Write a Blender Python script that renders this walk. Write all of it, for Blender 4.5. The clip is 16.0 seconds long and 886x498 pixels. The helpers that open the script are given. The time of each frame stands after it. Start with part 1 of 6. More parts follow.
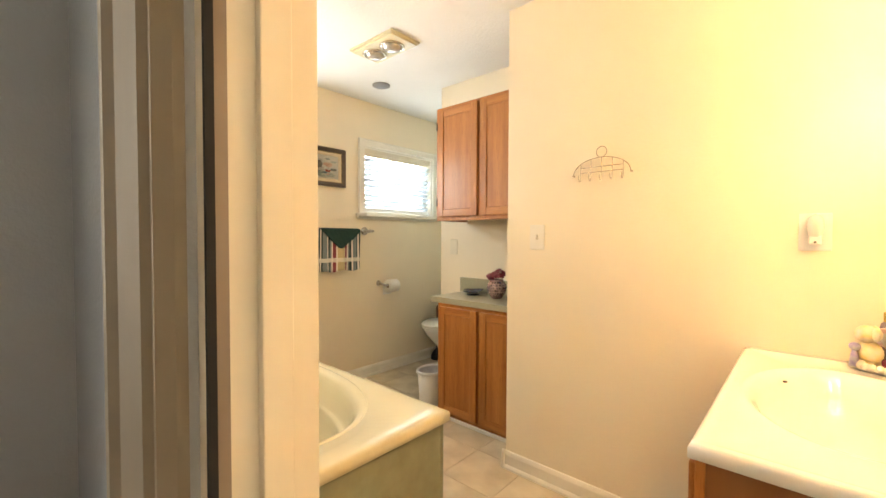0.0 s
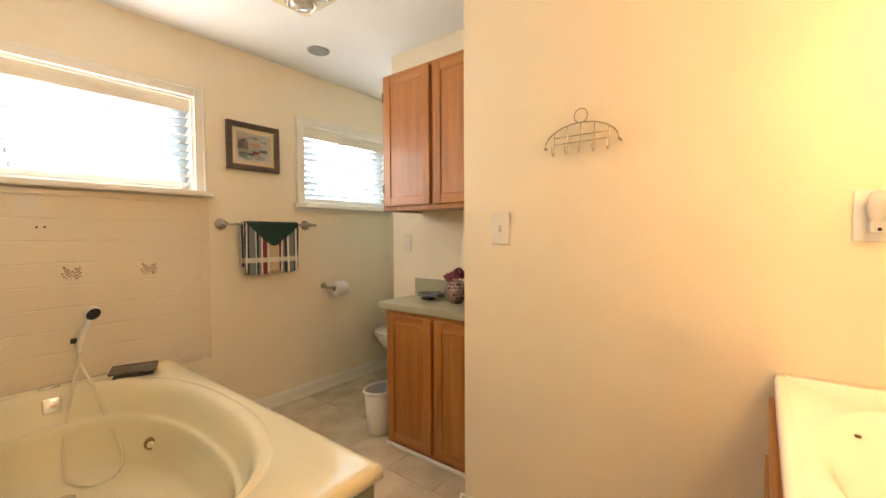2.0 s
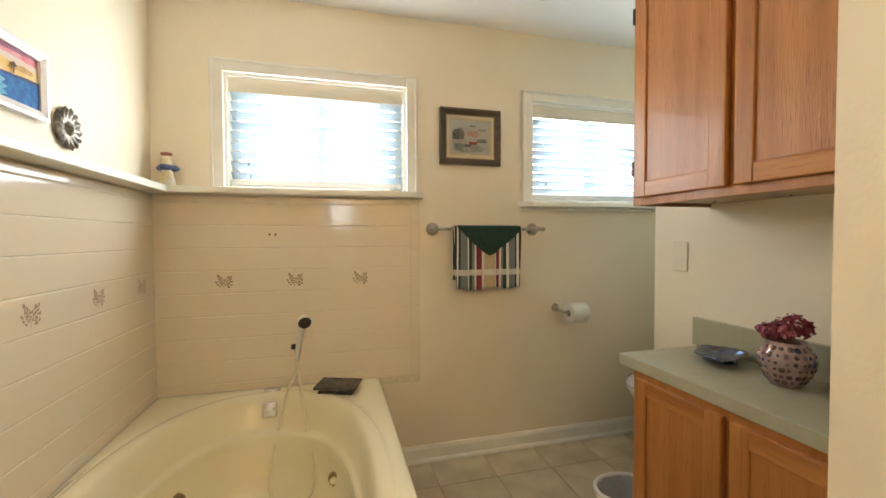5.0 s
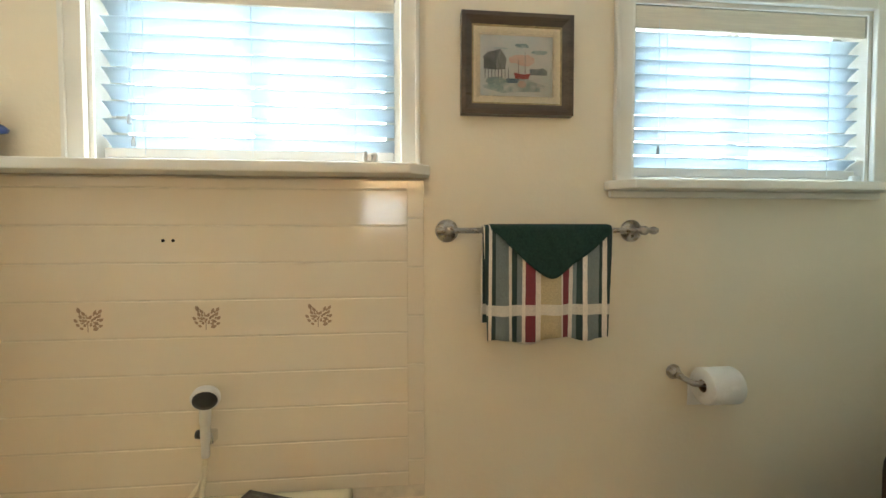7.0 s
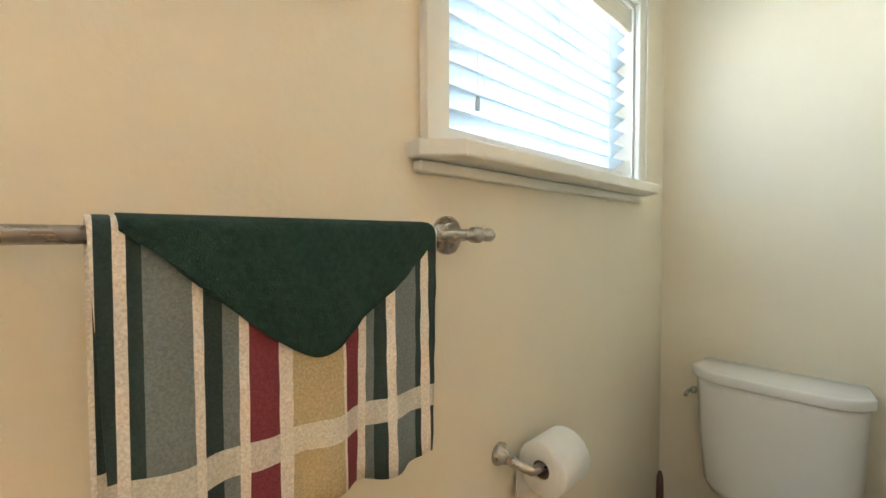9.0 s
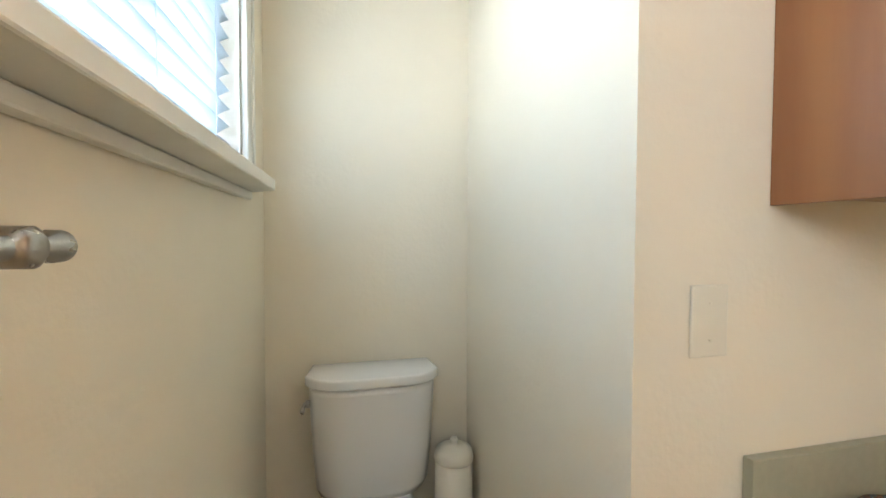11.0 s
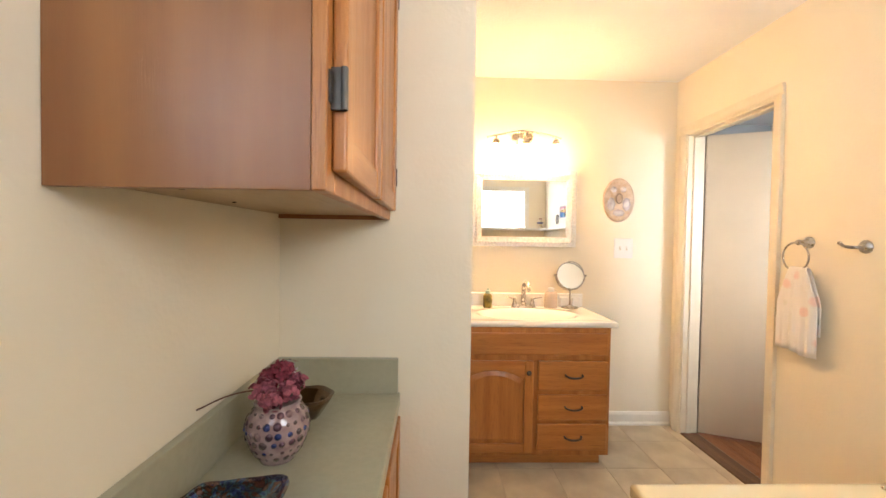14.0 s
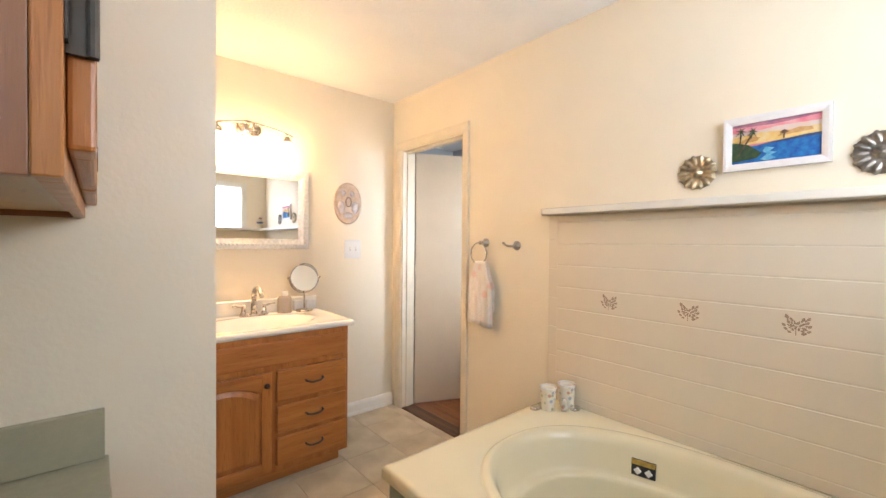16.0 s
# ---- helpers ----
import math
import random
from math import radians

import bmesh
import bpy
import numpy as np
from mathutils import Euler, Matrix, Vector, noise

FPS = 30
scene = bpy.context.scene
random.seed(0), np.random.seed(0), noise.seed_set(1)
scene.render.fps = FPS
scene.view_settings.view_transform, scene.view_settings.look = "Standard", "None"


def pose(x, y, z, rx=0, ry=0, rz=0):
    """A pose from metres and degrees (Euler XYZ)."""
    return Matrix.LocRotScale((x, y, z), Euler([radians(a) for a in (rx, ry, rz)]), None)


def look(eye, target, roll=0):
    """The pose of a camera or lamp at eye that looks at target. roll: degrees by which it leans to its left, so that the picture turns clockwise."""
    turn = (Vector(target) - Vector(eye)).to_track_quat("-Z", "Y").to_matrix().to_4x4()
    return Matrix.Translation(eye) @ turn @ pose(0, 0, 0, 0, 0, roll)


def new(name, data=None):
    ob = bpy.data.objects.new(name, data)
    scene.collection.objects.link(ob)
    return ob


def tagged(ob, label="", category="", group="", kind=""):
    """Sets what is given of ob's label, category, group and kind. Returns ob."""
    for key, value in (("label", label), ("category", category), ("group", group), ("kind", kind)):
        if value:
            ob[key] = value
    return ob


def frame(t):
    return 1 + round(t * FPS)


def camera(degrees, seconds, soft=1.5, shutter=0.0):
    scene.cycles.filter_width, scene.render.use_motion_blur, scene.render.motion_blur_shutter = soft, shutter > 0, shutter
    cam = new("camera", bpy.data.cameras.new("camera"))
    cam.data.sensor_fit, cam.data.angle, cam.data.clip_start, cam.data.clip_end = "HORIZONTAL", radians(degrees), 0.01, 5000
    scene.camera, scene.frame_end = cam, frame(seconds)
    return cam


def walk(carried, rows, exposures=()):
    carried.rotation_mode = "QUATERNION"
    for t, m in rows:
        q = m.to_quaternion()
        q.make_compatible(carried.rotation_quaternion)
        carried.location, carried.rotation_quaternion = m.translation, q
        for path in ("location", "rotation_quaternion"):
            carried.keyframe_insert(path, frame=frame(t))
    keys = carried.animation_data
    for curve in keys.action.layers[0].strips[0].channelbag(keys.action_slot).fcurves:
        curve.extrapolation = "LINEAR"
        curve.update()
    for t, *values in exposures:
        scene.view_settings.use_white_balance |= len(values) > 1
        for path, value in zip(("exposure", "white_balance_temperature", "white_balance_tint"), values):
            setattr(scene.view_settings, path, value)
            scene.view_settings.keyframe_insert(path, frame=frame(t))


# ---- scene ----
cam = camera(95.1, 16.0)
PATH = [
    (0, (-0.246, -2.912, 1.224), (1.242, -1.576, 1.169), 0.2),
    (0.3, (-0.21, -2.913, 1.224), (1.347, -1.658, 1.168), 0.0),
    (0.5, (-0.172, -2.899, 1.226), (1.409, -1.676, 1.158), -0.1),
    (0.8, (-0.087, -2.857, 1.228), (1.509, -1.654, 1.149), -0.3),
    (1, (-0.017, -2.827, 1.203), (1.578, -1.622, 1.142), 0.1),
    (1.5, (0.062, -2.744, 1.212), (1.672, -1.559, 1.139), -0.2),
    (2, (0.186, -2.713, 1.208), (1.759, -1.48, 1.135), -0.3),
    (2.5, (0.302, -2.697, 1.206), (1.741, -1.309, 1.141), -0.3),
    (3, (0.354, -2.687, 1.202), (1.669, -1.182, 1.142), -0.3),
    (3.5, (0.406, -2.645, 1.204), (1.583, -1.029, 1.148), -0.3),
    (4, (0.497, -2.558, 1.192), (1.481, -0.818, 1.142), -0.2),
    (4.5, (0.655, -2.374, 1.219), (1.373, -0.509, 1.164), -0.4),
    (4.7, (0.723, -2.305, 1.227), (1.334, -0.401, 1.172), -0.3),
    (5.75, (1.04, -1.86, 1.235), (1.48, 0.09, 1.18), -0.3),
    (6.8, (1.197, -1.383, 1.241), (1.381, 0.608, 1.191), -0.1),
    (7, (1.214, -1.268, 1.264), (1.406, 0.722, 1.2), -0.1),
    (7.5, (1.25, -1.017, 1.269), (1.567, 0.956, 1.19), 0.1),
    (8, (1.301, -0.805, 1.283), (1.951, 1.084, 1.196), 0.2),
    (8.5, (1.353, -0.652, 1.272), (2.354, 1.079, 1.219), -0.1),
    (9, (1.43, -0.544, 1.277), (2.808, 0.905, 1.217), -0.2),
    (9.2, (1.464, -0.527, 1.278), (2.971, 0.787, 1.217), -0.3),
    (11.3, (1.646, -0.27, 1.288), (3.513, -0.984, 1.248), 0.7),
    (11.5, (1.643, -0.277, 1.281), (3.442, -1.15, 1.256), 1.0),
    (12, (1.637, -0.302, 1.287), (3.201, -1.548, 1.245), 0.5),
    (12.5, (1.647, -0.341, 1.286), (2.908, -1.893, 1.226), 0.5),
    (13, (1.675, -0.393, 1.28), (2.514, -2.207, 1.222), 0.8),
    (13.5, (1.712, -0.439, 1.286), (2.112, -2.398, 1.227), 1.0),
    (14, (1.727, -0.479, 1.286), (1.668, -2.478, 1.239), 0.9),
    (14.5, (1.772, -0.501, 1.282), (1.334, -2.452, 1.248), 0.8),
    (15, (1.831, -0.532, 1.291), (1.014, -2.358, 1.257), 0.7),
    (15.5, (1.851, -0.537, 1.294), (0.767, -2.218, 1.261), 0.7),
    (16, (1.834, -0.544, 1.295), (0.535, -2.065, 1.265), 0.5),
]
EXPOSURES = [(0, 1.2, 7750, 14), (1, 1.0, 8150, 19), (2, 0.86, 8200, 20), (3, 0.78, 7500, 13), (4.5, 0.74, 7200, 12), (7, 0.67, 6450, 6), (8, 0.74, 6600, 9), (9, 1.1, 6700, 12), (11.5, 1.06, 6500, 18), (13, 1.08, 7350, 24), (14.5, 0.98, 6650, 16), (16, 0.84, 6350, 18)]
walk(cam, [(t, look(eye, target, roll)) for t, eye, target, roll in PATH], EXPOSURES)

# ---- light ----
world = bpy.data.worlds.new("sky")
scene.world = world
world.use_nodes = True
wn = world.node_tree.nodes
sky = wn.new("ShaderNodeTexSky")
sky.sky_type, sky.sun_disc, sky.sun_elevation, sky.sun_rotation = "NISHITA", False, radians(48), radians(200)
wn["Background"].inputs[1].default_value = 0.12
world.node_tree.links.new(sky.outputs[0], wn["Background"].inputs[0])


def lamp(name, kind, m, watts, colour, **props):
    data = bpy.data.lights.new(name, kind)
    data.energy, data.color = watts, colour
    for key, value in props.items():
        if key == "size":
            data.size = value
        elif key == "size_y":
            data.shape, data.size_y = "RECTANGLE", value
        elif key == "soft":
            data.shadow_soft_size = value
    ob = new(name, data)
    ob.matrix_world = m
    return ob


sun = lamp("sun", "SUN", pose(0, 0, 6, 42, 0, 20), 2.0, (1, 0.95, 0.88))
sun.data.angle = radians(0.5)
DAY = (0.84, 0.93, 1.0)
WARM = (1.0, 0.63, 0.29)
lamp("window_daylight", "AREA", pose(0.76, 0.003, 1.757, -90, 0, 0), 9.2, DAY, size=0.86, size_y=0.55)
lamp("window_daylight", "AREA", pose(2.385, 0.003, 1.735, -90, 0, 0), 1.9, (0.56, 0.79, 1.0), size=0.84, size_y=0.57)
lamp("hall_daylight", "AREA", pose(-0.95, -1.58, 1.5, 90, 0, 180), 3.6, (1.0, 0.96, 0.90), size=0.7, size_y=1.0)
for bx in (0.9, 1.1, 1.3):
    lamp("vanity_bulb", "POINT", pose(bx, -3.19, 1.835), 0.8, WARM, soft=0.035)

# ---- materials ----


def mat(name, col, rough=0.5, metal=0.0, var=0.06, scale=6.0, bump=0.0, bscale=80.0, col2=None, stretch=(1, 1, 1), coat=0.0, trans=0.0,
        emit=0.0, ecol=None, rvar=0.08, detail=4.0, ior=1.45, random_var=0.0, subsurf=0.0):
    m = bpy.data.materials.new(name)
    m.use_nodes = True
    nt = m.node_tree
    n, l = nt.nodes, nt.links
    b = n["Principled BSDF"]
    b.inputs["Roughness"].default_value, b.inputs["Metallic"].default_value = rough, metal
    b.inputs["Coat Weight"].default_value = coat
    b.inputs["Coat Roughness"].default_value = 0.08
    b.inputs["Transmission Weight"].default_value = trans
    b.inputs["IOR"].default_value = ior
    if subsurf:
        b.inputs["Subsurface Weight"].default_value = subsurf
        b.inputs["Subsurface Radius"].default_value = (0.02, 0.015, 0.01)
    tc = n.new("ShaderNodeTexCoord")
    mp = n.new("ShaderNodeMapping")
    mp.inputs["Scale"].default_value = stretch
    l.new(tc.outputs["Object"], mp.inputs[0])
    big = n.new("ShaderNodeTexNoise")
    big.inputs["Scale"].default_value, big.inputs["Detail"].default_value = scale, detail
    l.new(mp.outputs[0], big.inputs["Vector"])
    c2 = col2 or tuple(max(0.0, c * (1 - 2 * var)) for c in col)
    mix = n.new("ShaderNodeMix")
    mix.data_type = "RGBA"
    mix.inputs[6].default_value, mix.inputs[7].default_value = (*col, 1), (*c2, 1)
    ramp = n.new("ShaderNodeMapRange")
    ramp.inputs[1].default_value, ramp.inputs[2].default_value = 0.35, 0.68
    l.new(big.outputs["Fac"], ramp.inputs[0])
    l.new(ramp.outputs[0], mix.inputs[0])
    colour = mix.outputs[2]
    if random_var:
        info = n.new("ShaderNodeObjectInfo")
        hsv = n.new("ShaderNodeHueSaturation")
        mr = n.new("ShaderNodeMapRange")
        mr.inputs[3].default_value, mr.inputs[4].default_value = 1 - random_var, 1 + random_var
        l.new(info.outputs["Random"], mr.inputs[0])
        l.new(mr.outputs[0], hsv.inputs["Value"])
        l.new(colour, hsv.inputs["Color"])
        colour = hsv.outputs[0]
    l.new(colour, b.inputs["Base Color"])
    rr = n.new("ShaderNodeMapRange")
    rr.inputs[3].default_value, rr.inputs[4].default_value = max(0.02, rough - rvar), min(1, rough + rvar)
    l.new(big.outputs["Fac"], rr.inputs[0])
    l.new(rr.outputs[0], b.inputs["Roughness"])
    if bump:
        fine = n.new("ShaderNodeTexNoise")
        fine.inputs["Scale"].default_value, fine.inputs["Detail"].default_value = bscale, 3
        l.new(mp.outputs[0], fine.inputs["Vector"])
        bn = n.new("ShaderNodeBump")
        bn.inputs["Strength"].default_value, bn.inputs["Distance"].default_value = bump, 0.004
        l.new(fine.outputs["Fac"], bn.inputs["Height"])
        l.new(bn.outputs[0], b.inputs["Normal"])
    if emit:
        b.inputs["Emission Color"].default_value = (*(ecol or col), 1)
        b.inputs["Emission Strength"].default_value = emit
    return m


def wood(name, light, dark, rough=0.38, axis="z", coat=0.15, rings=9.0):
    """Oak-like grain: long stretched noise and pores along one axis."""
    s = {"x": (0.6, 9, 9), "y": (9, 0.6, 9), "z": (9, 9, 0.6)}[axis]
    m = mat(name, light, rough, 0, 0, rings * 0.28, 0.25, 40, dark, s, coat, detail=9)
    nt = m.node_tree
    n, l = nt.nodes, nt.links
    b = n["Principled BSDF"]
    mp = [k for k in n if k.type == "MAPPING"][0]
    pores = n.new("ShaderNodeTexNoise")
    pores.inputs["Scale"].default_value, pores.inputs["Detail"].default_value = 24, 6
    l.new(mp.outputs[0], pores.inputs["Vector"])
    pr = n.new("ShaderNodeMapRange")
    pr.inputs[1].default_value, pr.inputs[2].default_value = 0.55, 0.72
    pr.inputs[4].default_value = 0.55
    l.new(pores.outputs["Fac"], pr.inputs[0])
    mx = n.new("ShaderNodeMix")
    mx.data_type = "RGBA"
    mx.inputs[7].default_value = (dark[0] * 0.55, dark[1] * 0.5, dark[2] * 0.5, 1)
    src = b.inputs["Base Color"].links[0].from_socket
    l.new(src, mx.inputs[6])
    l.new(pr.outputs[0], mx.inputs[0])
    l.new(mx.outputs[2], b.inputs["Base Color"])
    return m


WALL = mat("cream_wall_paint", (0.85, 0.765, 0.605), 0.5, var=0.02, scale=2.5, bump=0.2, bscale=75)
CEIL = mat("white_ceiling_paint", (0.88, 0.88, 0.87), 0.8, var=0.02, scale=3, bump=0.6, bscale=70)
TRIM = mat("white_trim_paint", (0.83, 0.80, 0.72), 0.35, var=0.03, scale=9, bump=0.08, bscale=30)
TILE = mat("cream_glazed_tile", (0.79, 0.70, 0.555), 0.16, var=0.003, scale=7, coat=0.4, rvar=0.005, random_var=0.003, bump=0.006, bscale=14)
GROUT = mat("pale_grout", (0.77, 0.70, 0.57), 0.85, var=0.08, scale=30, bump=0.3, bscale=200)
LEAF = mat("brown_glaze_print", (0.40, 0.28, 0.19), 0.3, var=0.15, scale=90)
TUB = mat("cream_gelcoat", (0.82, 0.755, 0.54), 0.16, var=0.02, scale=3, coat=0.3, rvar=0.04)
APRON = mat("sage_green_panel", (0.28, 0.30, 0.21), 0.5, var=0.08, scale=12, bump=0.1, bscale=120)
CHROME = mat("chrome", (0.78, 0.77, 0.75), 0.16, 1.0, var=0.02, scale=20)
NICKEL = mat("brushed_nickel", (0.47, 0.435, 0.39), 0.28, 1.0, var=0.05, scale=50)
BRONZE = mat("dark_bronze", (0.10, 0.085, 0.07), 0.4, 0.7, var=0.1, scale=60)
OAK = wood("honey_oak", (0.50, 0.205, 0.054), (0.37, 0.130, 0.032))
OAKH = wood("honey_oak_cross", (0.50, 0.205, 0.054), (0.37, 0.130, 0.032), axis="y")
OAKX = wood("honey_oak_long", (0.50, 0.205, 0.054), (0.37, 0.130, 0.032), axis="x")
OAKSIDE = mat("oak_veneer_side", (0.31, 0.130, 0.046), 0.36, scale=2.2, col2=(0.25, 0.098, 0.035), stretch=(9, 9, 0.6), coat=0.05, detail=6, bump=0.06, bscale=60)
OAKIN = wood("pale_cabinet_underside", (0.50, 0.32, 0.15), (0.42, 0.25, 0.11), axis="y", rings=4)
COUNTER = mat("sage_laminate", (0.41, 0.385, 0.27), 0.38, var=0.03, scale=60, bump=0.05, bscale=200)
MARBLE = mat("white_cultured_marble", (0.88, 0.865, 0.82), 0.12, var=0.02, scale=3, coat=0.4)
PORCELAIN = mat("white_porcelain", (0.84, 0.83, 0.80), 0.1, var=0.01, scale=3, coat=0.5)
PLASTIC = mat("white_plastic", (0.80, 0.79, 0.76), 0.35, var=0.02, scale=9)
IVORY = mat("ivory_plastic", (0.79, 0.73, 0.59), 0.35, var=0.02, scale=9)
DARKHOLE = mat("dark_gap", (0.02, 0.018, 0.015), 0.8, var=0.1, scale=20)
BLACK = mat("black_plastic", (0.03, 0.03, 0.032), 0.35, var=0.1, scale=30)
FLOORTILE = mat("stone_vinyl_tile", (0.65, 0.57, 0.43), 0.38, scale=5, col2=(0.48, 0.40, 0.285), detail=9, bump=0.12, bscale=40, random_var=0.06)
FLOORGROUT = mat("floor_joint", (0.34, 0.30, 0.24), 0.8, var=0.1, scale=40)
HALLWOOD = wood("hall_wood_floor", (0.30, 0.12, 0.045), (0.19, 0.07, 0.025), axis="y", rough=0.3, coat=0.3)
DOORTRIM = mat("cream_door_trim_paint", (0.80, 0.715, 0.56), 0.38, var=0.04, scale=9, bump=0.06, bscale=30)
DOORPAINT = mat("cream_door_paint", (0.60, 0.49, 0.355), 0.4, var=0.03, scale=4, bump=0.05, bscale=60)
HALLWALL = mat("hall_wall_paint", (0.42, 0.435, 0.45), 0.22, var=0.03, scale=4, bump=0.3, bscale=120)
SLAT = mat("white_blind_slat", (0.66, 0.72, 0.77), 0.4, var=0.02, scale=20, trans=0.0)
VALANCE = mat("cream_blind_valance", (0.78, 0.72, 0.60), 0.5, var=0.05, scale=12, stretch=(1, 1, 14), bump=0.15, bscale=40)
GLASS = mat("window_glass", (1, 1, 1), 0.02, trans=1.0, var=0, ior=1.45)
MIRROR = mat("mirror_silver", (0.90, 0.90, 0.89), 0.015, 1.0, var=0.0, rvar=0.005)
SILVERFRAME = mat("antique_silver_frame", (0.58, 0.585, 0.58), 0.45, 0.35, var=0.12, scale=60, bump=0.5, bscale=90)
PAPER = mat("white_tissue", (0.86, 0.85, 0.82), 0.9, var=0.02, scale=40, bump=0.3, bscale=200)
GREENCLOTH = mat("dark_green_terry", (0.020, 0.060, 0.047), 0.95, var=0.14, scale=140, bump=1.0, bscale=500)
SHADE = mat("frosted_lamp_glass", (1.0, 0.95, 0.85), 0.4, var=0.02, emit=16.0, ecol=(1.0, 0.65, 0.32))
REED = mat("heat_bulb_glass", (0.80, 0.77, 0.72), 0.22, 0.45, var=0.2, scale=30)
FIXTURE = mat("almond_fixture", (0.72, 0.64, 0.42), 0.4, var=0.03, scale=12)
GREYVENT = mat("grey_mesh", (0.33, 0.33, 0.33), 0.6, var=0.15, scale=200)

# blinds let light through
nt = SLAT.node_tree
tr = nt.nodes.new("ShaderNodeBsdfTranslucent")
tr.inputs[0].default_value = (0.80, 0.90, 0.97, 1)
mxs = nt.nodes.new("ShaderNodeMixShader")
mxs.inputs[0].default_value = 0.5
nt.links.new(nt.nodes["Principled BSDF"].outputs[0], mxs.inputs[1])
nt.links.new(tr.outputs[0], mxs.inputs[2])
nt.links.new(mxs.outputs[0], nt.nodes["Material Output"].inputs[0])

# ---- mesh helpers ----


def origin(o):
    p = Vector((0, 0, 0))
    while o is not None:
        p += o.location
        o = o.parent
    return p


def mesh_of(bm, material, smooth=False, name="mesh"):
    me = bpy.data.meshes.new(name)
    bm.normal_update()
    bm.to_mesh(me)
    bm.free()
    me.materials.append(material)
    if smooth:
        for p in me.polygons:
            p.use_smooth = True
    return me


def part(name, bm, material, parent, label="", smooth=False):
    """One mesh object under a thing or under a part; bm is in world metres."""
    bmesh.ops.translate(bm, verts=bm.verts, vec=-origin(parent))
    ob = new(name, mesh_of(bm, material, smooth, name))
    ob.parent = parent
    if label:
        tagged(ob, label)
    return ob


def solo(name, bm, material, base, label, category, smooth=False, group="", kind=""):
    """A top-level thing of one mesh, with its origin at base."""
    bmesh.ops.translate(bm, verts=bm.verts, vec=-Vector(base))
    ob = new(name, mesh_of(bm, material, smooth, name))
    ob.location = base
    return tagged(ob, label, category, group, kind)


def thing(name, base, label, category, group=""):
    ob = new(name)
    ob.location = base
    ob.empty_display_size = 0.05
    return tagged(ob, label, category, group)


def struct(name, bm, material, label, category, smooth=False):
    return solo(name, bm, material, (0, 0, 0), label, category, smooth, kind="structure")


def box(bm, x0, x1, y0, y1, z0, z1, bevel=0.0, seg=1):
    """A box; its edges are rounded by bevel."""
    r = bmesh.ops.create_cube(bm, size=1)
    vs = r["verts"]
    for v in vs:
        v.co = Vector(((x0 + x1) / 2 + v.co.x * (x1 - x0), (y0 + y1) / 2 + v.co.y * (y1 - y0), (z0 + z1) / 2 + v.co.z * (z1 - z0)))
    if bevel:
        es = list({e for v in vs for e in v.link_edges})
        bmesh.ops.bevel(bm, geom=es, offset=bevel, segments=seg, affect="EDGES", profile=0.5)
    return bm


def boxes(*rows, bevel=0.0):
    bm = bmesh.new()
    for r in rows:
        box(bm, *r, bevel=bevel)
    return bm


def one(x0, x1, y0, y1, z0, z1, bevel=0.002, seg=2):
    return box(bmesh.new(), min(x0, x1), max(x0, x1), min(y0, y1), max(y0, y1), z0, z1, bevel, seg)


AX = {"x": (Vector((0, 1, 0)), Vector((0, 0, 1)), Vector((1, 0, 0))),
      "y": (Vector((0, 0, 1)), Vector((1, 0, 0)), Vector((0, 1, 0))),
      "z": (Vector((1, 0, 0)), Vector((0, 1, 0)), Vector((0, 0, 1)))}


def lathe(bm, at, prof, axis="z", seg=32, squash=(1, 1), wobble=None):
    """Turns the profile [(radius, height), ...] about an axis through at."""
    u, v, w = AX[axis]
    at = Vector(at)
    rings = []
    for k, (r, h) in enumerate(prof):
        if r < 1e-6:
            rings.append([bm.verts.new(at + w * h)])
        else:
            ring = []
            for i in range(seg):
                a = 2 * math.pi * i / seg
                q = r * (wobble(a, k) if wobble else 1)
                ring.append(bm.verts.new(at + u * (q * squash[0] * math.cos(a)) + v * (q * squash[1] * math.sin(a)) + w * h))
            rings.append(ring)
    for a, b in zip(rings, rings[1:]):
        for i in range(seg):
            j = (i + 1) % seg
            if len(a) == 1 and len(b) == 1:
                continue
            if len(a) == 1:
                bm.faces.new((a[0], b[i], b[j]))
            elif len(b) == 1:
                bm.faces.new((a[i], a[j], b[0]))
            else:
                bm.faces.new((a[i], a[j], b[j], b[i]))
    bmesh.ops.recalc_face_normals(bm, faces=bm.faces)
    return bm


def turned(at, prof, axis="z", seg=32, squash=(1, 1), wobble=None):
    return lathe(bmesh.new(), at, prof, axis, seg, squash, wobble)


def tube(bm, pts, r, seg=10, closed=False):
    """A round rod along the points; r is one radius or one for each point."""
    pts = [Vector(p) for p in pts]
    rs = r if isinstance(r, (list, tuple)) else [r] * len(pts)
    rings, n = [], len(pts)
    side = None
    for i, p in enumerate(pts):
        a = pts[i - 1] if (i or closed) else p
        b = pts[(i + 1) % n] if (i < n - 1 or closed) else p
        d = (b - a).normalized()
        if side is None:
            side = d.orthogonal().normalized()
        side = (side - d * side.dot(d)).normalized()
        up = d.cross(side)
        rings.append([bm.verts.new(p + (side * math.cos(2 * math.pi * k / seg) + up * math.sin(2 * math.pi * k / seg)) * rs[i]) for k in range(seg)])
    pairs = list(zip(rings, rings[1:])) + ([(rings[-1], rings[0])] if closed else [])
    for a, b in pairs:
        for k in range(seg):
            j = (k + 1) % seg
            bm.faces.new((a[k], a[j], b[j], b[k]))
    if not closed:
        bm.faces.new(rings[0][::-1])
        bm.faces.new(rings[-1])
    bmesh.ops.recalc_face_normals(bm, faces=bm.faces)
    return bm


def rod(pts, r, seg=10, closed=False):
    return tube(bmesh.new(), pts, r, seg, closed)


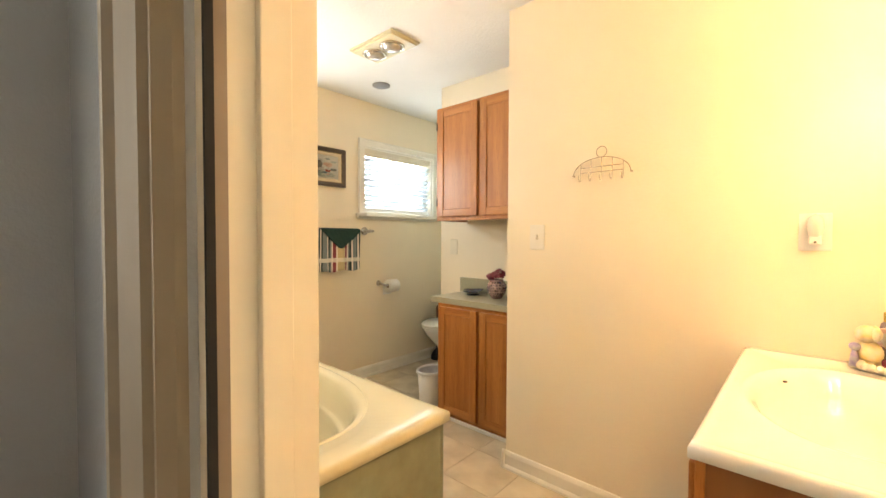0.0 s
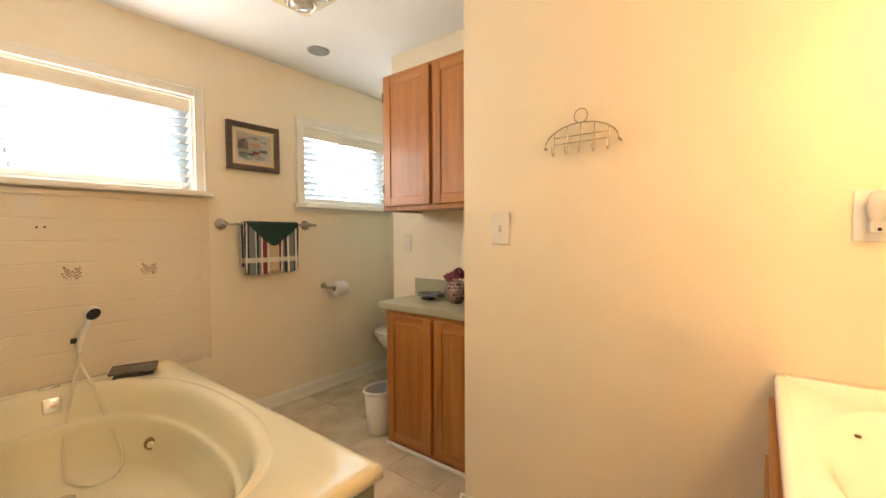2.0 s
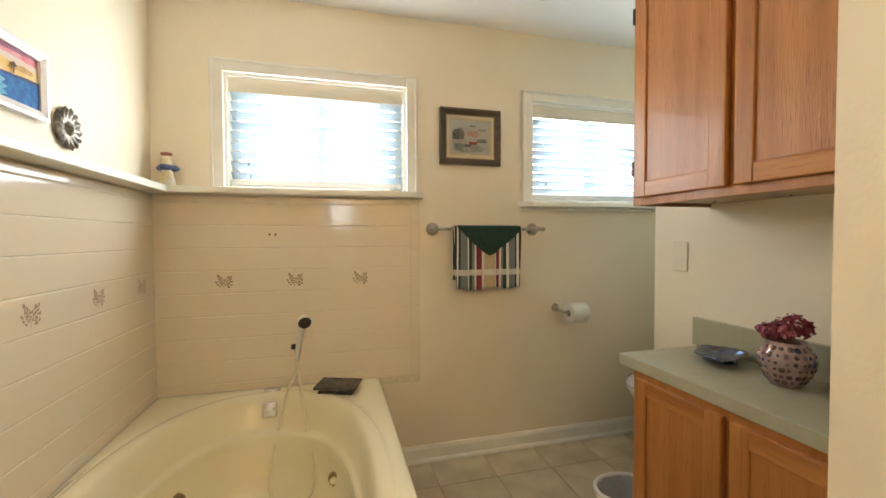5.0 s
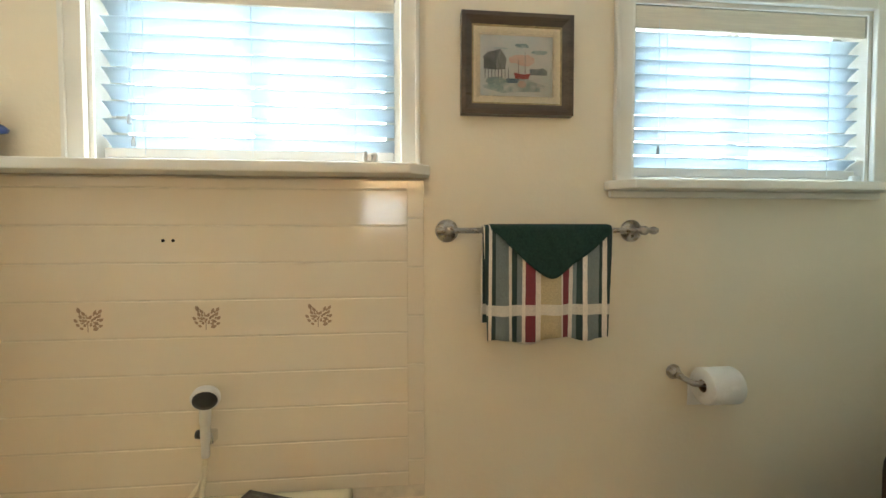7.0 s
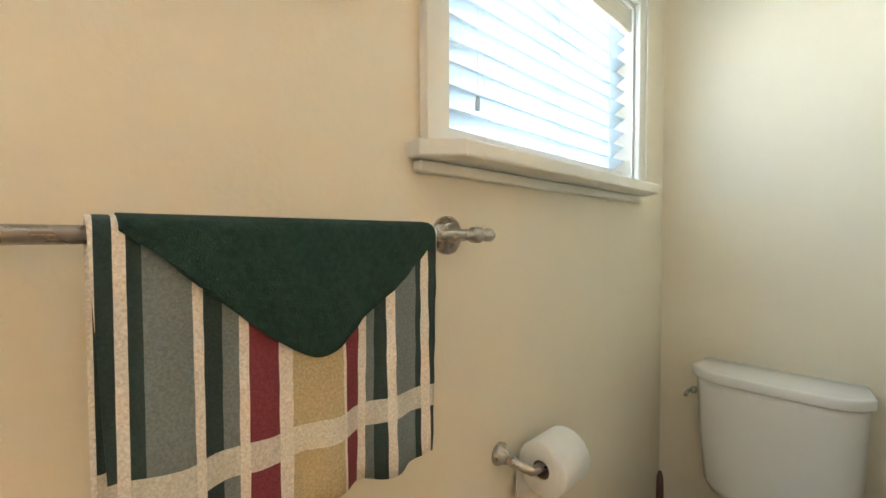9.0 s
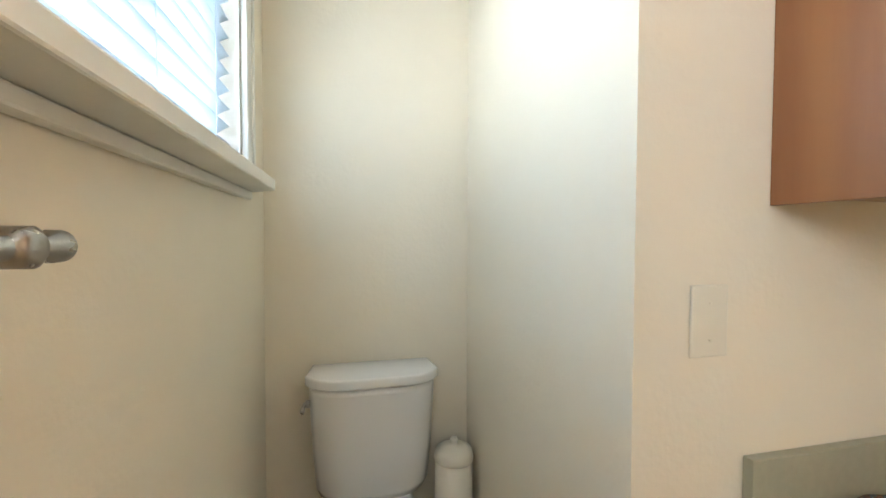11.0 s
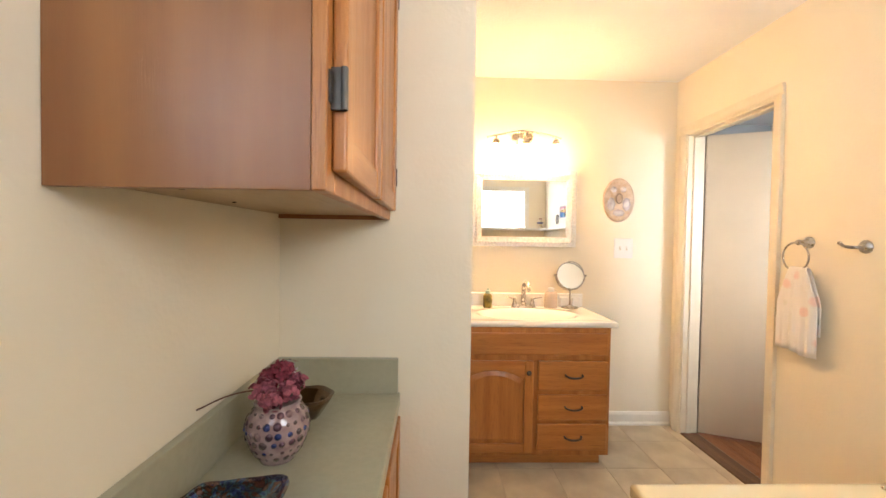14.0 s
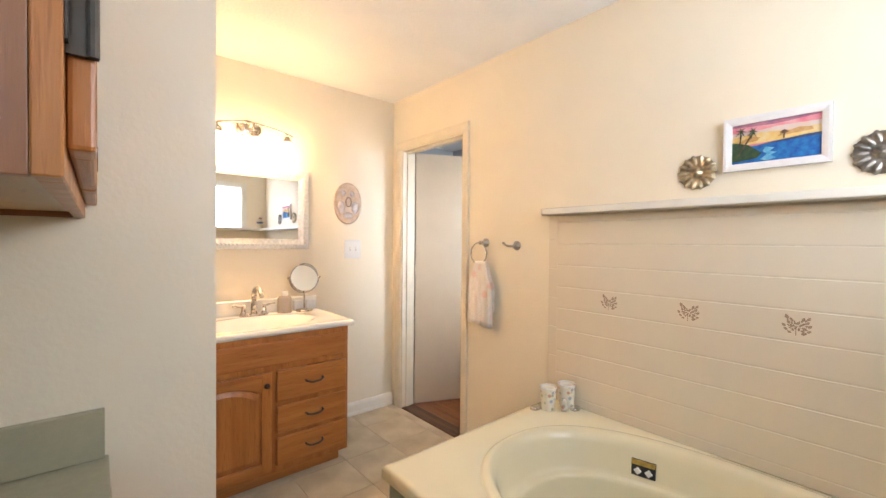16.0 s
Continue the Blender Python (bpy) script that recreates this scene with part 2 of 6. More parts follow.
def arc(c, r, a0, a1, n, plane="yz"):
    """Points on an arc about c in the plane named; degrees."""
    out = []
    for i in range(n):
        a = radians(a0 + (a1 - a0) * i / (n - 1))
        p, q = r * math.cos(a), r * math.sin(a)
        out.append((c[0], c[1] + p, c[2] + q) if plane == "yz" else (c[0] + p, c[1], c[2] + q) if plane == "xz" else (c[0] + p, c[1] + q, c[2]))
    return out


def smooth_path(pts, n=8):
    """A Catmull-Rom curve through the points."""
    p = [Vector(q) for q in pts]
    p = [p[0] * 2 - p[1]] + p + [p[-1] * 2 - p[-2]]
    out = []
    for i in range(1, len(p) - 2):
        for k in range(n):
            t = k / n
            a, b, c, d = p[i - 1:i + 3]
            out.append(0.5 * ((2 * b) + (c - a) * t + (2 * a - 5 * b + 4 * c - d) * t * t + (3 * b - a - 3 * c + d) * t ** 3))
    out.append(p[-2])
    return out


def prism(poly, axis, a, b, bm=None):
    """A polygon in a plane across the axis, stretched from a to b: y-axis polygons hold (x, z), x-axis (y, z), z-axis (x, y)."""
    bm = bm or bmesh.new()

    def P(q, h):
        return (q[0], h, q[1]) if axis == "y" else (h, q[0], q[1]) if axis == "x" else (q[0], q[1], h)
    lo, hi = [bm.verts.new(P(q, a)) for q in poly], [bm.verts.new(P(q, b)) for q in poly]
    n = len(poly)
    f = [bm.faces.new(lo), bm.faces.new(hi)] + [bm.faces.new((lo[i], lo[(i + 1) % n], hi[(i + 1) % n], hi[i])) for i in range(n)]
    bmesh.ops.recalc_face_normals(bm, faces=f)
    return bm


def ring_frame(bm, axis, a, b, c, d, width, near, far, lip=0.0):
    """A mitred frame round the rectangle a..b by c..d, from depth far (at the wall) to near (towards the room), sunk by lip at its inner edge."""
    def P(u, w, h):
        return (u, h, w) if axis == "y" else (h, u, w)
    loops = []
    for inset, h in ((0, far), (0, near), (width * 0.35, near), (width, near + lip), (width, far)):
        loops.append([bm.verts.new(P(u, w, h)) for u, w in ((a + inset, c + inset), (b - inset, c + inset), (b - inset, d - inset), (a + inset, d - inset))])
    for p, q in zip(loops, loops[1:]):
        for i in range(4):
            bm.faces.new((p[i], p[(i + 1) % 4], q[(i + 1) % 4], q[i]))
    bmesh.ops.recalc_face_normals(bm, faces=bm.faces)
    return bm


def wall_cells(axis, lo, hi, a0, a1, z0, z1, holes=()):
    """A wall across the axis from lo to hi, running a0..a1, with rectangular holes (a, b, c, d) cut right through."""
    us = sorted({a0, a1, *[h[0] for h in holes], *[h[1] for h in holes]})
    zs = sorted({z0, z1, *[h[2] for h in holes], *[h[3] for h in holes]})
    bm = bmesh.new()
    for u, u2 in zip(us, us[1:]):
        for z, z2 in zip(zs, zs[1:]):
            m, k = (u + u2) / 2, (z + z2) / 2
            if any(h[0] < m < h[1] and h[2] < k < h[3] for h in holes):
                continue
            if axis == "y":
                box(bm, u, u2, lo, hi, z, z2)
            else:
                box(bm, lo, hi, u, u2, z, z2)
    bmesh.ops.remove_doubles(bm, verts=bm.verts, dist=1e-5)
    return bm


# ---- the large structure ----
FZ, CZ = -0.02, 2.42
SY, HX, PY, NX, AY, EX = -3.32, 1.60, -1.72, 2.185, -0.71, 3.10
W1 = (0.315, 1.205, 1.475, 2.038)
W2 = (1.95, 2.82, 1.44, 2.03)
DOOR = (-3.20, -2.485, FZ, 2.03)

floor = struct("floor", boxes((-0.06, EX + 0.1, SY - 0.1, 0.1, FZ - 0.1, FZ - 0.004)), FLOORGROUT, "bathroom floor of mottled beige stone-look tiles", "floor")
hall_floor = struct("floor_hall", boxes((-1.8, -0.06, -4.4, -1.6, FZ - 0.1, FZ - 0.004)), DARKHOLE, "reddish-brown wooden plank floor of the hall", "floor")
struct("ceiling", boxes((-0.1, EX + 0.1, SY - 0.1, 0.1, CZ, CZ + 0.1)), CEIL, "white textured bathroom ceiling", "ceiling")
struct("ceiling_hall", boxes((-1.9, -0.115, -4.5, -1.5, CZ, CZ + 0.1)), CEIL, "white hall ceiling", "ceiling")
wall_n = struct("wall_north", wall_cells("y", 0, 0.14, -0.115, EX + 0.1, FZ - 0.1, CZ, (W1, W2)), WALL, "cream painted wall with two high windows, tiled above the tub", "wall")
wall_w = struct("wall_west", wall_cells("x", -0.115, 0, SY - 0.1, 0, FZ - 0.1, CZ, (DOOR,)), WALL, "cream painted wall with a doorway, tiled beside the tub", "wall")
struct("wall_south", boxes((0, HX, SY - 0.12, SY, FZ - 0.1, CZ)), WALL, "cream painted wall behind the vanity", "wall")
struct("wall_partition", boxes((HX, NX + 0.12, SY - 0.12, PY, FZ - 0.1, CZ)), WALL, "cream painted partition wall between vanity and linen niche", "wall")
struct("wall_niche", boxes((NX, EX + 0.1, PY, AY, FZ - 0.1, CZ)), WALL, "cream painted wall block between linen niche and toilet alcove", "wall")
struct("wall_east", boxes((EX, EX + 0.1, AY, 0, FZ - 0.1, CZ)), WALL, "cream painted wall behind the toilet", "wall")
HW = (-1.3, -0.6, 1.0, 2.0)
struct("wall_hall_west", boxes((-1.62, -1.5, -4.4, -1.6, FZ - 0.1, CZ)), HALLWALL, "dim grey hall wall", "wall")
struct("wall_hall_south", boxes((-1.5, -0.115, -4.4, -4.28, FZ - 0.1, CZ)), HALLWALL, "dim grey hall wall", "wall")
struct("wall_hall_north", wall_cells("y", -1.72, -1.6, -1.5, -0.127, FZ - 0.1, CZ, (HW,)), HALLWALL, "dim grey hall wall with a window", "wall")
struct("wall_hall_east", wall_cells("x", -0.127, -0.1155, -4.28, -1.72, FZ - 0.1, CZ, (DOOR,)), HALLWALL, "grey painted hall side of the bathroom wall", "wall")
struct("ground", boxes((-60, 60, -60, 60, -0.6, -0.5)), mat("grass_ground", (0.09, 0.12, 0.04), 0.9, var=0.3, scale=2), "lawn outside the house", "ground")
struct("backdrop", boxes((-5, 8, 3.0, 3.05, -0.5, 5)), mat("pale_outdoor_haze", (0.8, 0.85, 0.9), 0.9, emit=9.0, ecol=(0.80, 0.92, 1.0)), "overexposed daylight outside the windows", "backdrop")

# door lining, casings, threshold
lining = tagged(new("door_lining"), "cream painted door lining with stop strips", "door frame", "", "structure")
for y0, y1, z0, z1, stop in ((DOOR[0], DOOR[0] + 0.018, FZ, DOOR[3], False), (DOOR[1] - 0.018, DOOR[1], FZ, DOOR[3], False), (DOOR[0] + 0.018, DOOR[1] - 0.018, DOOR[3] - 0.018, DOOR[3], False),
                             (DOOR[0] + 0.018, DOOR[0] + 0.030, FZ, DOOR[3] - 0.018, True), (DOOR[1] - 0.030, DOOR[1] - 0.018, FZ, DOOR[3] - 0.018, True), (DOOR[0] + 0.03, DOOR[1] - 0.03, DOOR[3] - 0.030, DOOR[3] - 0.018, True)):
    part("stop" if stop else "jamb", one(-0.069 if stop else -0.117, -0.036 if stop else 0.0, y0, y1, z0, z1, 0.0015), DOORTRIM, lining)


def casing(name, x, sgn, y0, y1, top, w, mat_, deep=1.0):
    bm = bmesh.new()
    prof = [(0, 0.004), (0.1, 0.010), (0.18, 0.010), (0.26, 0.013), (0.7, 0.017), (0.82, 0.020), (1.0, 0.020), (1.0, 0)]
    prof = [(u, d * deep) for u, d in prof]
    for y, s in ((y0, -1), (y1, 1)):
        ww = w if s > 0 or x < 0 else min(w, y0 - SY - 0.014)
        poly = [(x, y)] + [(x + sgn * d, y + s * ww * u) for u, d in prof]
        prism(poly, "z", FZ, top, bm)
    poly = [(x, top)] + [(x + sgn * d, top + w * u) for u, d in prof]
    bmx = [(q[0], q[1]) for q in poly]
    lo = [bm.verts.new((q[0], max(y0 - w, SY + 0.001) if x == 0 else y0 - w, q[1])) for q in bmx]
    hi = [bm.verts.new((q[0], y1 + w, q[1])) for q in bmx]
    n = len(bmx)
    bm.faces.new(lo), bm.faces.new(hi)
    for i in range(n):
        bm.faces.new((lo[i], lo[(i + 1) % n], hi[(i + 1) % n], hi[i]))
    bmesh.ops.recalc_face_normals(bm, faces=bm.faces)
    return struct(name, bm, mat_, "cream painted moulded door casing", "door casing")


casing("door_casing", 0.0, 1, DOOR[0] + 0.006, DOOR[1] - 0.006, DOOR[3] - 0.006, 0.058, DOORTRIM)
# hall casing: tan darkened so the colour carries the unlit side's shade
casing("door_casing_hall", -0.127, -1, DOOR[0] + 0.006, DOOR[1] - 0.006, DOOR[3] - 0.006, 0.085, mat("tan_shaded_hall_trim", (0.24, 0.19, 0.13), 0.8, var=0.06, scale=8, bump=0.1, bscale=40), 2.4)
# thin brown overlay that paints shade onto the lining's hall edge
struct("door_lining_hall", boxes((-0.1082, -0.0965, DOOR[1] - 0.0215, DOOR[1] - 0.0182, FZ + 0.002, DOOR[3] - 0.0185)), mat("brown_shaded_lining", (0.26, 0.20, 0.15), 0.45, var=0.08, scale=8), "hall edge of the door lining, browned to carry its shade", "door frame")
# near-black strip painted in for the shadow gap beside the stop
struct("door_gap_shade", boxes((-0.1166, -0.1086, DOOR[1] - 0.0235, DOOR[1] - 0.0182, FZ + 0.002, DOOR[3] - 0.0185)), mat("dark_gap_shade", (0.018, 0.016, 0.015), 0.8), "dark strip standing for the shadow gap along the door lining", "door seal")
struct("threshold", one(-0.115, 0.0, DOOR[0] + 0.02, DOOR[1] - 0.02, FZ - 0.004, FZ + 0.008, 0.003), wood("dark_threshold", (0.16, 0.08, 0.04), (0.08, 0.04, 0.02), axis="y"), "dark wooden door threshold", "threshold")


def baseboard(name, axis, at, sgn, a, b):
    """A moulded board with a rounded shoe at its foot, along the wall face at at; sgn: the side of the room."""
    prof = [(0, 0), (0.022, 0), (0.022, 0.012), (0.016, 0.022), (0.013, 0.024), (0.013, 0.075), (0.010, 0.085), (0.006, 0.094), (0, 0.096)]
    bm = bmesh.new()
    lo, hi = [], []
    for d, h in prof:
        q = at + sgn * d
        lo.append(bm.verts.new((a, q, FZ + h) if axis == "x" else (q, a, FZ + h)))
        hi.append(bm.verts.new((b, q, FZ + h) if axis == "x" else (q, b, FZ + h)))
    n = len(prof)
    bm.faces.new(lo), bm.faces.new(hi)
    for i in range(n):
        bm.faces.new((lo[i], lo[(i + 1) % n], hi[(i + 1) % n], hi[i]))
    bmesh.ops.recalc_face_normals(bm, faces=bm.faces)
    return struct(name, bm, TRIM, "white painted baseboard with rounded shoe moulding", "baseboard")


baseboard("baseboard", "x", 0.0, -1, 1.07, EX)
baseboard("baseboard", "y", EX, -1, AY, -0.022)
baseboard("baseboard", "x", AY, 1, NX, EX - 0.022)
baseboard("baseboard", "y", NX, -1, -0.955, AY + 0.022)
baseboard("baseboard", "y", HX, -1, -2.77, PY + 0.022)
baseboard("baseboard", "x", PY, 1, HX - 0.022, 1.84)
baseboard("baseboard", "x", SY, 1, 0.0, 0.69)
baseboard("baseboard", "y", 0.0, 1, -2.43, -1.80)

# windows: casing, sill, sash, glass


def sill_board(poly, z0, z1):
    bm = prism(poly, "z", z0, z1)
    bmesh.ops.bevel(bm, geom=bm.edges[:], offset=0.004, segments=2, affect="EDGES", profile=0.5)
    return bm


def window(name, w, label):
    x0, x1, z0, z1 = w
    root = tagged(new(name), label, "window", "high windows in the outside wall", "structure")
    root.location = ((x0 + x1) / 2, 0, z0)
    bm = bmesh.new()
    cw = 0.06
    for a, b, c, d in ((x0 - cw, x0, z0, z1 + cw), (x1, x1 + cw, z0, z1 + cw), (x0, x1, z1, z1 + cw)):
        box(bm, a, b, -0.018, 0.0, c, d, 0.003)
    for a, b, c, d in ((x0 - cw, x0 - cw + 0.014, z0, z1 + cw), (x1 + cw - 0.014, x1 + cw, z0, z1 + cw), (x0 - cw + 0.014, x1 + cw - 0.014, z1 + cw - 0.014, z1 + cw)):
        box(bm, a, b, -0.024, -0.017, c, d, 0.002)
    part("casing", bm, TRIM, root, "white painted window casing")
    part("reveal", boxes((x0 - 0.001, x0 + 0.014, 0.0, 0.138, z0, z1), (x1 - 0.014, x1 + 0.001, 0.0, 0.138, z0, z1), (x0 + 0.014, x1 - 0.014, 0.0, 0.138, z1 - 0.014, z1 + 0.001), (x0 + 0.014, x1 - 0.014, 0.0, 0.138, z0 - 0.001, z0 + 0.012)), TRIM, root)
    bm = ring_frame(bmesh.new(), "y", x0 + 0.014, x1 - 0.014, z0 + 0.012, z1 - 0.014, 0.035, 0.09, 0.13)
    xm = (x0 + x1) / 2
    box(bm, xm - 0.02, xm + 0.02, 0.092, 0.128, z0 + 0.047, z1 - 0.049)
    part("sash_frame", bm, TRIM, root)
    for a, b in ((x0 + 0.049, xm - 0.02), (xm + 0.02, x1 - 0.049)):
        pane = part("pane", boxes((a, b, 0.108, 0.112, z0 + 0.047, z1 - 0.049)), GLASS, root)
        pane.visible_shadow = False
    return root


window("window_1", W1, "wide high window with white painted casing above the tub")
window("window_2", W2, "high window with white painted casing above the paper holder")
struct("window_sill_shelf", sill_board([(0.002, -0.0005), (0.002, -1.815), (0.085, -1.815), (0.098, -1.80), (0.098, -0.098), (1.235, -0.098), (1.292, -0.055), (1.292, -0.0005)], 1.444, 1.475), TRIM,
       "white painted L-shaped ledge running round the tub tiles", "ledge")
struct("window_sill", sill_board([(1.862, -0.0005), (1.862, -0.03), (1.92, -0.088), (2.80, -0.088), (2.86, -0.03), (2.86, -0.0005)], 1.410, 1.4395), TRIM, "white painted window sill with clipped corners", "window sill")
struct("window_sill_apron", one(1.875, 2.845, -0.022, -0.0005, 1.388, 1.4095, 0.004), TRIM, "white moulding under the window sill", "trim")


def blind(w, pitch, label):
    x0, x1, z0, z1 = w[0] + 0.02, w[1] - 0.02, w[2] + 0.02, w[3] - 0.016
    root = thing("window_blind", ((x0 + x1) / 2, 0.04, z0), label, "blind", "window blinds")
    part("valance", one(x0 - 0.003, x1 + 0.003, 0.006, 0.016, z1 - 0.072, z1, 0.003), VALANCE, root, "cream blind valance")
    part("headrail", one(x0, x1, 0.018, 0.07, z1 - 0.045, z1, 0.002), VALANCE, root)
    part("bottom_rail", one(x0, x1, 0.026, 0.046, z0 + 0.002, z0 + 0.032, 0.004), PLASTIC, root)
    # one curved slat, shared
    bm = bmesh.new()
    n = 6
    rows = []
    for t in (0.0014, -0.0014):
        rows.append([[bm.verts.new((x, (k / n - 0.5) * 0.051, 0.0035 * (1 - (2 * k / n - 1) ** 2) + t)) for k in range(n + 1)] for x in (x0 - origin(root).x, x1 - origin(root).x)])
    up, dn = rows
    for k in range(n):
        bm.faces.new((up[0][k], up[1][k], up[1][k + 1], up[0][k + 1]))
        bm.faces.new((dn[0][k + 1], dn[1][k + 1], dn[1][k], dn[0][k]))
    for k in (0, n):
        bm.faces.new((up[0][k], up[1][k], dn[1][k], dn[0][k]))
    for s in (0, 1):
        for k in range(n):
            bm.faces.new((up[s][k], up[s][k + 1], dn[s][k + 1], dn[s][k]))
    bmesh.ops.recalc_face_normals(bm, faces=bm.faces)
    me = mesh_of(bm, SLAT, True, "slat")
    z = z0 + 0.052
    while z < z1 - 0.06:
        ob = new("slat", me)
        ob.parent = root
        ob.location = (0, 0.003, z - z0)
        ob.rotation_euler = (radians(-36 + random.uniform(-1.5, 1.5)), radians(random.uniform(-0.12, 0.12)), 0)
        z += pitch
    for u in (0.14, 0.5, 0.86):
        xx = x0 + (x1 - x0) * u
        for yy in (0.019, 0.067):
            part("ladder_cord", rod([(xx, yy, z0 + 0.01), (xx, yy, z1 - 0.04)], 0.0009, 5), SLAT, root)
    return root


blind(W1, 0.0495, "white two-inch slat blind, half closed, over the tub window")
blind(W2, 0.0455, "white two-inch slat blind, half closed, in the smaller window")

# ---- the tub corner ----
TZ = 0.488
TX0, TX1, TY0, TY1 = 0.009, 1.052, -1.791, -0.009
TC, TA, TB = (0.520, -0.865), 0.425, 0.755


def basin(a, s):
    """A point of the basin's outline at angle a, scaled by s, a little squarer than an oval."""
    c, d = math.cos(a), math.sin(a)
    k = 1 / (abs(c) ** 2.35 + abs(d) ** 2.35) ** (1 / 2.35)
    return TC[0] + TA * s * k * c, TC[1] + TB * (s if s < 1 else 1 + (s - 1) * 0.22) * k * d


BOWL = [(1.145, TZ), (1.135, TZ - 0.0025), (1.125, TZ - 0.0025), (1.115, TZ + 0.002), (1.09, TZ + 0.003), (1.03, TZ + 0.0015), (1.005, TZ - 0.003), (0.985, TZ - 0.014), (0.965, TZ - 0.038), (0.943, TZ - 0.08), (0.918, TZ - 0.128), (0.908, TZ - 0.141),
        (0.898, TZ - 0.147), (0.876, TZ - 0.149), (0.866, TZ - 0.154), (0.860, TZ - 0.165), (0.852, TZ - 0.20), (0.838, TZ - 0.27), (0.80, TZ - 0.345), (0.74, TZ - 0.385), (0.6, TZ - 0.398), (0.3, TZ - 0.402), (0.1, TZ - 0.403)]



def tub_shell():
    bm = bmesh.new()
    n = 120
    outer, rings = [], []
    for i in range(n):
        a = 2 * math.pi * i / n
        c, s = math.cos(a), math.sin(a)
        tx = ((TX1 - TC[0]) if c > 0 else (TC[0] - TX0)) / max(abs(c), 1e-6)
        ty = ((TY1 - TC[1]) if s > 0 else (TC[1] - TY0)) / max(abs(s), 1e-6)
        t = min(tx, ty)
        outer.append(Vector((TC[0] + c * t, TC[1] + s * t, 0)))
    # put ring points exactly on the four corners
    for q in ((TX1, TY1), (TX0, TY1), (TX0, TY0), (TX1, TY0)):
        k = min(range(n), key=lambda i: (outer[i].x - q[0]) ** 2 + (outer[i].y - q[1]) ** 2)
        outer[k] = Vector((q[0], q[1], 0))
    mid = Vector(((TX0 + TX1) / 2, (TY0 + TY1) / 2, 0))
    for inset, z in ((0.012, TZ - 0.050), (0.0, TZ - 0.046), (0.0, TZ - 0.014), (0.004, TZ - 0.005), (0.012, TZ - 0.001), (0.03, TZ)):
        ring = []
        for p in outer:
            x = min(max(p.x, TX0 + inset), TX1 - inset)
            y = min(max(p.y, TY0 + inset), TY1 - inset)
            ring.append(bm.verts.new((x, y, z)))
        rings.append(ring)
    for s, z in BOWL:
        rings.append([bm.verts.new((*basin(2 * math.pi * i / n, s), z)) for i in range(n)])
    for a, b in zip(rings, rings[1:]):
        for i in range(n):
            j = (i + 1) % n
            bm.faces.new((a[i], a[j], b[j], b[i]))
    bm.faces.new(rings[-1])
    bmesh.ops.recalc_face_normals(bm, faces=bm.faces)
    return bm


tub = thing("bathtub", (0.53, -0.9, FZ), "cream whirlpool bathtub with an oval basin set in the tiled corner", "bathtub")
part("shell", tub_shell(), TUB, tub, smooth=True)
part("apron_front", one(TX1 - 0.035, TX1 - 0.02, TY0 + 0.02, TY1, FZ, TZ - 0.047, 0.002), APRON, tub, "sage green tub side panel")
part("apron_end", one(TX0, TX1 - 0.036, TY0 + 0.02, TY0 + 0.035, FZ, TZ - 0.047, 0.002), APRON, tub, "sage green tub end panel")


def on_basin(deg, s, z):
    a = radians(deg)
    p = Vector((*basin(a, s), z))
    inward = (Vector((TC[0], TC[1], z)) - p).normalized()
    return p, inward


def facing(bm, at, d, m=Matrix.Identity(4)):
    """Turns a mesh built about +z to face along d, and sets it at at."""
    q = Vector((0, 0, 1)).rotation_difference(d).to_matrix().to_4x4()
    bmesh.ops.transform(bm, matrix=Matrix.Translation(at) @ q @ m, verts=bm.verts)
    return bm


def facing_up(bm, at, d):
    """Sets a mesh built about +z, with its top at +y, upright on a wall that looks along d."""
    z = Vector(d).normalized()
    x = Vector((0, 0, 1)).cross(z).normalized()
    y = z.cross(x)
    m = Matrix((x, y, z)).transposed().to_4x4()
    bmesh.ops.transform(bm, matrix=Matrix.Translation(at) @ m, verts=bm.verts)
    return bm


BRASS_RING = mat("brown_brass_ring", (0.34, 0.24, 0.12), 0.3, 0.85, var=0.15, scale=60)
for deg in (38, 141, -35, 214):
    p, d = on_basin(deg, 0.840, TZ - 0.265)
    jet = part("jet", facing(turned((0, 0, 0), [(0.030, -0.004), (0.030, 0.006), (0.026, 0.010), (0.019, 0.010), (0.017, 0.003), (0, 0.003)], seg=24), p, d), BRASS_RING, tub, "whirlpool jet with a brown brass ring", True)
    part("nozzle", facing(turned((0, 0, 0), [(0.013, 0.0), (0.013, 0.016), (0.008, 0.018), (0.007, 0.008), (0, 0.008)], seg=18), p + d * 0.003, d), TUB, jet, "", True)
p, d = on_basin(90, 0.950, TZ - 0.064)
plate = bmesh.new()
box(plate, -0.034, 0.034, -0.036, 0.036, 0, 0.016, 0.008, 3)
part("overflow_plate", facing_up(plate, p - d * 0.003, (0, -1, 0.22)), CHROME, tub, "square chrome overflow plate", True)
part("drain", turned((0.512, -0.42, TZ - 0.399), [(0.036, 0), (0.036, 0.006), (0.028, 0.010), (0.012, 0.014), (0, 0.015)], seg=28), CHROME, tub, "round chrome drain plug", True)
for q, r in (((0.525, -0.072), (0.038, 0.022)), ((0.205, -1.745), (0.03, 0.022)), ((0.062, -1.615), (0.03, 0.022))):
    part("deck_button", turned((q[0], q[1], TZ), [(1, 0), (1, 0.008), (0.85, 0.013), (0.4, 0.015), (0, 0.015)], seg=24, squash=r), CHROME, tub, "chrome air control cap on the tub deck", True)
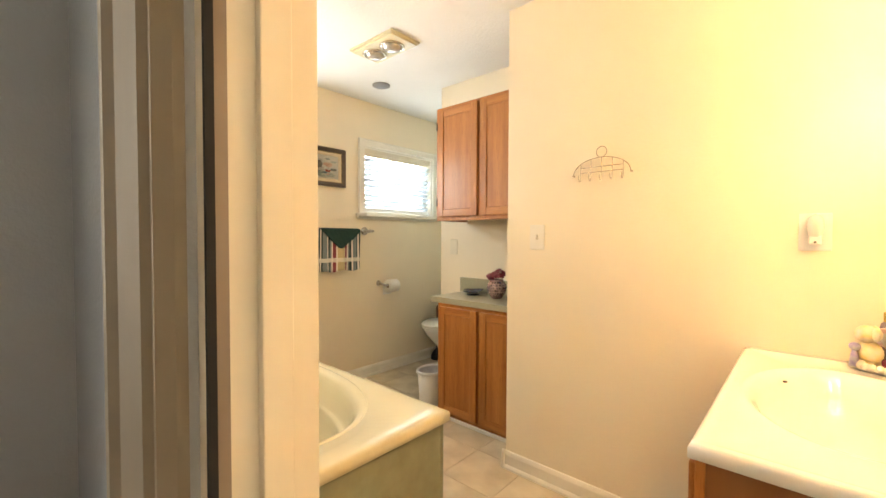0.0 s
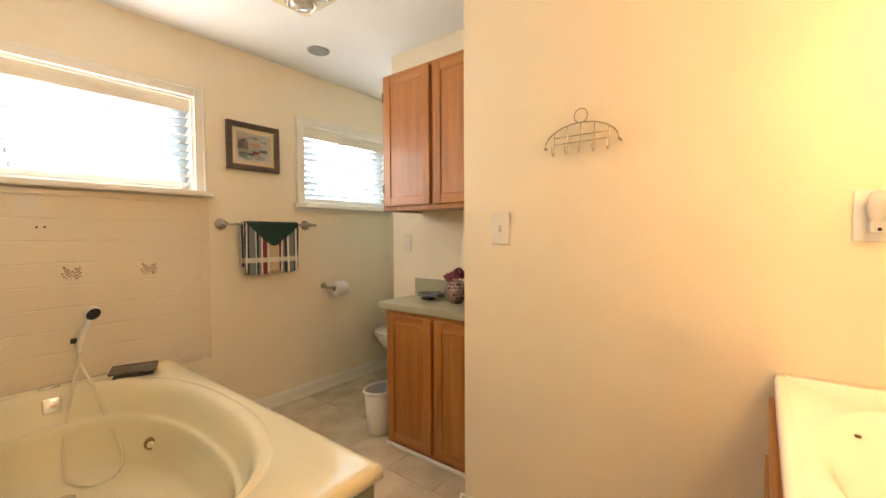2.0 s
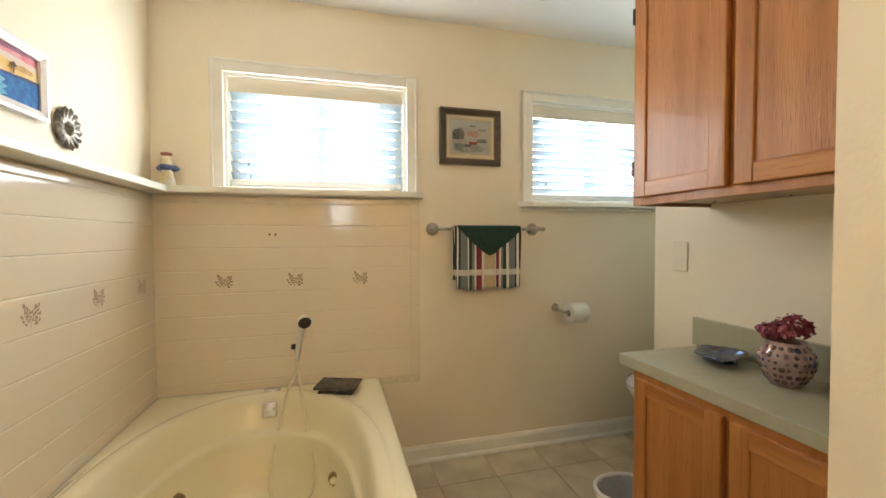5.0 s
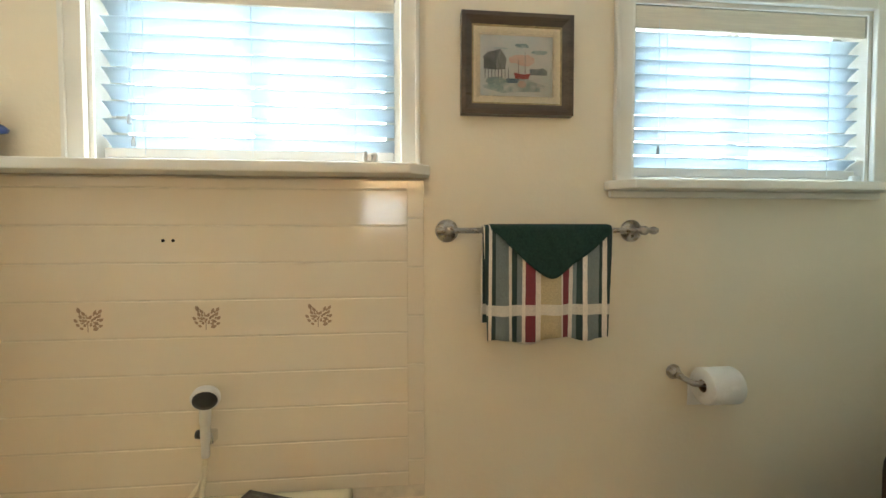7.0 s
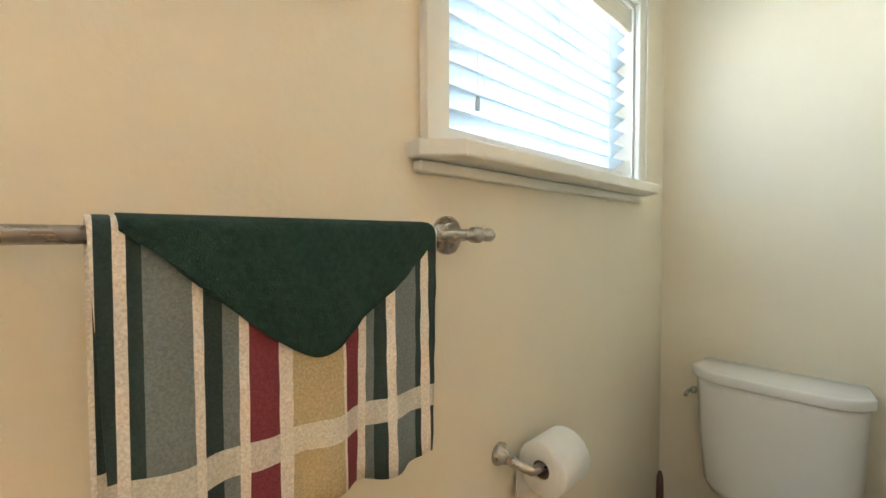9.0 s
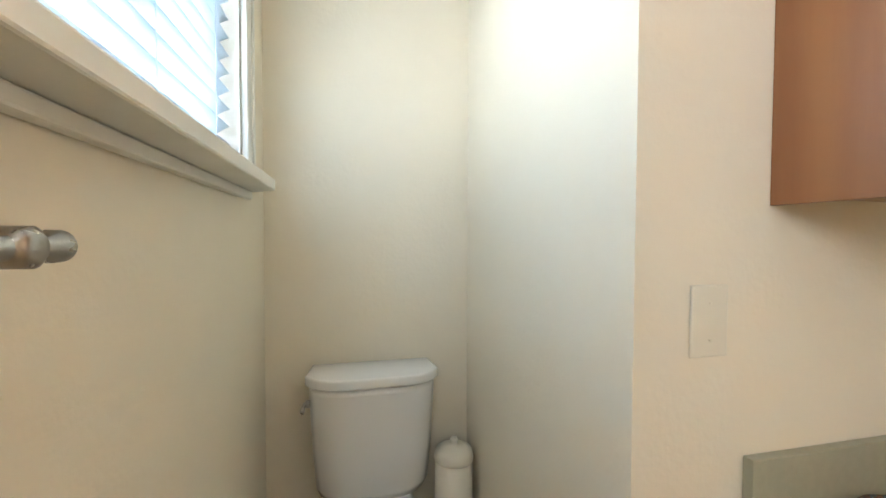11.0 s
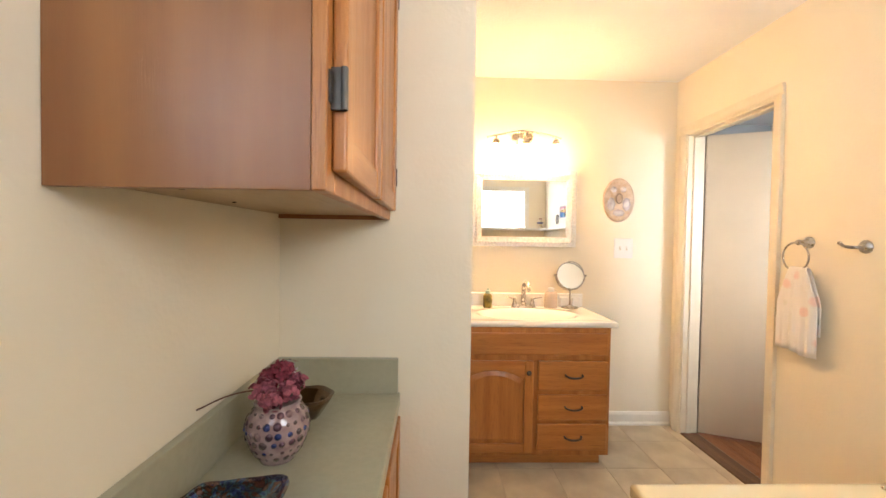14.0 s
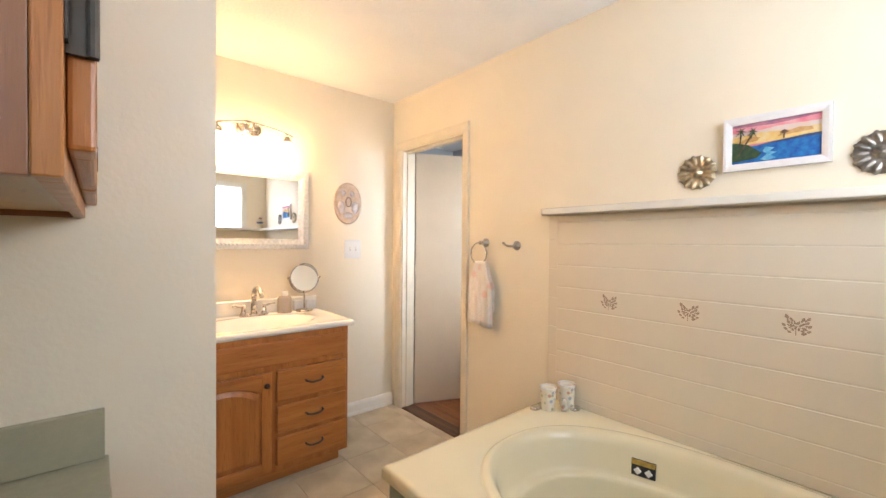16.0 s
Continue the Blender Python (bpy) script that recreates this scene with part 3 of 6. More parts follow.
# control plate on the basin's wall beside the west wall
p, d = on_basin(211, 0.936, TZ - 0.095)
cp = bmesh.new()
box(cp, -0.045, 0.045, -0.032, 0.032, 0, 0.006, 0.002)
ctl = part("control_plate", facing_up(cp, p, (1, 0.22, 0.2)), BLACK, tub, "black and gold whirlpool control plate")
cp = bmesh.new()
box(cp, -0.043, 0.043, 0.010, 0.030, 0.0055, 0.0072)
part("gold_band", facing_up(cp, p, (1, 0.22, 0.2)), mat("gold_foil", (0.62, 0.43, 0.12), 0.35, 0.6, var=0.2, scale=60), ctl, "gold printed band")
for u in (-0.02, 0.02):
    cp = bmesh.new()
    lathe(cp, (u, -0.012, 0.006), [(0.015, 0), (0.015, 0.004), (0.010, 0.006), (0, 0.006)], seg=4)
    part("control_key", facing_up(cp, p, (1, 0.22, 0.2)), PLASTIC, ctl, "pale diamond-shaped key")

# hand shower on the north wall
hs = thing("hand_shower", (0.624, -0.03, 0.62), "white hand shower with black face on a chrome wall holder", "shower")
part("bracket", one(0.625, 0.657, -0.045, -0.0085, 0.655, 0.69, 0.006, 3), CHROME, hs, "chrome wall holder")
part("bracket_knob", turned((0.622, -0.042, 0.688), [(0, -0.012), (0.012, -0.012), (0.014, 0), (0.012, 0.012), (0, 0.012)], "x", 16), BLACK, hs, "", True)
part("handle", rod(smooth_path([(0.638, -0.050, 0.625), (0.642, -0.058, 0.675), (0.655, -0.085, 0.745), (0.672, -0.118, 0.802)], 4), [0.011] * 4 + [0.013] * 4 + [0.015] * 5, 14), PLASTIC, hs, "", True)
hd = Vector((0.22, -0.90, -0.38)).normalized()
HC = Vector((0.681, -0.136, 0.828))
part("head", facing(turned((0, 0, 0), [(0, -0.034), (0.018, -0.032), (0.034, -0.014), (0.037, 0), (0.035, 0.006), (0.031, 0.008)], seg=28), HC, hd), PLASTIC, hs, "", True)
part("spray_face", facing(turned((0, 0, 0), [(0.031, 0.0075), (0.030, 0.010), (0.015, 0.012), (0, 0.012)], seg=28), HC, hd), BLACK, hs, "black perforated spray face", True)
hose = smooth_path([(0.638, -0.05, 0.628), (0.630, -0.07, 0.56), (0.600, -0.13, 0.50), (0.566, -0.188, 0.36), (0.540, -0.25, 0.22), (0.542, -0.31, 0.125), (0.60, -0.385, 0.098), (0.67, -0.395, 0.098), (0.722, -0.36, 0.14), (0.724, -0.325, 0.22), (0.69, -0.225, 0.36), (0.660, -0.14, 0.50), (0.644, -0.08, 0.56), (0.640, -0.056, 0.60)], 10)
part("hose", rod(hose, 0.0066, 8), mat("cream_hose", (0.78, 0.70, 0.52), 0.35, var=0.05, scale=60, bump=0.4, bscale=300), hs, "ribbed cream shower hose looping into the tub", True)

# soap tray
tray = thing("soap_tray", (0.835, -0.160, TZ), "dark pewter rectangular soap tray on the tub deck", "tray")
PEWTER = mat("dark_pewter", (0.16, 0.15, 0.13), 0.38, 0.7, var=0.3, scale=40, bump=0.4, bscale=60)
TM = pose(0.835, -0.160, TZ + 0.0005, 3, 0, -21)
bm = bmesh.new()
box(bm, -0.10, 0.10, -0.066, 0.066, 0.026, 0.038, 0.003, 2)
bmesh.ops.inset_region(bm, faces=[f for f in bm.faces if f.normal.z > 0.9 and f.calc_area() > 0.01], thickness=0.010, depth=-0.004)
bmesh.ops.transform(bm, matrix=TM, verts=bm.verts)
part("dish", bm, PEWTER, tray)
bm = bmesh.new()
box(bm, -0.085, 0.085, -0.052, 0.052, 0.0, 0.012, 0.004, 2)
box(bm, -0.05, 0.05, -0.03, 0.03, 0.011, 0.027)
bmesh.ops.transform(bm, matrix=TM, verts=bm.verts)
part("foot", bm, PEWTER, tray)

def printed(m, scale, ground, inks):
    """Scatters soft blots of a few inks over a plain ground colour."""
    nt = m.node_tree
    vor, rng, mix, ramp = [nt.nodes.new(k) for k in ("ShaderNodeTexVoronoi", "ShaderNodeMapRange", "ShaderNodeMix", "ShaderNodeValToRGB")]
    vor.inputs["Scale"].default_value = scale
    rng.inputs[1].default_value, rng.inputs[2].default_value, rng.inputs[3].default_value, rng.inputs[4].default_value = 0.28, 0.46, 0.75, 0.0
    mix.data_type = "RGBA"
    mix.inputs[6].default_value = (*ground, 1)
    ramp.color_ramp.interpolation = "CONSTANT"
    ramp.color_ramp.elements[0].color = (*inks[0], 1)
    ramp.color_ramp.elements[1].position, ramp.color_ramp.elements[1].color = 0.56, (*ground, 1)
    for p, c in ((0.3, inks[1]), (0.45, inks[2])):
        e = ramp.color_ramp.elements.new(p)
        e.color = (*c, 1)
    nt.links.new([k for k in nt.nodes if k.type == "MAPPING"][0].outputs[0], vor.inputs["Vector"])
    nt.links.new(vor.outputs["Distance"], rng.inputs[0])
    nt.links.new(vor.outputs["Color"], ramp.inputs[0])
    nt.links.new(rng.outputs[0], mix.inputs[0])
    nt.links.new(ramp.outputs[0], mix.inputs[7])
    nt.links.new(mix.outputs[2], nt.nodes["Principled BSDF"].inputs["Base Color"])
    return m


# two printed cups on the tub deck
PRINT = printed(mat("floral_print_ceramic", (0.84, 0.80, 0.68), 0.3, var=0.02, coat=0.3), 44, (0.84, 0.80, 0.68), ((0.62, 0.22, 0.12), (0.34, 0.38, 0.24), (0.30, 0.36, 0.52)))
for q, r in (((0.165, -1.700), 0.037), ((0.056, -1.668), 0.040)):
    cup = thing("cup", (*q, TZ + 0.001), "white ceramic cup with a pale floral print on the tub deck", "cup", "cups on the tub deck")
    part("body", turned((*q, TZ + 0.001), [(0, 0), (r * 0.8, 0), (r * 0.86, 0.006), (r * 0.95, 0.05), (r * 1.0, 0.096), (r * 1.08, 0.106), (r * 1.02, 0.106), (r * 0.92, 0.09), (r * 0.8, 0.012), (0, 0.012)], seg=28), PRINT, cup, "", True)
    part("rim", turned((*q, TZ + 0.001), [(r * 1.04, 0.103), (r * 1.12, 0.108), (r * 1.04, 0.113), (r * 0.98, 0.109), (r * 1.04, 0.103)], seg=28), PORCELAIN, cup, "plain white rim", True)
solo("figurine", turned((0.120, -1.640, TZ + 0.003), [(0, 0), (0.014, 0), (0.017, 0.015), (0.011, 0.03), (0.013, 0.042), (0.008, 0.052), (0, 0.055)], seg=16, wobble=lambda a, k: 1 + 0.15 * math.sin(3 * a + k)), PRINT, (0.120, -1.640, TZ + 0.003), "small painted ceramic figure between two cups", "figurine", True)

# ---- north wall fittings ----
bar = thing("towel_bar", (1.65, 0, 1.28), "brushed nickel towel bar on round wall flanges", "towel bar")
for x in (1.348, 1.955):
    fl = part("flange", turned((x, -0.0005, 1.28), [(0, 0), (0.036, 0), (0.036, -0.006), (0.030, -0.010), (0.028, -0.013), (0.020, -0.016), (0.012, -0.022), (0.010, -0.060), (0.014, -0.066), (0.014, -0.082), (0.009, -0.086), (0, -0.086)], "y", 28), NICKEL, bar, "", True)
part("rail", turned((1.655, -0.074, 1.28), [(0, -0.345), (0.008, -0.345), (0.012, -0.338), (0.012, -0.328), (0.0085, -0.322), (0.0085, 0.322), (0.012, 0.328), (0.012, 0.338), (0.008, 0.345), (0, 0.345)], "x", 18), NICKEL, bar, "", True)


def stripes():
    m = mat("striped_terry", (0.8, 0.74, 0.62), 0.95, var=0.04, scale=200, bump=0.45, bscale=420)
    nt = m.node_tree
    n, l = nt.nodes, nt.links
    b = n["Principled BSDF"]
    tc = n.new("ShaderNodeTexCoord")
    sp = n.new("ShaderNodeSeparateXYZ")
    l.new(tc.outputs["Generated"], sp.inputs[0])
    ramp = n.new("ShaderNodeValToRGB")
    cr = ramp.color_ramp
    cr.interpolation = "CONSTANT"
    W, D, S, R, B = (0.82, 0.74, 0.66, 1), (0.033, 0.058, 0.056, 1), (0.20, 0.235, 0.24, 1), (0.23, 0.045, 0.06, 1), (0.55, 0.44, 0.26, 1)
    seq = [(0, W), (0.01, D), (0.042, W), (0.066, D), (0.09, S), (0.188, W), (0.214, D), (0.256, S), (0.293, W), (0.317, R), (0.398, W), (0.438, B),
           (0.592, W), (0.605, R), (0.66, W), (0.69, S), (0.717, D), (0.76, W), (0.796, S), (0.891, D), (0.916, W), (0.952, D), (0.99, W)]
    while len(cr.elements) < len(seq):
        cr.elements.new(0.5)
    for e, (p, c) in zip(cr.elements, seq):
        e.position, e.color = p, c
    l.new(sp.outputs[0], ramp.inputs[0])
    # woven white band across the foot
    lo = n.new("ShaderNodeMath")
    lo.operation = "COMPARE"
    lo.inputs[1].default_value, lo.inputs[2].default_value = 0.285, 0.045
    l.new(sp.outputs[2], lo.inputs[0])
    edge = n.new("ShaderNodeMath")
    edge.operation = "LESS_THAN"
    edge.inputs[1].default_value = 0.018
    l.new(sp.outputs[2], edge.inputs[0])
    mx = n.new("ShaderNodeMath")
    mx.operation = "MAXIMUM"
    l.new(lo.outputs[0], mx.inputs[0])
    l.new(edge.outputs[0], mx.inputs[1])
    sc = n.new("ShaderNodeMath")
    sc.operation = "MULTIPLY"
    sc.inputs[1].default_value = 0.78
    l.new(mx.outputs[0], sc.inputs[0])
    mix = n.new("ShaderNodeMix")
    mix.data_type = "RGBA"
    mix.inputs[7].default_value = (0.80, 0.75, 0.66, 1)
    l.new(ramp.outputs[0], mix.inputs[6])
    l.new(sc.outputs[0], mix.inputs[0])
    grain = n.new("ShaderNodeTexNoise")
    grain.inputs["Scale"].default_value, grain.inputs["Detail"].default_value = 350, 3
    l.new(tc.outputs["Object"], grain.inputs["Vector"])
    gr = n.new("ShaderNodeMapRange")
    gr.inputs[1].default_value, gr.inputs[2].default_value, gr.inputs[3].default_value, gr.inputs[4].default_value = 0.3, 0.7, 0.80, 1.16
    l.new(grain.outputs["Fac"], gr.inputs[0])
    hsv = n.new("ShaderNodeHueSaturation")
    l.new(mix.outputs[2], hsv.inputs["Color"])
    l.new(gr.outputs[0], hsv.inputs["Value"])
    l.new(hsv.outputs[0], b.inputs["Base Color"])
    return m


def cloth(x0, x1, yb, yf, top, back, front_at, mat_, name, base, label, thick=0.005, nx=48, fold=0.004, taper=0.0):
    """A cloth hung over a rail: down the back to z back, over the top, down the front to front_at(u)."""
    bm = bmesh.new()
    cols = []
    for i in range(nx + 1):
        u = i / nx
        zf = front_at(u)
        pts = []
        for k in range(8):
            pts.append((yb, back + (top - 0.012 - back) * k / 7))
        ym, rr = (yb + yf) / 2, abs(yb - yf) / 2
        for k in range(1, 6):
            a = math.pi * k / 6
            pts.append((ym + rr * math.cos(a), top - 0.012 + 0.014 * math.sin(a)))
        for k in range(13):
            pts.append((yf, top - 0.012 + (zf - top + 0.012) * k / 12))
        col = []
        for k, (y, z) in enumerate(pts):
            drop = max(0.0, (top - z) / max(0.05, top - zf)) if k > 8 else 0.0
            w = fold * drop * (math.sin(9 * u * math.pi + 1.0) + 0.6 * math.sin(17 * u + 2)) + 0.001 * math.sin(60 * u + z * 90)
            x = x0 + (x1 - x0) * u
            x += taper * drop * (0.5 - u)
            zz = z + 0.004 * drop * math.sin(11 * u + 1)
            col.append(bm.verts.new((x, y + w, zz)))
        cols.append(col)
    for a, b in zip(cols, cols[1:]):
        for k in range(len(a) - 1):
            bm.faces.new((a[k], b[k], b[k + 1], a[k + 1]))
    bmesh.ops.recalc_face_normals(bm, faces=bm.faces)
    bmesh.ops.solidify(bm, geom=bm.faces[:], thickness=thick)
    return bm


towel = solo("hand_towel", cloth(1.447, 1.845, -0.053, -0.094, 1.296, 1.0, lambda u: 0.945 + 0.010 * u + 0.005 * math.sin(14 * u), stripes(), "", 0, "", 0.004, 72, 0.008, 0.030), stripes(), (1.646, -0.074, 1.28),
             "striped green, grey, red and tan hand towel hung over the bar", "towel", True)
solo("washcloth", cloth(1.468, 1.834, -0.047, -0.102, 1.298, 1.22, lambda u: 1.283 - 0.160 * (1.04 - math.sqrt((2 * u - 1.03) ** 2 + 0.012)), GREENCLOTH, "", 0, "", 0.006, 72, 0.003), GREENCLOTH, (1.65, -0.074, 1.28),
     "dark green washcloth folded to a triangle over the striped towel", "washcloth", True)

tp = thing("toilet_paper_holder", (2.11, 0, 0.80), "brushed nickel wall holder for toilet paper", "paper holder")
part("flange", turned((2.112, -0.0005, 0.808), [(0, 0), (0.025, 0), (0.025, -0.005), (0.018, -0.014), (0.012, -0.03), (0, -0.03)], "y", 24), NICKEL, tp, "", True)
part("arm", rod(smooth_path([(2.112, -0.02, 0.808), (2.114, -0.045, 0.803), (2.124, -0.066, 0.796), (2.146, -0.076, 0.792), (2.276, -0.076, 0.792)], 6), [0.012] * 6 + [0.0095] * 19, 14), NICKEL, tp, "", True)
roll = thing("toilet_roll", (2.205, -0.076, 0.765), "white toilet paper roll on its holder", "toilet paper")
part("paper", turned((2.158, -0.076, 0.7845), [(0.020, 0), (0.056, 0), (0.058, 0.003), (0.058, 0.103), (0.056, 0.106), (0.020, 0.106), (0.020, 0)], "x", 40), PAPER, roll, "", True)
part("core", turned((2.158, -0.076, 0.7845), [(0.0185, 0.001), (0.0198, 0.001), (0.0198, 0.105), (0.0185, 0.105), (0.0185, 0.001)], "x", 24), mat("cardboard", (0.36, 0.26, 0.16), 0.9, var=0.1, scale=40), roll, "brown cardboard core", True)
part("loose_sheet", prism([(-0.018, 0.776), (-0.0165, 0.776), (-0.0165, 0.70), (-0.019, 0.70)], "x", 2.152, 2.254), PAPER, roll)


def picture(name, base, label, frame_bm, frame_mat):
    th = thing(name, base, label, "picture")
    part("frame", frame_bm, frame_mat, th)
    return th


def flat(axis, at, poly, thick=0.0006):
    return prism(poly, axis, at, at + (thick if axis == "x" else -thick))


# harbour picture on the north wall
px0, px1, pz0, pz1 = 1.391, 1.745, 1.64, 1.95
FRAMEWOOD = wood("dark_walnut_frame", (0.12, 0.088, 0.06), (0.065, 0.045, 0.032), axis="x", rough=0.3)
pic = picture("framed_picture", ((px0 + px1) / 2, 0, pz0), "harbour watercolour in a dark wood frame with cream liner", ring_frame(bmesh.new(), "y", px0, px1, pz0, pz1, 0.034, -0.030, -0.0005, 0.012), FRAMEWOOD)
part("gilt_edge", ring_frame(bmesh.new(), "y", px0 + 0.034, px1 - 0.034, pz0 + 0.034, pz1 - 0.034, 0.005, -0.019, -0.001, 0.002), mat("dull_gilt", (0.46, 0.35, 0.18), 0.4, 0.5, var=0.2, scale=80), pic, "thin dull gilt slip")
part("liner", ring_frame(bmesh.new(), "y", px0 + 0.039, px1 - 0.039, pz0 + 0.039, pz1 - 0.039, 0.022, -0.016, -0.001, 0.004), mat("linen_liner", (0.74, 0.64, 0.46), 0.9, var=0.1, scale=200, bump=0.4, bscale=500), pic, "cream linen liner")
ix0, ix1, iz0, iz1 = px0 + 0.061, px1 - 0.061, pz0 + 0.061, pz1 - 0.061
iw, ih = ix1 - ix0, iz1 - iz0


def at(u, v):
    return ix0 + iw * u, iz0 + ih * v


def blob(u, v, a, b, seed, n=18):
    rnd = random.Random(seed)
    return [at(u + a * math.cos(2 * math.pi * i / n) * rnd.uniform(0.75, 1.1), v + b * math.sin(2 * math.pi * i / n) * rnd.uniform(0.6, 1.15)) for i in range(n)]


def paint(name, c, c2, sc=60):
    return mat(name, c, 0.75, col2=c2, scale=sc, detail=6)


part("canvas", boxes((ix0, ix1, -0.008, -0.001, iz0, iz1)), paint("pale_sky_wash", (0.60, 0.67, 0.66), (0.74, 0.73, 0.68), 14), pic, "pale watercolour sky")
TEAL, TEAL2, INK, INK2 = (0.17, 0.28, 0.29), (0.46, 0.56, 0.55), (0.07, 0.09, 0.095), (0.17, 0.19, 0.18)
layers = [("sunset_wash", blob(0.58, 0.61, 0.20, 0.10, 3), (0.72, 0.48, 0.38), (0.72, 0.60, 0.54)), ("cloud_wash", blob(0.58, 0.84, 0.10, 0.045, 4), (0.20, 0.30, 0.31), TEAL2),
          ("cloud_wash", blob(0.81, 0.74, 0.12, 0.04, 5), (0.26, 0.40, 0.40), TEAL2), ("cloud_wash", blob(0.28, 0.785, 0.12, 0.02, 9), (0.42, 0.54, 0.54), (0.58, 0.64, 0.62)),
          ("water_wash", blob(0.48, 0.17, 0.44, 0.13, 6), (0.28, 0.40, 0.40), (0.62, 0.66, 0.63)), ("shallow_wash", blob(0.22, 0.25, 0.18, 0.07, 12), TEAL, (0.36, 0.44, 0.42)),
          ("far_shore", [at(0.68, 0.36), at(0.92, 0.36), at(0.93, 0.43), at(0.86, 0.48), at(0.79, 0.46), at(0.68, 0.46)], (0.16, 0.22, 0.23), (0.32, 0.36, 0.35)),
          ("house_wall", [at(0.22, 0.43), at(0.34, 0.44), at(0.36, 0.62), at(0.29, 0.75), at(0.22, 0.62)], (0.20, 0.22, 0.20), (0.34, 0.35, 0.32)),
          ("house_side", [at(0.05, 0.44), at(0.22, 0.43), at(0.22, 0.63), at(0.05, 0.63)], INK, INK2), ("house_roof", [at(0.03, 0.62), at(0.22, 0.61), at(0.29, 0.77), at(0.10, 0.71)], (0.14, 0.16, 0.16), (0.24, 0.26, 0.25)),
          ("red_boat", [at(0.48, 0.29), at(0.66, 0.29), at(0.69, 0.38), at(0.60, 0.36), at(0.46, 0.39)], (0.42, 0.07, 0.06), (0.28, 0.05, 0.05)),
          ("mast", [at(0.610, 0.37), at(0.618, 0.37), at(0.616, 0.73), at(0.611, 0.73)], (0.22, 0.12, 0.09), (0.16, 0.09, 0.07)), ("mast", [at(0.52, 0.37), at(0.527, 0.37), at(0.526, 0.60), at(0.521, 0.60)], (0.22, 0.14, 0.10), (0.16, 0.10, 0.08)),
          ("blue_boat", [at(0.37, 0.21), at(0.51, 0.22), at(0.53, 0.28), at(0.35, 0.29)], (0.07, 0.14, 0.22), (0.12, 0.20, 0.27)), ("reflection_wash", blob(0.57, 0.20, 0.07, 0.06, 8), (0.60, 0.38, 0.32), (0.56, 0.50, 0.46))]
for k in range(8):
    u = 0.06 + 0.045 * k
    layers.append(("piling", [at(u, 0.28 + 0.01 * (k % 3)), at(u + 0.009, 0.28), at(u + 0.008, 0.46), at(u + 0.001, 0.46)], INK, INK2))
for k, (nm, poly, c, c2) in enumerate(layers):
    part("painted_shape", flat("y", -0.008 - 0.00035 * k, poly, 0.00034), paint(nm, c, c2), pic, nm.replace("_", " ") + " in the watercolour")
part("picture_glass", boxes((ix0 - 0.002, ix1 + 0.002, -0.0175, -0.0165, iz0 - 0.002, iz1 + 0.002)), GLASS, pic).visible_shadow = False

# small things on the ledge
solo("cord_tassel", boxes((1.098, 1.114, -0.092, -0.077, 1.4755, 1.506), (1.124, 1.140, -0.090, -0.075, 1.4755, 1.504), (1.111, 1.127, -0.0975, -0.083, 1.4755, 1.497), bevel=0.004), PLASTIC, (1.12, -0.085, 1.4755), "white blind cord tassels resting on the ledge", "tassel")
solo("cord_tassel", boxes((2.725, 2.742, -0.03, -0.014, 1.440, 1.4665), (2.747, 2.763, -0.028, -0.012, 1.440, 1.4645), bevel=0.004), PLASTIC, (2.74, -0.02, 1.440), "white blind cord tassel resting on the sill", "tassel")
for xx, zz in ((0.42, 1.60), (0.43, 1.535), (2.05, 1.54)):
    th = thing("pull_cord", (xx, 0.004, zz), "thin blind pull cord with a grey tassel", "cord", "blind pull cords")
    part("cord", rod([(xx, 0.005, zz + 0.02), (xx, 0.005, 1.97)], 0.0008, 5), SLAT, th)
    part("tassel", turned((xx, 0.005, zz - 0.008), [(0, 0), (0.0055, 0), (0.005, 0.018), (0.0025, 0.028), (0, 0.028)], seg=12), mat("grey_tassel", (0.35, 0.37, 0.38), 0.6, var=0.1), th, "small grey tassel", True)

# painted figurine jug in the ledge corner: plain body with coloured bands
jug = thing("figurine", (0.085, -0.055, 1.4755), "small painted ceramic figurine in blue and yellow in the ledge corner", "figurine")
part("body", turned((0.085, -0.055, 1.4755), [(0, 0), (0.030, 0), (0.033, 0.012), (0.028, 0.05), (0.024, 0.07), (0.030, 0.082), (0.020, 0.10), (0.022, 0.12), (0.016, 0.145), (0, 0.147)], seg=24, wobble=lambda a, k: 1 + 0.12 * math.sin(2 * a + k)), mat("painted_ceramic", (0.62, 0.50, 0.24), 0.3, scale=26, col2=(0.72, 0.68, 0.58), coat=0.4), jug, "", True)
part("scarf", turned((0.085, -0.055, 1.4755), [(0.026, 0.068), (0.040, 0.074), (0.043, 0.084), (0.034, 0.094), (0.024, 0.092)], seg=20, wobble=lambda a, k: 1 + 0.25 * math.sin(3 * a)), mat("blue_glaze", (0.06, 0.10, 0.26), 0.3, var=0.3, scale=40), jug, "dark blue glazed scarf", True)
part("hat", turned((0.085, -0.055, 1.4755), [(0.018, 0.135), (0.024, 0.143), (0.023, 0.150), (0, 0.155)], seg=20), mat("red_glaze", (0.42, 0.14, 0.08), 0.35, var=0.2, scale=40), jug, "rusty red cap", True)
# tile holes
for xx in (0.512, 0.540):
    solo("screw_hole", turned((xx, -0.0084, 1.252), [(0, 0), (0.005, 0), (0.0045, -0.001), (0, -0.0012)], "y", 14), DARKHOLE, (xx, -0.0084, 1.252), "small dark screw hole in a wall tile", "screw hole", True, "screw holes")

# ---- west wall fittings ----


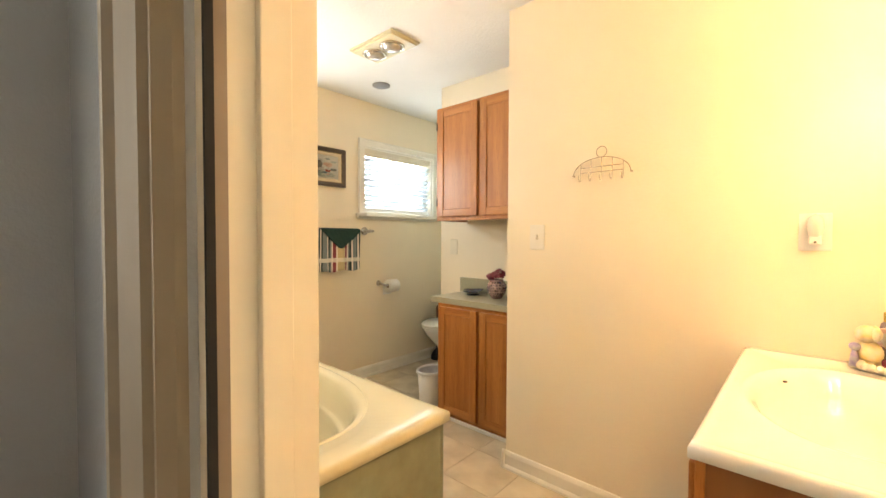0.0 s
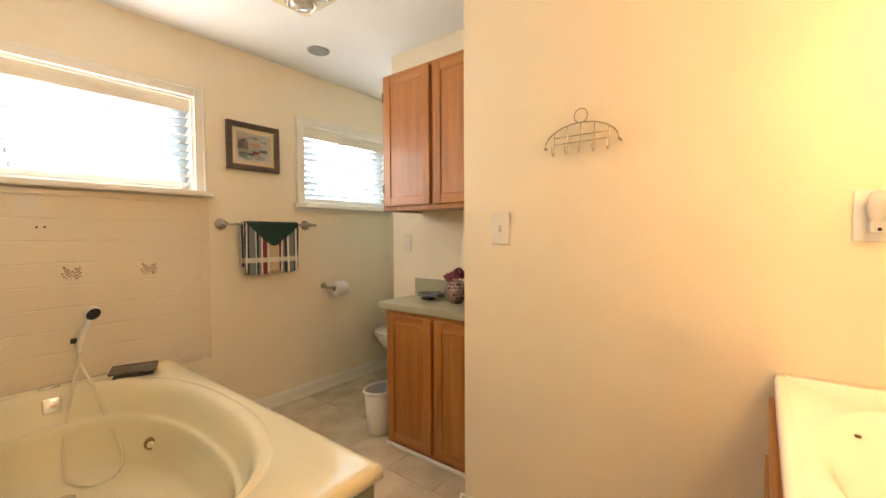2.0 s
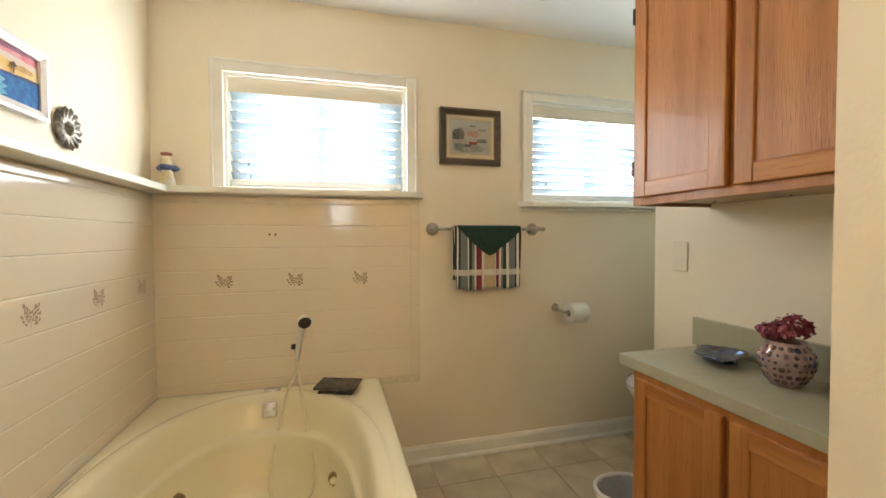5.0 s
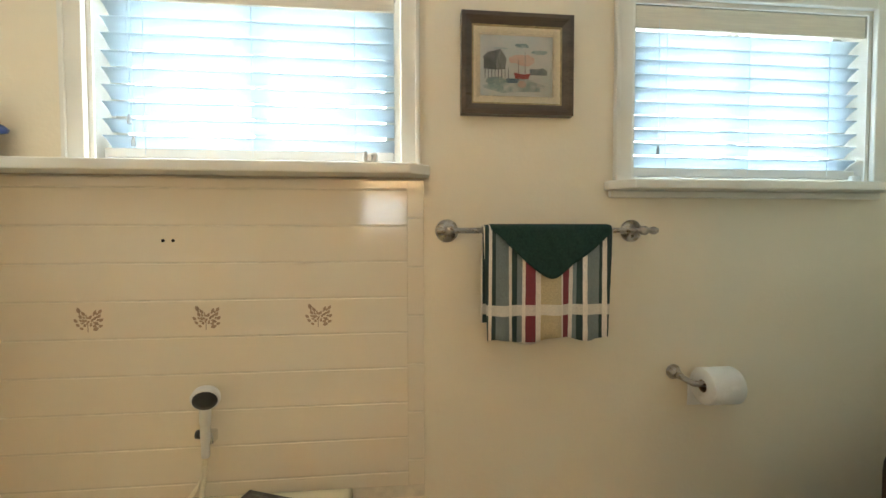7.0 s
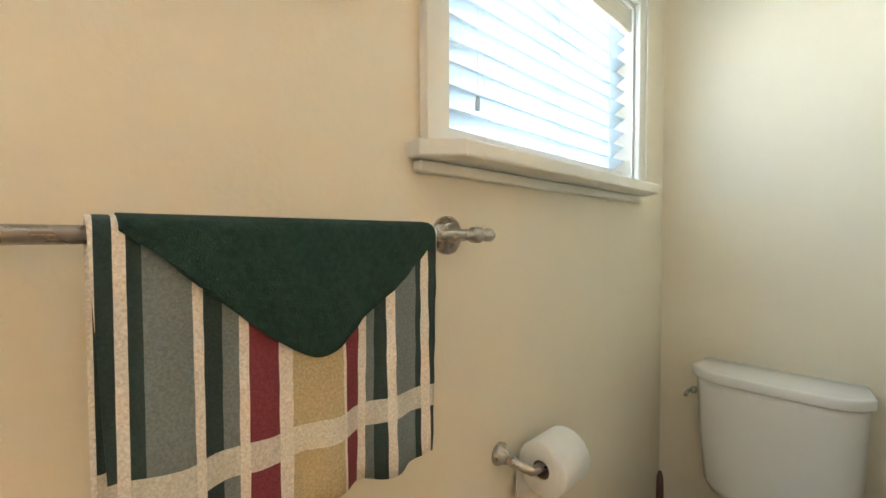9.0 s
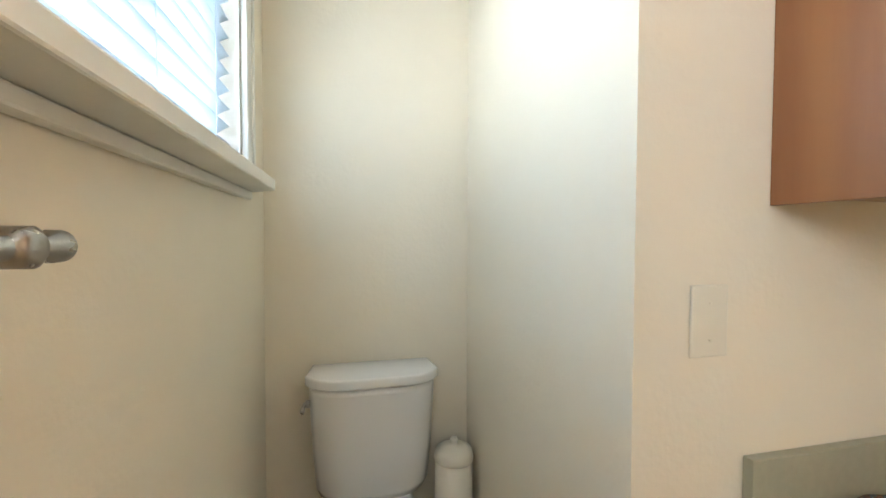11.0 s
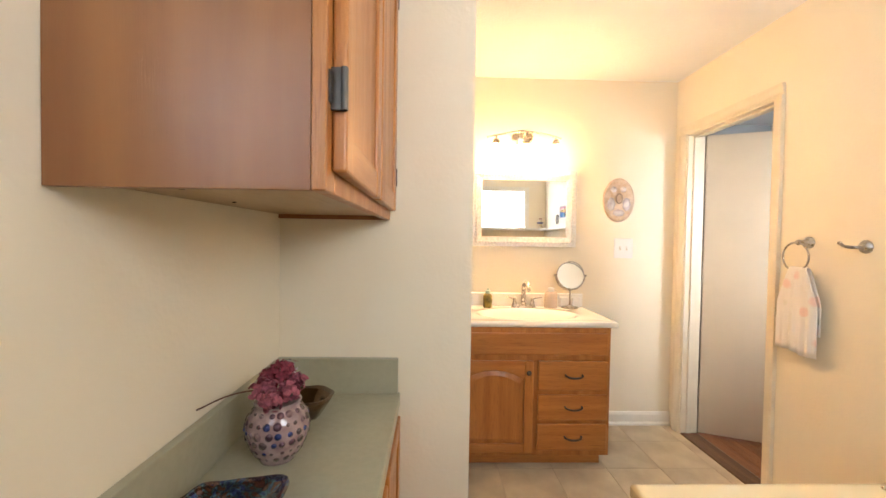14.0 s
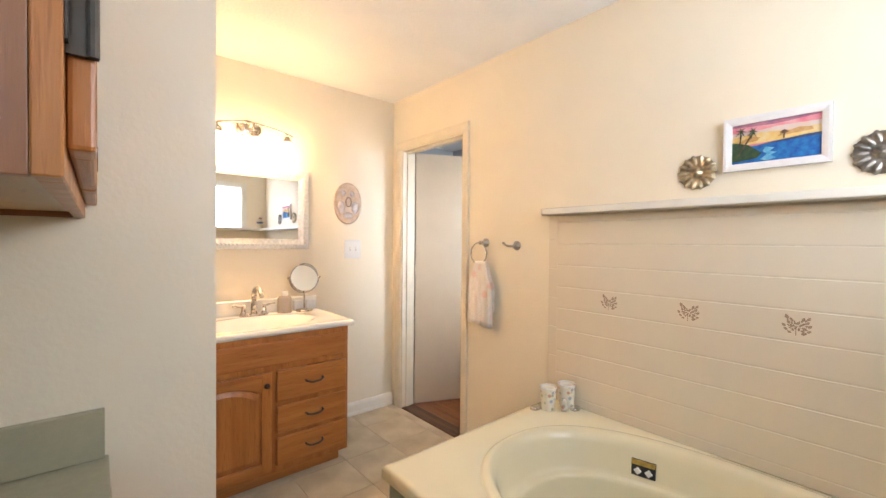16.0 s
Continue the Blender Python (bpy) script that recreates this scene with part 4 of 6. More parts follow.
def rosette(y, z, r, tint):
    base = (0.0, y, z)
    m = mat("metal_rosette" + tint, (0.30, 0.27, 0.23) if tint else (0.52, 0.42, 0.27), 0.38, 0.75, var=0.3, scale=40)
    th = thing("wall_rosette", base, "round flower-shaped metal wall ornament" + (" in dark pewter" if tint else " in antique bronze"), "wall ornament", "round wall ornaments")
    part("back", turned(base, [(0, 0.001), (r * 0.9, 0.001), (r * 0.92, 0.006), (r * 0.6, 0.009), (0, 0.009)], "x", 40), m, th, "", True)
    bm = bmesh.new()
    n = 14
    for i in range(n):
        a = 2 * math.pi * i / n
        d = Vector((0, math.cos(a), math.sin(a)))
        c = Vector(base) + d * r * 0.68 + Vector((0.009, 0, 0))
        t = Vector((0, -math.sin(a), math.cos(a)))
        vs = []
        for k in range(12):
            b = 2 * math.pi * k / 12
            vs.append(bm.verts.new(c + d * r * 0.31 * math.cos(b) + t * r * 0.15 * math.sin(b)))
        top = bm.verts.new(c + Vector((0.008, 0, 0)) + d * r * 0.12)
        for k in range(12):
            bm.faces.new((vs[k], vs[(k + 1) % 12], top))
    bmesh.ops.recalc_face_normals(bm, faces=bm.faces)
    part("petals", bm, m, th)
    part("boss", turned(base, [(r * 0.3, 0.008), (r * 0.28, 0.014), (r * 0.14, 0.016), (r * 0.1, 0.022), (0, 0.024)], "x", 24, wobble=lambda a, k: 1 + 0.06 * math.sin(8 * a)), m, th, "", True)
    return th


rosette(-1.122, 1.585, 0.072, "")
rosette(-0.618, 1.585, 0.072, "_dark")
# tropical picture in a white frame
qy0, qy1, qz0, qz1 = -1.030, -0.729, 1.572, 1.768
pic2 = picture("framed_picture", (0, (qy0 + qy1) / 2, qz0), "bright tropical seascape with palms in a white frame", ring_frame(bmesh.new(), "x", qy0, qy1, qz0, qz1, 0.026, 0.022, 0.0005, -0.006), mat("white_gloss_frame", (0.80, 0.78, 0.76), 0.2, var=0.03, scale=30))
jy0, jy1, jz0, jz1 = qy0 + 0.026, qy1 - 0.026, qz0 + 0.026, qz1 - 0.026


def at2(u, v):
    # u runs as the picture is seen from the room, north to the right
    return jy0 + (jy1 - jy0) * u, jz0 + (jz1 - jz0) * v


part("canvas", boxes((0.001, 0.008, jy0, jy1, jz0, jz1)), paint("pink_sky", (0.74, 0.20, 0.26), (0.78, 0.42, 0.42), 30), pic2, "pink painted sky")
rnd = random.Random(5)
PALM = [at2(0.0, 0.05), at2(0.30, 0.10), at2(0.36, 0.22), at2(0.28, 0.34), at2(0.20, 0.46), at2(0.10, 0.52), at2(0.0, 0.56)]
lay2 = [("dusky_streak", [at2(0, 0.94), at2(0.5, 0.90), at2(1, 0.97), at2(1, 1), at2(0, 1)], (0.30, 0.14, 0.22), (0.48, 0.20, 0.26)),
        ("pale_sky", [at2(0, 0.62), at2(1, 0.70), at2(1, 0.82), at2(0.55, 0.84), at2(0.25, 0.78), at2(0, 0.80)], (0.74, 0.56, 0.46), (0.70, 0.60, 0.54)),
        ("yellow_sky", [at2(0, 0.46), at2(1, 0.52), at2(1, 0.72), at2(0.7, 0.70), at2(0.35, 0.74), at2(0, 0.68)], (0.78, 0.50, 0.14), (0.78, 0.62, 0.32)),
        ("orange_cloud", [at2(0.06, 0.50), at2(0.30, 0.54), at2(0.34, 0.62), at2(0.26, 0.66), at2(0.12, 0.60)], (0.50, 0.22, 0.06), (0.62, 0.36, 0.12)),
        ("orange_cloud", [at2(0.54, 0.58), at2(0.92, 0.62), at2(0.90, 0.70), at2(0.76, 0.73), at2(0.68, 0.69), at2(0.58, 0.67)], (0.52, 0.26, 0.08), (0.66, 0.42, 0.18)),
        ("blue_sea", [at2(0, 0), at2(1, 0), at2(1, 0.50), at2(0.7, 0.47), at2(0.3, 0.42), at2(0, 0.44)], (0.01, 0.09, 0.34), (0.02, 0.20, 0.48)),
        ("far_shore", [at2(0.30, 0.42), at2(1, 0.48), at2(1, 0.54), at2(0.82, 0.53), at2(0.66, 0.50), at2(0.48, 0.47)], (0.03, 0.06, 0.16), (0.08, 0.10, 0.16)),
        ("sun_glitter", [at2(0.34, 0.06), at2(0.42, 0.02), at2(0.52, 0.07), at2(0.46, 0.14), at2(0.53, 0.20), at2(0.45, 0.24), at2(0.50, 0.32), at2(0.40, 0.36), at2(0.37, 0.26), at2(0.42, 0.18)], (0.22, 0.52, 0.66), (0.05, 0.30, 0.54)),
        ("green_shore", PALM, (0.02, 0.05, 0.03), (0.05, 0.09, 0.03)), ("palm_trunk", [at2(0.06, 0.20), at2(0.085, 0.20), at2(0.265, 0.74), at2(0.245, 0.76)], (0.06, 0.04, 0.02), (0.12, 0.08, 0.05)),
        ("palm_trunk", [at2(0.08, 0.4), at2(0.095, 0.4), at2(0.12, 0.74), at2(0.105, 0.74)], (0.06, 0.04, 0.02), (0.04, 0.03, 0.02)),
        ("lone_palm", [at2(0.60, 0.50), at2(0.615, 0.50), at2(0.62, 0.62), at2(0.66, 0.66), at2(0.61, 0.72), at2(0.56, 0.66), at2(0.60, 0.62)], (0.16, 0.09, 0.05), (0.10, 0.06, 0.04))]
for cu, cv in ((0.252, 0.78), (0.112, 0.82)):
    star = []
    for i in range(14):
        rr = (0.075, 0.16) if i % 2 == 0 else (0.02, 0.04)
        star.append(at2(cu + rr[0] * math.cos(2 * math.pi * i / 14), cv + rr[1] * math.sin(2 * math.pi * i / 14) - (0.03 if i % 2 == 0 else 0)))
    lay2.append(("palm_crown", star, (0.05, 0.07, 0.03), (0.03, 0.05, 0.02)))
for k, (nm, poly, c, c2) in enumerate(lay2):
    part("painted_shape", flat("x", 0.008 + 0.0005 * k, poly, 0.0005), paint(nm, c, c2), pic2, nm.replace("_", " ") + " in the painting")

# towel ring and robe hook
tr_ = thing("towel_ring", (0, -2.28, 1.298), "brushed nickel towel ring on a round flange", "towel ring")
part("flange", turned((0.0005, -2.28, 1.298), [(0, 0), (0.027, 0), (0.027, 0.005), (0.020, 0.010), (0.012, 0.018), (0.010, 0.045), (0.013, 0.05), (0.010, 0.058), (0, 0.058)], "x", 26), NICKEL, tr_, "", True)
part("ring", rod([(0.05, -2.295 + 0.066 * math.sin(a), 1.232 + 0.066 * math.cos(a)) for a in [2 * math.pi * i / 40 for i in range(40)]], 0.0042, 10, True), NICKEL, tr_, "", True)
FLORAL = printed(mat("floral_guest_towel", (0.88, 0.84, 0.79), 0.95, var=0.02, scale=10, bump=0.8, bscale=300), 15, (0.88, 0.84, 0.79), ((0.86, 0.46, 0.44), (0.62, 0.64, 0.50), (0.88, 0.62, 0.56)))
cl = cloth(0.0, 0.17, -0.008, -0.034, 0.0, -0.30, lambda u: -0.40 + 0.02 * u, FLORAL, "", 0, "", 0.004, 30, 0.006)
for v in cl.verts:
    pinch = 0.42 + 0.58 * min(1, -v.co.z / 0.16)
    v.co = Vector((0.024 - v.co.y, -2.278 + (v.co.x - 0.085) * -1.15 * pinch, 1.185 + v.co.z))
solo("guest_towel", cl, FLORAL, (0.05, -2.28, 1.18), "white guest towel with pink and green flowers through the ring", "towel", True)
rh = thing("robe_hook", (0, -2.037, 1.283), "brushed nickel robe hook on a round flange", "hook")
part("flange", turned((0.0005, -2.037, 1.283), [(0, 0), (0.027, 0), (0.027, 0.005), (0.020, 0.010), (0.013, 0.02), (0, 0.022)], "x", 26), NICKEL, rh, "", True)
part("peg", rod(smooth_path([(0.015, -2.037, 1.283), (0.035, -2.045, 1.280), (0.055, -2.07, 1.284), (0.06, -2.085, 1.296)], 5), [0.007] * 10 + [0.006] * 6, 12), NICKEL, rh, "", True)
part("knob", turned((0.06, -2.086, 1.297), [(0, -0.008), (0.007, -0.005), (0.009, 0), (0.007, 0.005), (0, 0.008)], "z", 14), NICKEL, rh, "", True)

# ---- niche: linen cabinets, counter, things on it ----


def panel_door(axis, at, a, b, z0, z1, thick, parent, outw, label="oak cabinet door with a recessed panel", arch=0.0, pmat=None):
    """A frame-and-panel door: stiles and rails round a sunk panel; outw: which way its face looks."""
    w = 0.052
    def bx(u0, u1, w0, w1, d0, d1, bev=0.004):
        fr = bmesh.new()
        lo, hi = sorted((at + outw * d0, at + outw * d1))
        if axis == "x":
            box(fr, lo, hi, u0, u1, w0, w1, bev, 2)
        else:
            box(fr, u0, u1, lo, hi, w0, w1, bev, 2)
        return fr
    pn = bmesh.new()
    i0, i1, k0, k1 = a + w - 0.004, b - w + 0.004, z0 + w - 0.004, z1 - w + 0.004
    lo, hi = sorted((at + outw * 0.001, at + outw * (thick - (0.015 if arch else 0.0065))))
    if axis == "x":
        box(pn, lo, hi, i0, i1, k0, k1)
    else:
        box(pn, i0, i1, lo, hi, k0, k1)
    d = part("door", pn, pmat or OAK, parent, label)
    for u0, u1 in ((a, a + w), (b - w, b)):
        part("stile", bx(u0, u1, z0, z1, 0, thick), OAK, d)
    for w0, w1 in ((z0, z0 + w), (z1 - w, z1)):
        part("rail", bx(a + w - 0.003, b - w + 0.003, w0, w1, 0, thick - 0.0015), OAKH if axis == "x" else OAKX, d)
    if arch:
        # raised field with sloped edges under the arch
        fld = bmesh.new()
        loops = []
        for gg, dep in ((0.011, 0.002), (0.011, thick - 0.012), (0.034, thick - 0.003)):
            q = [(i0 + gg, k0 + gg), (i1 - gg, k0 + gg)]
            q += [(i1 - gg - (i1 - i0 - 2 * gg) * k / 16, k1 - gg - arch + arch * math.sin(math.pi * k / 16) ** 0.8) for k in range(17)]
            loops.append([fld.verts.new((u, at + outw * dep, v)) for u, v in q])
        for p_, q_ in zip(loops, loops[1:]):
            for k in range(len(p_)):
                fld.faces.new((p_[k - 1], p_[k], q_[k], q_[k - 1]))
        fld.faces.new(loops[-1])
        fld.faces.new(loops[0])
        bmesh.ops.recalc_face_normals(fld, faces=fld.faces)
        part("raised_field", fld, pmat or OAK, d)
        # curved underside of the top rail
        n = 14
        poly = [(i0, z1 - w + 0.002)] + [(i0 + (i1 - i0) * k / n, z1 - w - arch + arch * math.sin(math.pi * k / n) ** 0.8) for k in range(n + 1)] + [(i1, z1 - w + 0.002)]
        part("arch_rail", prism(poly, "y", at + outw * 0.003, at + outw * (thick - 0.0018)), OAKX, d)
    return d


uc = thing("wall_cabinet", (2.02, -1.34, 1.342), "honey oak two-door wall cabinet over the linen counter", "cabinet")
UX, UY0, UY1, UZ0, UZ1 = 1.872, PY + 0.002, -0.968, 1.342, 2.12
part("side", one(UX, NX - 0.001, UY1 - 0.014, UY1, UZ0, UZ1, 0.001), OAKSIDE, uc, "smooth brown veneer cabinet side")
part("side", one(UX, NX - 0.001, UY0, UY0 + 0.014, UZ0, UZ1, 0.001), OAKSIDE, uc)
part("bottom", one(UX + 0.002, NX - 0.001, UY0 + 0.0145, UY1 - 0.0145, UZ0 + 0.012, UZ0 + 0.024, 0.0005), OAKIN, uc, "pale unfinished cabinet underside")
part("top", one(UX + 0.002, NX - 0.001, UY0 + 0.0145, UY1 - 0.0145, UZ1 - 0.012, UZ1, 0.0005), OAKIN, uc)
fr = bmesh.new()
for a, b, c, d in ((UY1 - 0.040, UY1 + 0.002, UZ0, UZ1), (UY0, UY0 + 0.040, UZ0, UZ1), (UY0 + 0.04, UY1 - 0.04, UZ0, UZ0 + 0.042), (UY0 + 0.04, UY1 - 0.04, UZ1 - 0.04, UZ1), ((UY0 + UY1) / 2 - 0.024, (UY0 + UY1) / 2 + 0.024, UZ0 + 0.042, UZ1 - 0.04)):
    box(fr, UX - 0.019, UX - 0.0005, a, b, c, d, 0.0015, 1)
part("face_frame", fr, OAK, uc)
UM = (UY0 + UY1) / 2
for a, b in ((UM + 0.012, UY1 - 0.022), (UY0 + 0.022, UM - 0.012)):
    d = panel_door("x", UX - 0.0195, a, b, UZ0 + 0.026, UZ1 - 0.02, 0.019, uc, -1)
    side = b if b > UM else a
    sg = 1 if b > UM else -1
    for z in (UZ0 + 0.127, UZ1 - 0.127):
        bm = boxes((UX - 0.040, UX - 0.0195, *sorted((side + sg * 0.001, side + sg * 0.007)), z - 0.026, z + 0.026), (UX - 0.0215, UX - 0.0193, *sorted((side + sg * 0.001, side + sg * 0.018)), z - 0.019, z + 0.019))
        lathe(bm, (UX - 0.036, side + sg * 0.0065, z - 0.026), [(0, 0), (0.0045, 0), (0.0045, 0.052), (0, 0.052)], "z", 10)
        part("hinge", bm, BRONZE, d, "dark bronze exposed hinge")
for yy, xx in ((-1.08, 2.09), (-1.30, 2.12)):
    part("shelf_pin", turned((xx, yy, UZ0 + 0.0105), [(0.004, 0), (0.004, 0.002), (0, 0.002)], seg=10), DARKHOLE, uc, "dark screw head under the cabinet", True)

lc = thing("base_cabinet", (2.0, -1.36, FZ), "honey oak two-door base cabinet under the linen counter", "cabinet")
LX, LY0, LY1 = 1.850, PY + 0.002, -1.005
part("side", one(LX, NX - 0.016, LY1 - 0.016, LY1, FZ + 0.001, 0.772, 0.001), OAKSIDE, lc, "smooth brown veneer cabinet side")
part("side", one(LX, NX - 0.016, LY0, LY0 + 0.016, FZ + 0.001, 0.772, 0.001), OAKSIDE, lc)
fr = bmesh.new()
LM = (LY0 + LY1) / 2
for a, b, c, d in ((LY1 - 0.040, LY1 + 0.002, FZ + 0.001, 0.772), (LY0, LY0 + 0.040, FZ + 0.001, 0.772), (LY0 + 0.04, LY1 - 0.04, FZ + 0.001, FZ + 0.055), (LY0 + 0.04, LY1 - 0.04, 0.735, 0.772), (LM - 0.024, LM + 0.024, FZ + 0.055, 0.735)):
    box(fr, LX - 0.019, LX - 0.0005, a, b, c, d, 0.0015, 1)
part("face_frame", fr, OAK, lc)
for a, b in ((LM + 0.012, LY1 - 0.022), (LY0 + 0.022, LM - 0.012)):
    panel_door("x", LX - 0.0195, a, b, FZ + 0.045, 0.752, 0.019, lc, -1)
struct("cabinet_shoe", one(LX - 0.036, LX - 0.0195, LY0 + 0.02, LY1 + 0.008, FZ, FZ + 0.022, 0.005, 3), TRIM, "white shoe moulding along the cabinet foot", "trim")
ct = thing("counter_top", (2.0, -1.34, 0.775), "sage green laminate counter with backsplash in the niche", "counter")
part("slab", one(1.815, NX - 0.001, PY + 0.002, -0.945, 0.775, 0.815, 0.004, 3), COUNTER, ct)
part("backsplash", one(NX - 0.020, NX - 0.001, PY + 0.022, -0.925, 0.8155, 0.922, 0.002), COUNTER, ct)
part("side_splash", one(1.822, NX - 0.001, PY + 0.002, PY + 0.021, 0.8155, 0.922, 0.002), COUNTER, ct)


def wall_plate(axis, at, outw, u, z, w, h, kind, label, material=IVORY):
    base = (at, u, z) if axis == "x" else (u, at, z)
    th = thing("switch_plate" if kind != "outlet" else "outlet_plate", base, label, "switch" if kind != "outlet" else "outlet")

    def bx(u0, u1, z0, z1, d0, d1, bev=0.0015):
        lo, hi = sorted((at + outw * d0, at + outw * d1))
        return one(lo, hi, u0, u1, z0, z1, bev) if axis == "x" else one(u0, u1, lo, hi, z0, z1, bev)
    part("plate", bx(u - w / 2, u + w / 2, z - h / 2, z + h / 2, 0.0005, 0.006, 0.003), material, th)
    n = 2 if kind == "double" else 1
    for k in range(n):
        c = u + (k - (n - 1) / 2) * 0.046
        if kind in ("toggle", "double"):
            part("slot", bx(c - 0.006, c + 0.006, z - 0.013, z + 0.013, 0.005, 0.0066, 0.0004), mat("shadow_ivory", (0.62, 0.56, 0.44), 0.5), th)
            part("toggle", bx(c - 0.004, c + 0.004, z - 0.001, z + 0.011, 0.005, 0.018, 0.0015), material, th)
        elif kind == "rocker":
            part("rocker", bx(c - 0.017, c + 0.017, z - 0.034, z + 0.034, 0.005, 0.0085, 0.002), material, th)
        for s in (-1, 1):
            ax = (at + outw * 0.006, c, z + s * 0.03) if axis == "x" else (c, at + outw * 0.006, z + s * 0.03)
            if kind != "rocker":
                part("screw", turned(ax, [(0, -0.001), (0.0026, -0.001), (0.0026, 0.0008), (0, 0.001)], axis, 10), material, th, "", True)
    return th


wall_plate("x", NX, -1, -0.847, 1.153, 0.072, 0.118, "blank", "ivory blank switch plate beside the linen niche")
wall_plate("x", HX, -1, -1.897, 1.229, 0.082, 0.126, "toggle", "ivory toggle switch plate on the partition wall", TRIM)
wall_plate("y", SY, 1, 0.363, 1.243, 0.135, 0.14, "double", "white double switch plate beside the mirror", PLASTIC)
nlp = wall_plate("x", HX, -1, -2.932, 1.248, 0.084, 0.126, "outlet", "white wall outlet plate above the vanity", PLASTIC)
nl = thing("night_light", (HX - 0.007, -2.932, 1.245), "white plug-in night light with a clear rounded shade", "night light")
part("base", one(HX - 0.036, HX - 0.0066, -2.947, -2.917, 1.206, 1.236, 0.005, 3), PLASTIC, nl)
part("sensor", turned((HX - 0.036, -2.932, 1.214), [(0, 0.002), (0.004, 0.002), (0.004, -0.002), (0, -0.003)], "x", 14), BLACK, nl, "", True)
part("shade", turned((HX - 0.026, -2.932, 1.232), [(0.015, 0), (0.021, 0.022), (0.022, 0.042), (0.019, 0.060), (0.012, 0.071), (0, 0.075)], "z", 20, (0.8, 1.0)), mat("milky_plastic", (0.90, 0.89, 0.86), 0.2, var=0.02, trans=0.35), nl, "", True)

# hook rack on the partition wall
hk = thing("hook_rack", (HX, -2.222, 1.55), "brass wire hook rack in the shape of a coat hanger", "hook rack")
BRASS = mat("pale_brass_wire", (0.46, 0.39, 0.28), 0.28, 1.0, var=0.1, scale=40)
yc, xk = -2.220, HX - 0.016
part("arch", rod([(xk - 0.004, yc + 0.127 * math.cos(a), 1.514 + 0.074 * math.sin(a)) for a in [math.pi * i / 28 for i in range(29)]], 0.0024, 8), BRASS, hk, "", True)
for s in (-1, 1):
    part("foot", turned((HX - 0.0105, yc + s * 0.128, 1.514), [(0, -0.010), (0.0045, -0.010), (0.0045, 0.010), (0, 0.010)], "x", 10), BRASS, hk, "", True)
part("loop", rod([(xk, yc + 0.023 * math.sin(a), 1.612 + 0.024 * math.cos(a)) for a in [2 * math.pi * i / 28 for i in range(28)]], 0.0022, 8, True), BRASS, hk, "", True)
for z in (1.547, 1.524):
    part("crossbar", rod([(xk, yc - 0.096, z), (xk, yc + 0.096, z)], 0.0021, 8), BRASS, hk, "", True)
for k in range(5):
    y = yc + (k - 2) * 0.047
    zt = 1.514 + 0.074 * math.sqrt(max(0, 1 - ((y - yc) / 0.127) ** 2))
    part("hook", rod(smooth_path([(xk + 0.001, y, zt), (xk, y, 1.525), (xk - 0.001, y, 1.496), (xk - 0.010, y, 1.484), (xk - 0.020, y, 1.492), (xk - 0.022, y, 1.512)], 4), 0.0022, 8), BRASS, hk, "", True)

# vase with dried flowers
VX, VY = 2.048, -1.345
VS = 0.90
va = thing("vase", (VX, VY, 0.8155), "pink-brown glazed vase with iridescent blue spots on the counter", "vase")
VASE = mat("spotted_lustre_glaze", (0.24, 0.145, 0.145), 0.12, scale=34, col2=(0.40, 0.28, 0.27), coat=0.7)
prof = [(0, 0), (0.040, 0), (0.042, 0.005), (0.052, 0.018), (0.068, 0.05), (0.073, 0.078), (0.068, 0.105), (0.054, 0.124), (0.050, 0.130), (0.054, 0.137), (0.050, 0.139), (0.045, 0.128), (0, 0.10)]
part("body", turned((VX, VY, 0.8155), [(r * VS, h * VS) for r, h in prof], seg=40), VASE, va, "", True)
SPOT = [mat("lustre_spot_" + n, c, 0.1, 0.5, var=0.2, scale=60, coat=0.8) for n, c in (("blue", (0.03, 0.05, 0.22)), ("plum", (0.15, 0.06, 0.085)), ("brown", (0.16, 0.095, 0.085)), ("rose", (0.36, 0.22, 0.24)))]
rnd = random.Random(11)
spots = [bmesh.new() for _ in SPOT]
for row, (r, h, nr) in enumerate(((0.053, 0.020, 17), (0.0625, 0.038, 20), (0.071, 0.060, 21), (0.0735, 0.080, 21), (0.069, 0.102, 20), (0.0565, 0.121, 17))):
    r0, h0 = prof[3][0], 0
    for i in range(nr):
        a = 2 * math.pi * (i + 0.5 * (row % 2)) / nr + rnd.uniform(-0.06, 0.06)
        slope = {0: -0.7, 1: -0.5, 2: -0.25, 3: 0.0, 4: 0.45, 5: 0.75}[row]
        nrm = Vector((math.cos(a), math.sin(a), slope)).normalized()
        at_ = Vector((VX + r * VS * math.cos(a), VY + r * VS * math.sin(a), 0.8155 + h * VS))
        s = rnd.uniform(0.0035, 0.0092)
        b = bmesh.new()
        lathe(b, (0, 0, 0), [(s, -0.003), (s * 0.85, 0.0004), (0, 0.0012)], seg=10)
        facing(b, at_, nrm)
        me = bpy.data.meshes.new("tmp")
        b.to_mesh(me)
        b.free()
        spots[rnd.choice((0, 1, 1, 2, 2, 3))].from_mesh(me)
        bpy.data.meshes.remove(me)
for b, m in zip(spots, SPOT):
    tagged(part("glaze_spots", b, m, va, "small raised lustre spots", True), kind="stuff")
fl = thing("dried_flowers", (VX, VY, 0.935), "bunch of dusty mauve and crimson dried flowers in the vase", "flowers")
PETAL = [mat("petal_" + n, c, 0.9, var=0.3, scale=120) for n, c in (("mauve", (0.42, 0.11, 0.15)), ("crimson", (0.34, 0.05, 0.08)), ("pale", (0.60, 0.50, 0.48)))]
rnd = random.Random(21)


